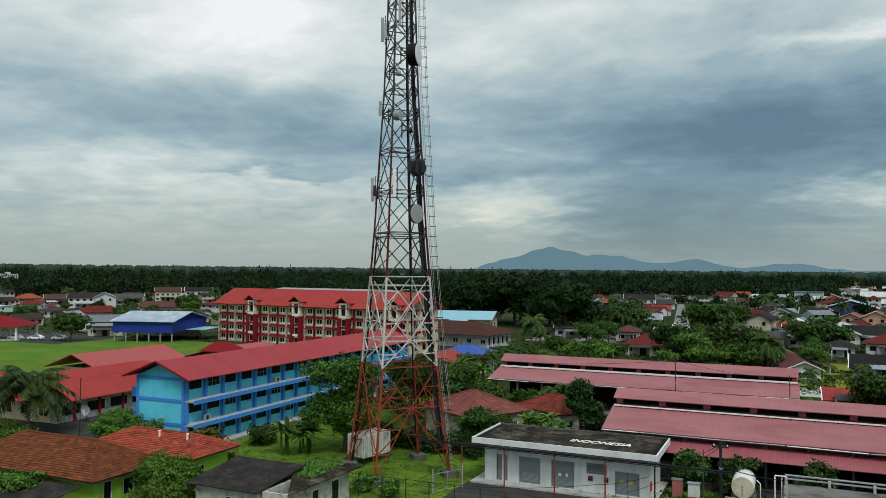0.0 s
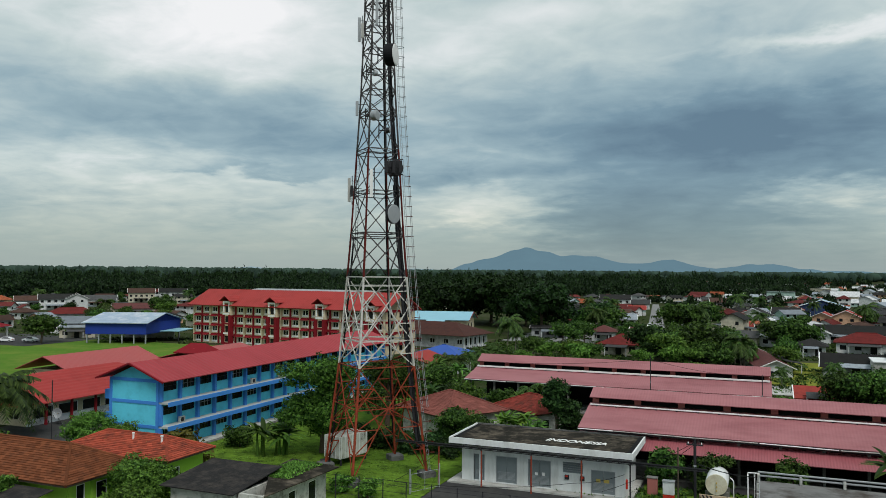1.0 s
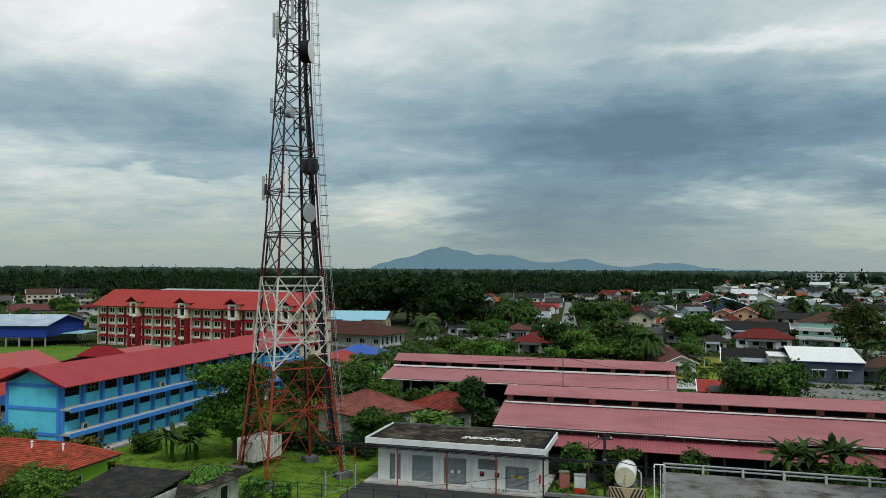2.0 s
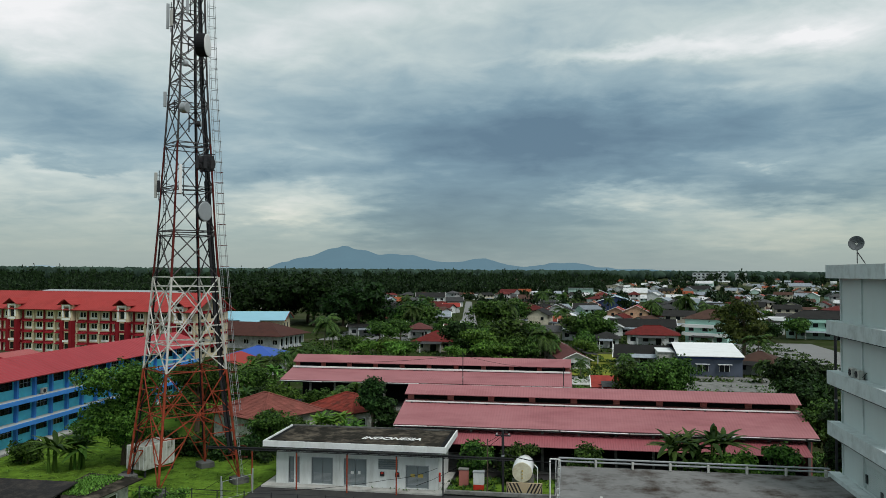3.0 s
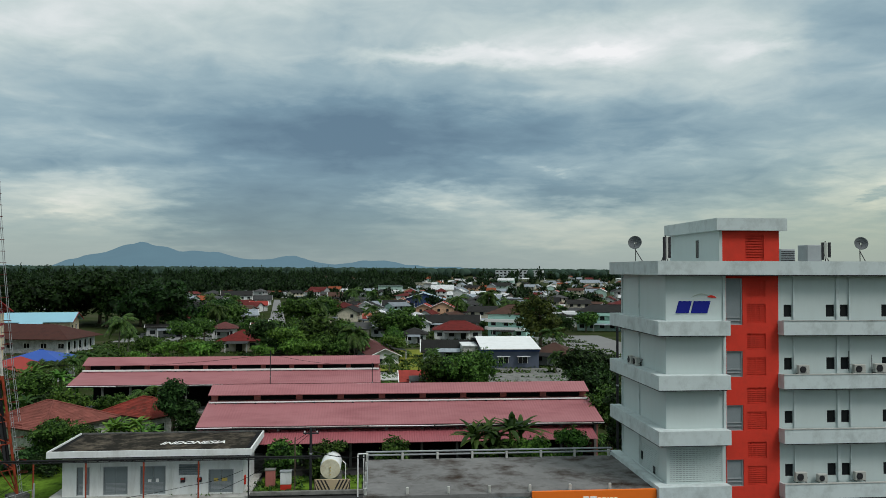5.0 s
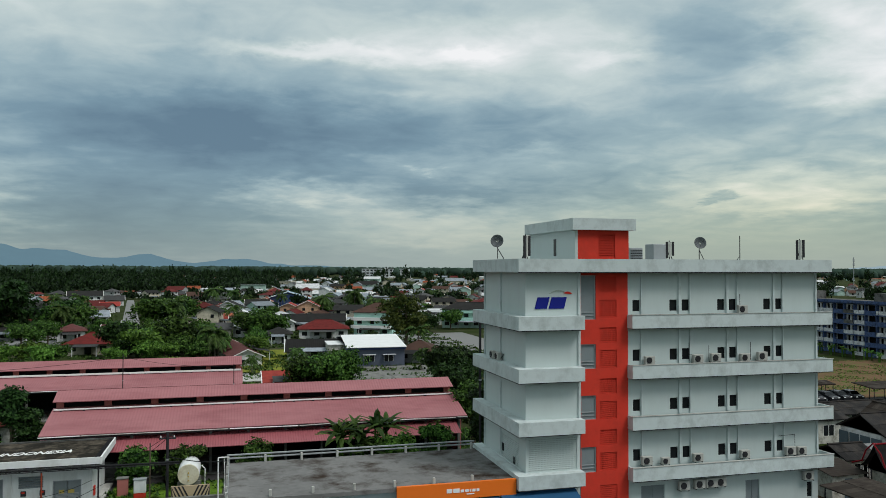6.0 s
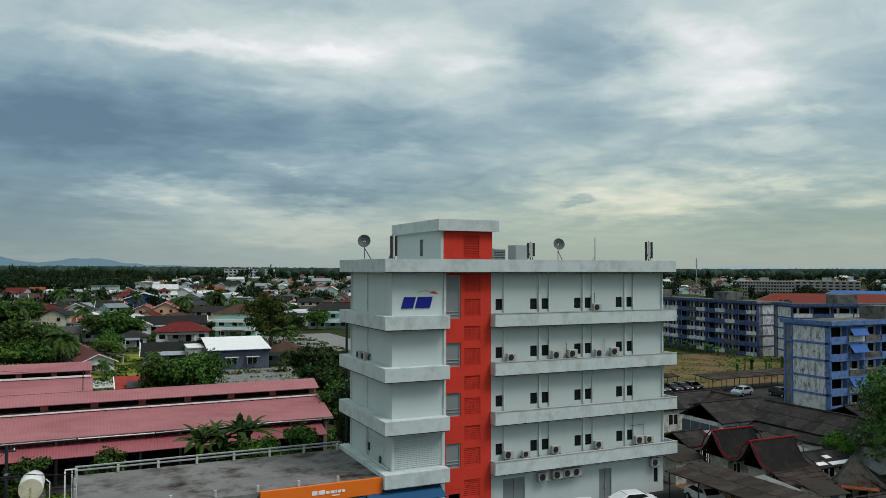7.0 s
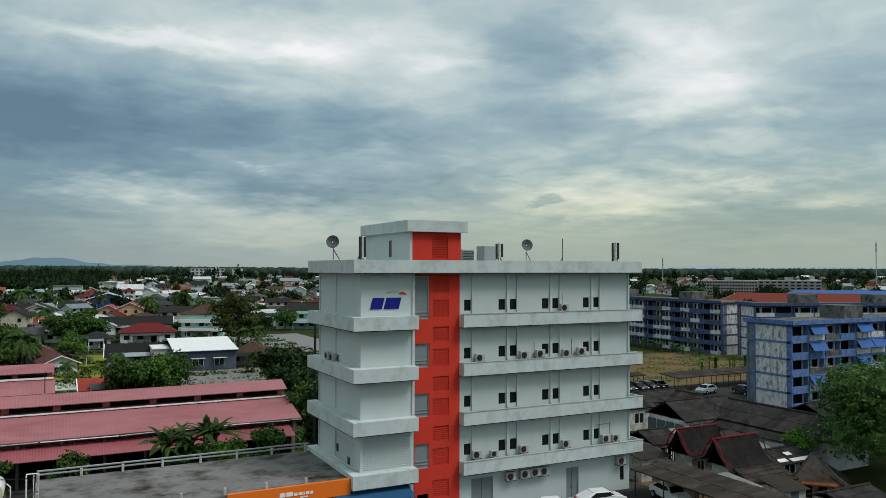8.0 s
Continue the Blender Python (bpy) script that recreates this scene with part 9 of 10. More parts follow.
def broad_tree(m, seed, h, r, leaves, size, mat, label, spread=1.0, group="", dense=15, low=None):
    rg = random.Random(seed)
    lobes = []
    low = low or (0.22 if h < 6.6 else 0.42)
    for i in range(dense):
        a = 2 * math.pi * (i + rg.random()) / dense * 1.618
        q = rg.uniform(0.2, 0.8) * r * spread
        lobes.append((q * math.cos(a), q * math.sin(a), h * rg.uniform(low, 0.86), r * rg.uniform(0.26, 0.46), r * rg.uniform(0.20, 0.36)))
    lobes.append((0, 0, h * 0.80, r * 0.5, h * 0.2))
    t = thing("tree", label, "tree", m, group)
    part("trunk", limb_mesh(h, 0.035 * h + 0.05, lobes, seed), BARK, t)
    V, F = crown(seed, lobes, leaves, size)
    raw_part("crown", V, F, mat, t)
    return t


def coconut(m, seed, h, fronds, length, label, leaflets=16, group="coconut palms"):
    rg = random.Random(seed)
    t = thing("coconut_palm", label, "palm", m, group)
    lean = rg.uniform(-0.09, 0.09) * h, rg.uniform(-0.09, 0.09) * h
    part("trunk", tube([(lean[0] * u * u, lean[1] * u * u, h * u - 0.1) for u in (0, 0.25, 0.5, 0.75, 1.0)], 0.20, 8, 0.11), PALM_BARK, t)
    V, F = [], []
    top = Vector((lean[0], lean[1], h - 0.1))
    for i in range(fronds):
        a = i * 2.39996 + rg.uniform(-0.2, 0.2)
        up = rg.uniform(-0.25, 1.15)
        L_ = length * rg.uniform(0.8, 1.1)
        pts = []
        for k in range(9):
            u = k / 8
            out = L_ * u * math.cos(up * (1 - 0.3 * u))
            z = L_ * (math.sin(up) * u - (0.62 + 0.25 * (1 - up)) * u * u)
            pts.append(top + Vector((out * math.cos(a), out * math.sin(a), z)))
        side = Vector((-math.sin(a), math.cos(a), 0))
        for k in range(leaflets):
            u = 0.12 + 0.86 * k / leaflets
            f = u * 8
            j = min(int(f), 7)
            p = pts[j].lerp(pts[j + 1], f - j)
            fw = (pts[j + 1] - pts[j]).normalized()
            w = length * 0.24 * math.sin(math.pi * min(1, u * 0.86 + 0.12)) + 0.1
            for s in (-1, 1):
                tip = p + side * s * w * 0.85 + fw * w * 0.45 + Vector((0, 0, -w * rg.uniform(0.35, 0.8)))
                o = len(V)
                b = fw * L_ * 0.034
                V += [tuple(p - b), tuple(p + b), tuple(tip)]
                F.append((o, o + 1, o + 2))
        for k in range(8):
            o = len(V)
            q = side * 0.035
            V += [tuple(pts[k] - q), tuple(pts[k] + q), tuple(pts[k + 1] + q * 0.6), tuple(pts[k + 1] - q * 0.6)]
            F.append((o, o + 1, o + 2, o + 3))
    raw_part("fronds", V, F, PALM_LEAF, t)
    bm = bmesh.new()
    for i in range(6):
        bmesh.ops.create_icosphere(bm, subdivisions=1, radius=0.16, matrix=Matrix.Translation(top + Vector((0.25 * math.cos(i), 0.25 * math.sin(i), -0.35))))
    part("nuts", bm, YELLOW, t)
    return t


def banana(m, seed, h, leaves, label, group="banana plants", mat=None, stem_height=(0.42, 0.62), leaf=0.39):
    rg = random.Random(seed)
    t = thing("banana_plant", label, "plant", m, group)
    V, F = [], []
    for stem in range(4):
        bm = bmesh.new()
        sx, sy = rg.uniform(-0.9, 0.9), rg.uniform(-0.9, 0.9)
        hh = h * rg.uniform(*stem_height)
        bar(bm, (sx, sy, 0), (sx * 1.1, sy * 1.1, hh), 0.17, 7, 0.09)
        part("stem", bm, LEAF_LIGHT, t)
        for i in range(leaves):
            a = i * 2.4 + stem * 0.7 + rg.uniform(-0.3, 0.3)
            up = rg.uniform(0.45, 1.45)
            L_ = h * leaf * rg.uniform(0.82, 1.18)
            side = Vector((-math.sin(a), math.cos(a), 0))
            prev = None
            for k in range(9):
                u = k / 8
                out = L_ * u * (math.cos(up) + 0.28 * u)
                z = hh + L_ * (math.sin(up) * u - (0.35 + 0.35 * math.cos(up)) * u * u)
                p = Vector((sx + out * math.cos(a), sy + out * math.sin(a), z))
                w = (0.055 * L_ + 0.10) * math.sin(math.pi * min(1, 0.10 + u * 0.90)) ** 0.7 * (0.8 + 0.3 * rg.random()) + 0.02
                o = len(V)
                V += [tuple(p + side * w - Vector((0, 0, 0.35 * w))), tuple(p), tuple(p - side * w - Vector((0, 0, 0.35 * w)))]
                if prev is not None:
                    F += [(prev, prev + 1, o + 1, o), (prev + 1, prev + 2, o + 2, o + 1)]
                prev = o
    raw_part("leaves", V, F, mat or BANANA_LEAF, t)
    return t


# near trees
broad_tree(pose(-46.2, 75.4, 0), 11, 10.8, 4.1, 26000, 0.15, LEAF_MID, "green broad-leaved tree with layered boughs beside the tower", 1.12, dense=17, low=0.2)
broad_tree(pose(-46.4, 92.0, 0), 12, 9.2, 4.4, 7020, 0.18, LEAF, "thin-crowned green tree behind the tower", 1.2)
broad_tree(pose(-48.5, 98.0, 0), 13, 8.0, 4.0, 6480, 0.20, LEAF, "green tree behind the tower")
broad_tree(pose(-39.6, 103.4, 0), 14, 4.6, 2.7, 6480, 0.17, LEAF_MID, "yellow-green bushy tree before the far shed")
broad_tree(pose(-33.2, 84.0, 0), 15, 4.6, 2.6, 6480, 0.16, LEAF, "round green shrub tree beside the hut")
broad_tree(pose(-30.8, 85.6, 0), 16, 3.4, 2.2, 4320, 0.16, LEAF, "round green shrub beside the hut")
broad_tree(pose(-23.4, 92.0, 0), 17, 7.6, 1.9, 9180, 0.18, LEAF_DARK, "narrow dark green tree between the sheds", 0.55)
broad_tree(pose(-21.4, 91.5, 0), 18, 5.2, 2.0, 4860, 0.18, LEAF_DARK, "dark green small tree between the sheds", 0.7)
broad_tree(pose(-35.6, 106.6, 0), 20, 3.4, 2.0, 4590, 0.16, LEAF, "green shrub before the far shed")
broad_tree(pose(-43.6, 107.6, 0), 19, 3.8, 2.2, 4200, 0.17, LEAF_DARK, "dark green shrub before the far shed")
for i, (x, y, w, h, k) in enumerate(((-42.6, 79.6, 2.0, 1.9, 1900), (-40.0, 80.6, 1.9, 2.3, 1900), (-37.4, 79.8, 2.1, 2.0, 1900), (-34.8, 80.4, 1.9, 2.4, 1900), (-32.2, 79.4, 1.8, 2.0, 1700), (-45.2, 80.8, 1.8, 2.6, 1900))):
    broad_tree(pose(x, y, 0), 140 + i, h, w, k, 0.15, LEAF_DARK, "dark green hedge shrub behind the tower's feet", low=0.12)
broad_tree(pose(-47.0, 112, 0), 41, 6.0, 3.2, 5940, 0.20, LEAF, "green tree beside the far shed")
broad_tree(pose(-49.6, 51.6, 0), 21, 3.9, 3.2, 15000, 0.115, LEAF_LIGHT, "bright green leafy tree before the tiled house", dense=20)
broad_tree(pose(-46.8, 47.6, 0), 22, 3.2, 2.4, 9000, 0.11, LEAF_LIGHT, "bright green shrub before the old shed")
broad_tree(pose(-59.6, 44.0, 0), 23, 3.5, 2.5, 11000, 0.115, LEAF_LIGHT, "bright green shrub beside the lean-to")
broad_tree(pose(-53.6, 60.8, 0), 24, 4.4, 2.6, 2600, 0.24, leaf_material("olive_leaf", (0.06, 0.06, 0.012), (0.16, 0.15, 0.03)), "olive and rust-coloured small tree")
broad_tree(pose(-71.8, 65.8, 0), 25, 4.2, 3.0, 6500, 0.12, LEAF_LIGHT, "thin feathery green tree before the blue school", 1.2)
broad_tree(pose(-65.2, 64.8, 0), 26, 3.4, 2.2, 7500, 0.12, LEAF_LIGHT, "light green shrub before the blue school")
broad_tree(pose(-78.0, 58.0, 0), 27, 2.6, 3.0, 5400, 0.16, LEAF_LIGHT, "low green hedge bush by the drive")
broad_tree(pose(-84.0, 60.5, 0), 28, 2.8, 2.6, 4320, 0.16, LEAF_LIGHT, "low green hedge bush by the drive")
broad_tree(pose(-56.5, 74.0, 0), 29, 2.2, 1.8, 2970, 0.15, LEAF, "low green shrub on the lawn")
broad_tree(pose(-36.2, 62.6, 0), 30, 1.5, 1.1, 1050, 0.13, LEAF_LIGHT, "low weed clump by the fence")
broad_tree(pose(-33.0, 61.6, 0), 31, 1.7, 1.0, 1050, 0.13, LEAF_LIGHT, "creeper clump on a fence post")
broad_tree(pose(-39.6, 62.2, 0), 32, 1.5, 1.0, 1050, 0.13, LEAF_LIGHT, "low weed clump by the fence")
coconut(pose(-85.6, 65.4, 0), 1, 6.4, 44, 6.2, "coconut palm with drooping fronds by the school drive", 18)
LAWN_BANANA = leaf_material("lawn_banana_leaf", (0.020, 0.055, 0.010), (0.11, 0.21, 0.035))
banana(pose(-51.2, 71.6, 0), 2, 5.8, 9, "green banana clump on the lawn", mat=LAWN_BANANA, stem_height=(0.3, 0.5), leaf=0.42)
banana(pose(-49.6, 72.6, 0), 3, 6.2, 9, "green banana clump on the lawn", mat=LAWN_BANANA, stem_height=(0.3, 0.5), leaf=0.42)
BRIGHT_BANANA = leaf_material("bright_banana_leaf", (0.06, 0.15, 0.018), (0.18, 0.31, 0.05))
banana(pose(-28.4, 88.0, 0), 4, 5.0, 9, "bright green banana clump behind the hut", mat=BRIGHT_BANANA)
banana(pose(-26.6, 88.8, 0), 5, 4.8, 10, "bright green banana clump behind the hut", mat=BRIGHT_BANANA)
banana(pose(-25.2, 88.2, 0), 6, 4.2, 8, "bright green banana clump behind the hut", mat=LAWN_BANANA)
DARK_BANANA = leaf_material("dark_banana_leaf", (0.012, 0.036, 0.008), (0.085, 0.150, 0.032))
for i, (x, y, h) in enumerate(((-33.0, 107.6, 4.6), (-30.4, 108.2, 5.2), (-27.8, 106.8, 4.2), (-46.2, 105.0, 5.0), (-48.0, 108.4, 5.6), (-50.4, 104.6, 5.0))):
    banana(pose(x, y, 0), 150 + i, h, 8, "dark green banana clump beside the far shed", mat=DARK_BANANA if i % 2 else LAWN_BANANA)
coconut(pose(-31.8, 109.6, 0), 8, 3.6, 14, 2.8, "young coconut palm before the far shed", 16)
coconut(pose(-52.0, 131.0, 0), 9, 4.6, 22, 3.6, "young coconut palm behind the far shed", 18)
coconut(pose(-56.5, 136.0, 0), 10, 4.2, 22, 3.4, "young coconut palm behind the far shed", 18)
for i, (x, y, h) in enumerate(((-55, 128, 6.5), (-50, 127, 6), (-46, 122, 5), (-52, 119, 5.5))):
    banana(pose(x, y, 0), 50 + i, h, 8, "light green banana clump behind the sheds")
# before and beside the near market shed
for i, (x, y, h) in enumerate(((9.9, 73.2, 7.0), (11.6, 73.8, 6.8), (13.6, 73.4, 8.0), (12.4, 72.0, 5.6))):
    banana(pose(x, y, 0), 10 + i, h, 9, "tall dark green banana clump behind the low hall", mat=DARK_BANANA, stem_height=(0.5, 0.66), leaf=0.36)
broad_tree(pose(2.0, 74.2, 0), 33, 4.3, 1.5, 4860, 0.15, LEAF, "green shrub between the hall and the shed")
broad_tree(pose(19.4, 73.4, 0), 34, 5.2, 1.5, 3780, 0.15, LEAF, "green shrub between the hall and the shed")
broad_tree(pose(-9.0, 76.2, 0), 35, 3.7, 1.7, 4860, 0.16, LEAF, "green shrub behind the tank yard")
broad_tree(pose(-4.6, 76.0, 0), 36, 3.6, 1.6, 4050, 0.15, LEAF, "green shrub behind the tank")
broad_tree(pose(15.2, 70.6, 0), 46, 4.9, 2.2, 3780, 0.16, LEAF_LIGHT, "low green shrubs along the rail")
broad_tree(pose(24.5, 72.8, 0), 37, 9.0, 2.2, 7020, 0.18, LEAF_DARK, "dark slim tree beside the exchange", 0.6)
broad_tree(pose(26.5, 84.0, 0), 38, 7.4, 3.0, 6480, 0.18, LEAF, "green tree behind the exchange")
broad_tree(pose(29.0, 98.0, 0), 39, 8.2, 4.0, 7020, 0.20, LEAF_DARK, "dark green tree behind the shed")
utility_pole(23.2, 71.0, 15.8, "tall dark pole beside the exchange", 0.12, False)
# behind the sheds
broad_tree(pose(15.8, 125.0, 0), 42, 7.0, 5.2, 11340, 0.22, LEAF, "broad green tree with a full rounded crown", dense=20)
broad_tree(pose(10.8, 125.0, 0), 43, 6.2, 4.0, 8100, 0.22, LEAF, "broad green tree with a full rounded crown")
broad_tree(pose(36.0, 128.0, 0), 44, 6.6, 5.4, 6480, 0.30, LEAF_DARK, "broad dark green tree behind the exchange", dense=18)
broad_tree(pose(44.6, 204.0, 0), 45, 15.0, 6.0, 4600, 0.36, leaf_material("rusty_leaf", (0.016, 0.034, 0.007), (0.110, 0.150, 0.032)), "tall open tree with greenish brown foliage", 1.15, dense=26, low=0.25)
coconut(pose(41.5, 176, 0), 5, 6.0, 18, 4.2, "small coconut palm beside the workshop")
# right-hand side
broad_tree(pose(72.6, 44.6, 0), 51, 12.0, 6.6, 44000, 0.135, leaf_material("deep_green_leaf", (0.012, 0.042, 0.012), (0.135, 0.270, 0.065)), "large spreading green tree beside the old houses", dense=34, low=0.34)
broad_tree(pose(67.2, 51.2, 0), 52, 4.6, 1.5, 8000, 0.11, LEAF_LIGHT, "bright green young tree behind the old houses")
broad_tree(pose(80.0, 46.0, 0), 53, 9.0, 5.5, 9720, 0.22, LEAF, "spreading green tree beside the old houses", dense=18)
for i, (x, y) in enumerate(((121, 112), (124, 111), (118, 113), (128, 112))):
    banana(pose(x, y, 0), 60 + i, 4.0, 7, "light green banana clump on the bare lot")
for i in range(7):
    banana(pose(136 + 0.3 * i, 133 + i * 4, 0), 70 + i, 3.2, 6, "young banana plant before the flats")
for i, (x, y, h, r) in enumerate(((112, 145, 5, 4), (118, 148, 6, 4), (104, 132, 5, 3), (160, 96, 8, 5), (128, 170, 9, 6), (112, 172, 8, 6))):
    broad_tree(pose(x, y, 0), 80 + i, h, r, 1500, 0.4, LEAF, "green tree near the old flats")

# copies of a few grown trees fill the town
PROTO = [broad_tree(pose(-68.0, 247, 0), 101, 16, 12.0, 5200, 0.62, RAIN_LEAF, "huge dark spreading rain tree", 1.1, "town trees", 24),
         broad_tree(pose(-48, 262, 0), 102, 9, 5.5, 2400, 0.42, LEAF, "green broad-leaved town tree", 1.0, "town trees", 15),
         broad_tree(pose(-14, 186, 0), 103, 9, 5.2, 2400, 0.40, LEAF, "green broad-leaved town tree", 0.9, "town trees", 15),
         broad_tree(pose(-26, 189, 0), 104, 8, 4.6, 2200, 0.38, LEAF_DARK, "dark green broad-leaved town tree", 0.9, "town trees", 14),
         broad_tree(pose(-20, 178, 0), 105, 7, 4.0, 1900, 0.36, LEAF_LIGHT, "light green broad-leaved town tree", 1.0, "town trees", 14)]
PALMS = [coconut(pose(-58.0, 180, 0), 6, 9.0, 26, 4.6, "coconut palm among the town houses", 24, "town palms"),
         coconut(pose(-4.5, 176, 0), 7, 6.5, 24, 4.2, "coconut palm among the town houses", 24, "town palms")]
rng = random.Random(77)


def put(k, x, y, s, palm=False):
    src = (PALMS if palm else PROTO)[k]
    c = copy_thing(src, pose(x, y, 0, 0, 0, rng.uniform(0, 360)))
    q = s * rng.uniform(0.92, 1.08)
    c.scale = (q, q, s)


# kind, place, height of the tree
for k, x, y, h in ((0, -95, 282, 18), (0, -110, 288, 18), (0, -84, 284, 15), (0, -122, 282, 16), (0, -103, 298, 19), (1, -24, 251, 11), (2, -19, 197, 6.5), (1, -12, 196, 6), (3, -27, 200, 6.5), 
                   (4, 41, 231, 5), (1, -54, 220, 6), (2, -23, 222, 6.5), (3, -10, 189, 5),
                   (4, -60, 150, 4.4), (2, -52, 158, 4.6), (4, -46, 150, 3.9), (1, -36, 152, 4.0), (3, -24, 150, 4.1), (4, -12, 152, 3.8), (1, -187.5, 156, 8), (4, -240, 262, 7), (1, -248, 268, 9), (3, -128, 200, 5),
                   (2, 52, 232, 6), (3, 60, 240, 6), (1, 70, 250, 6.5), (3, 32, 185, 5), (3, -58, 300, 9), (1, -66, 320, 8), (4, 4.4, 178.5, 5.0), (2, 4.6, 188.0, 6.2), (2, 7.4, 228, 8.2), (1, 3.4, 233, 7.5), 
                   (3, 45, 290, 7), (2, 60, 300, 8), (1, -56, 262, 9), (3, -53, 282, 8), (2, 50, 345, 8), (1, 70, 330, 8)):
    put(k, x, y, h / (16, 9, 9, 8, 7)[k])
TREE_ROWS = [(4, -44.5, 168.7, 4.9), (4, -41.2, 172.7, 5.2), (4, -37.0, 165.4, 5.0), (1, -51.0, 178.4, 5.3), (4, -48.8, 162.3, 3.5), (1, -36.3, 173.8, 4.7), (4, -24.0, 167.8, 4.1), (2, -24.8, 187.9, 5.0),
             (4, -30.2, 161.7, 2.4), (4, -26.8, 162.3, 2.4), (2, -22.0, 193.3, 5.3), (1, -18.0, 188.7, 6.7), (3, -11.1, 189.2, 7.1), (2, -7.8, 194.4, 7.5), (1, -4.6, 181.5, 5.9), (4, -18.5, 173.5, 4.9), (4, -14.4, 170.9, 4.6)]
MORE_TREES = [(2, -8.1, 171.3, 4.6), (2, -32.2, 219.2, 4.4), (1, -48.6, 224.3, 6.5), (1, -50.6, 218.7, 4.6), (2, -39.1, 236.3, 4.1), (1, -37.5, 246.7, 5.3), (4, -29.9, 222.5, 5.8), (1, 11.2, 231.3, 6.7), (2, 7.0, 235.4, 7.9),
              (3, 46.9, 396.8, 6.2), (1, 36.3, 327.6, 7.0), (2, -18.3, 299.0, 9.6), (3, -22.3, 288.7, 9.0), (1, -13.5, 181, 5.4), (3, -20.5, 182, 5.6)]
for k, x, y, h in TREE_ROWS + MORE_TREES:
    put(k, x, y, h / (16, 9, 9, 8, 7)[k])
for k, x, y, s in ((0, -53.8, 150.1, 0.5), (1, -53.5, 155.5, 0.75), (0, -49.8, 149.4, 0.5), (1, -55.5, 147.4, 0.6), (1, -14.4, 187.0, 0.85), (0, -51.8, 256.3, 0.8), (0, -58.4, 188, 0.62), (1, -3.9, 176, 0.85), (1, -6, 187, 1.0), (0, -14, 206, 0.8), (0, -84, 341, 1.0), (0, -72, 342, 1.0), (1, 3, 152, 0.5), (1, 12, 160, 0.55), (1, 36, 150, 0.6)):
    put(k, x, y, s, True)


def scatter_trees(count, b0, b1, d0, d1, lo, hi, palms=0.12):
    made = tries = 0
    while made < count and tries < 5000:
        tries += 1
        b = rng.uniform(b0, b1)
        d = d0 * (d1 / d0) ** rng.random()
        x, y = polar(b, d)
        if not free(x, y, 1.5):
            continue
        if rng.random() < palms:
            put(rng.randrange(2), x, y, rng.uniform(0.8, 1.3), True)
        else:
            put(rng.choice((1, 1, 2, 2, 3, 3, 4)), x, y, rng.uniform(lo, hi))
        made += 1


scatter_trees(150, 8, 44, 250, 460, 0.28, 0.62, 0.16)
scatter_trees(90, -35, -9, 300, 600, 0.3, 0.75)
scatter_trees(30, 62, 86, 200, 500, 0.5, 1.0)

# scrub and weeds on the ground between things, too many to count
rg = np.random.default_rng(9)


def scrub(name, regions, count, size, mat, label):
    V, F, o = [], [], 0
    for x0, x1, y0, y1, share in regions:
        n = int(count * share)
        c = np.stack([rg.uniform(x0, x1, n), rg.uniform(y0, y1, n), np.zeros(n)], 1)
        keep = [noise.noise(Vector((float(p[0]) * 0.15, float(p[1]) * 0.15, 2))) > -0.12 and (y1 < 300 or free(p[0], p[1], 0)) for p in c]
        c = c[keep]
        n = len(c)
        for k in range(4):
            a = rg.uniform(0, 6.28, n)
            s = size * (0.4 + rg.random(n))
            base = c + np.stack([np.cos(a + k), np.sin(a + k), np.zeros(n)], 1) * 0.3 * s[:, None]
            side = np.stack([-np.sin(a), np.cos(a), np.zeros(n)], 1) * 0.35 * s[:, None]
            tip = base + np.stack([np.cos(a) * 0.5 * s, np.sin(a) * 0.5 * s, s * (0.22 + 0.45 * rg.random(n))], 1)
            v = np.stack([base - side, base + side, tip], 1).reshape(-1, 3)
            V.append(v)
            F.append(np.arange(n * 3).reshape(-1, 3) + o)
            o += n * 3
    me = bpy.data.meshes.new(name)
    me.from_pydata(np.concatenate(V).tolist(), [], np.concatenate(F).tolist())
    me.materials.append(mat)
    return tagged(new(name, me), label, "plants", kind="stuff")


scrub("undergrowth", [(-60, -20, 96, 111, 0.22), (-60, 5, 124, 150, 0.3), (-18, 25, 70.5, 76.5, 0.16), (22, 60, 100, 146, 0.2), (24, 30, 66, 100, 0.12)], 12000, 0.5, LEAF, "tangled green undergrowth between the sheds")
scrub("lawn_grass", [(-62, -29.2, 50.5, 88, 0.75), (-62, -46.5, 88, 121, 0.25)], 10000, 0.22, GRASS_BLADE, "uneven tufts of grass on the lawn")
scrub("lot_weeds", [(90, 150, 104, 142, 0.85), (2, 12, 156, 190, 0.10)], 9000, 0.36, LEAF_LIGHT, "weeds on the bare lot")
scrub("town_undergrowth", [(-75, 60, 150, 250, 0.45), (-60, 120, 240, 440, 0.4), (-260, -150, 170, 320, 0.15)], 30000, 0.8, LEAF, "green undergrowth between the town houses")


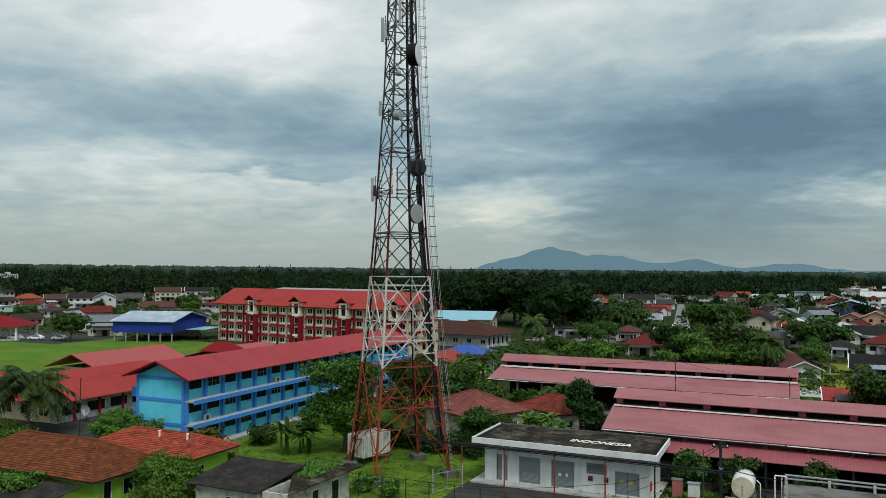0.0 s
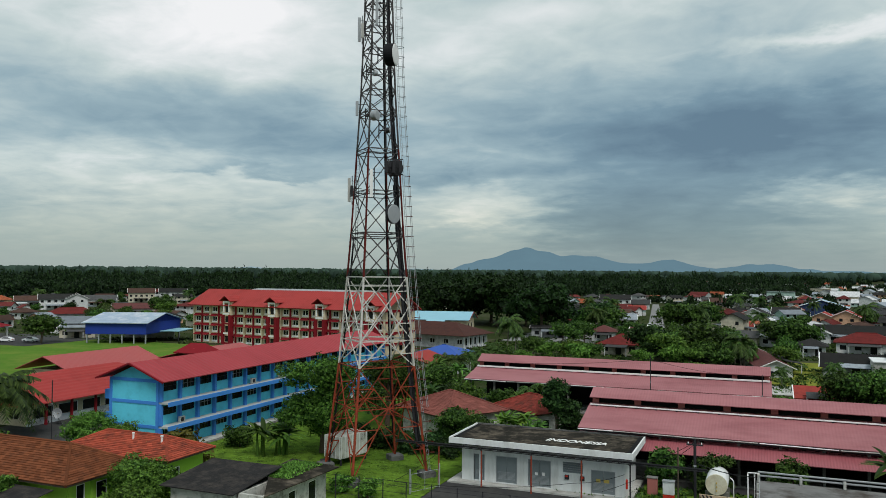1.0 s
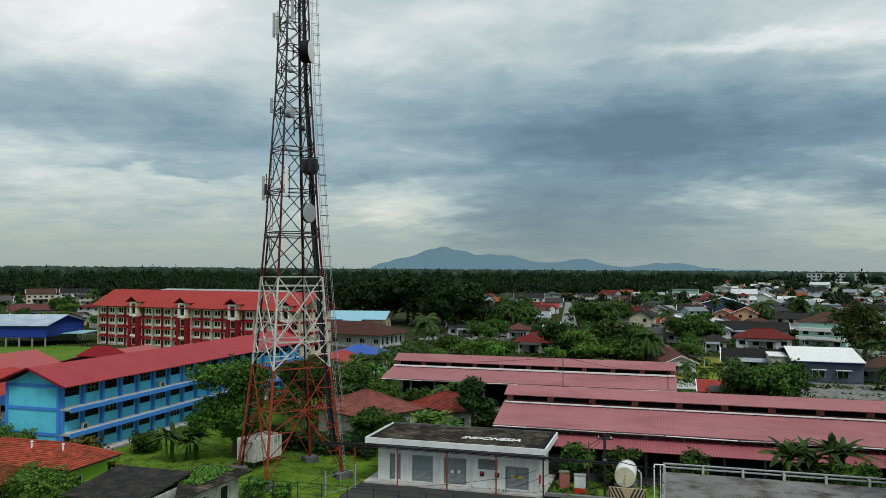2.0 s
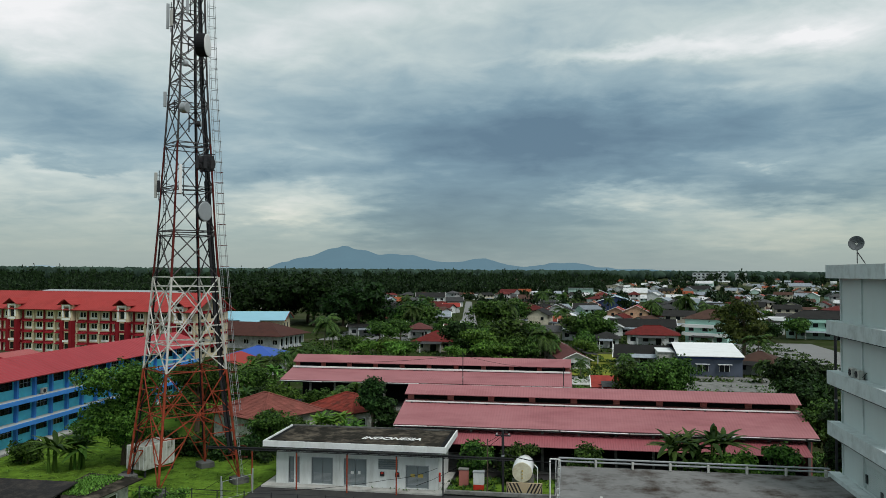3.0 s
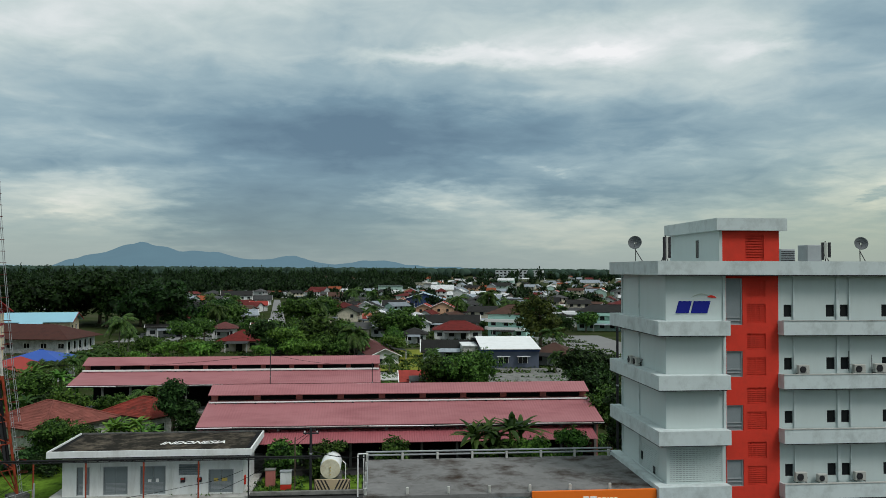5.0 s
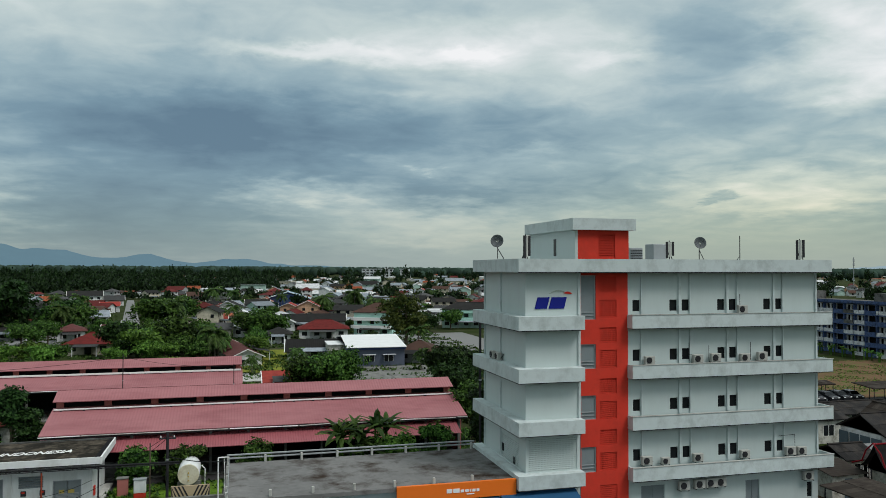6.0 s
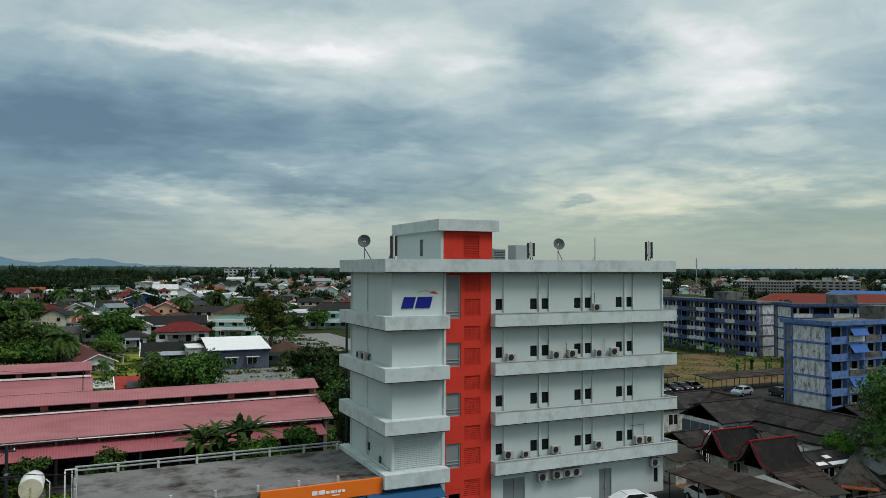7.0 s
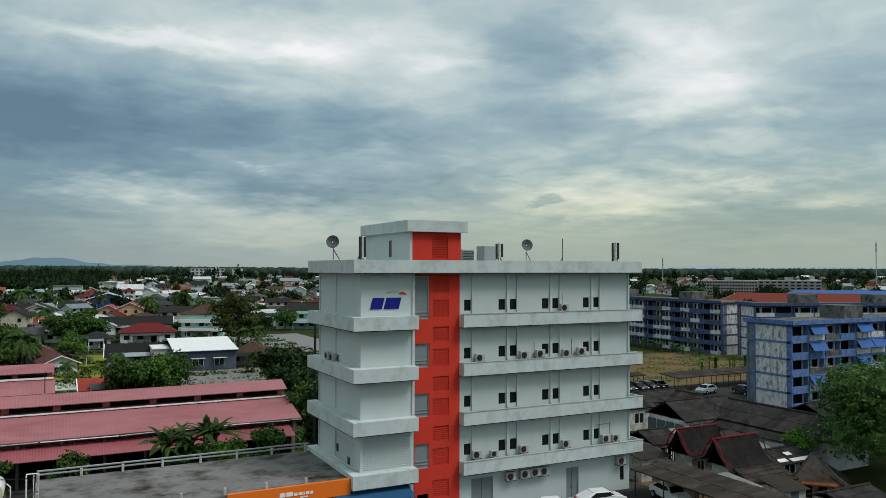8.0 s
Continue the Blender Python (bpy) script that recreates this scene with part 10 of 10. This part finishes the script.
# the belts of trees farther off, joined
def grove(name, rows, leaves, size, mat, label, seed):
    r = np.random.default_rng(seed)
    forms = []
    for k in range(9):
        rg_ = random.Random(seed * 31 + k)
        lobes = [(rg_.uniform(-0.6, 0.6), rg_.uniform(-0.6, 0.6), rg_.uniform(0.40, 0.80), rg_.uniform(0.32, 0.55), rg_.uniform(0.16, 0.26)) for _ in range(9)] + [(0, 0, 0.35, 0.7, 0.3)]
        V, F = crown(seed * 17 + k, lobes, leaves, size)
        quads = np.array([f for f in F if len(f) == 4])
        tris = np.array([f for f in F if len(f) == 3])
        forms.append((np.array(V), quads, tris))
    V, Q, o = [], [], 0
    for x, y, rad, h in rows:
        v, q, t3 = forms[r.integers(len(forms))]
        a = r.uniform(0, 6.28)
        c, s_ = math.cos(a), math.sin(a)
        V.append(np.stack([(v[:, 0] * c - v[:, 1] * s_) * rad + x, (v[:, 0] * s_ + v[:, 1] * c) * rad + y, v[:, 2] * h], 1))
        Q += (q + o).tolist() + (t3 + o).tolist()
        o += len(v)
    me = bpy.data.meshes.new(name)
    me.from_pydata(np.concatenate(V).tolist(), [], Q)
    me.materials.append(mat)
    return tagged(new(name, me), label, "woods", kind="stuff")


rows = []
rng = random.Random(31)
for i in range(900):
    b = rng.uniform(-36, 27)
    lo = 640 if b > 4 else 620 if b < -8 else 450
    x, y = polar(b, lo * (1050 / lo) ** rng.random())
    if free(x, y, 2):
        rows.append((x, y, rng.uniform(4.5, 8.5), rng.uniform(6, 11)))
for i in range(420):
    x, y = polar(rng.uniform(0, 66), 400 * 2.6 ** rng.random())
    if free(x, y, 1.5):
        rows.append((x, y, rng.uniform(2.8, 5.5), rng.uniform(4, 8)))
for i in range(170):
    x, y = polar(rng.uniform(62, 90), 260 * 4.0 ** rng.random())
    if free(x, y, 1.5):
        rows.append((x, y, rng.uniform(2.5, 6.0), rng.uniform(5, 10)))
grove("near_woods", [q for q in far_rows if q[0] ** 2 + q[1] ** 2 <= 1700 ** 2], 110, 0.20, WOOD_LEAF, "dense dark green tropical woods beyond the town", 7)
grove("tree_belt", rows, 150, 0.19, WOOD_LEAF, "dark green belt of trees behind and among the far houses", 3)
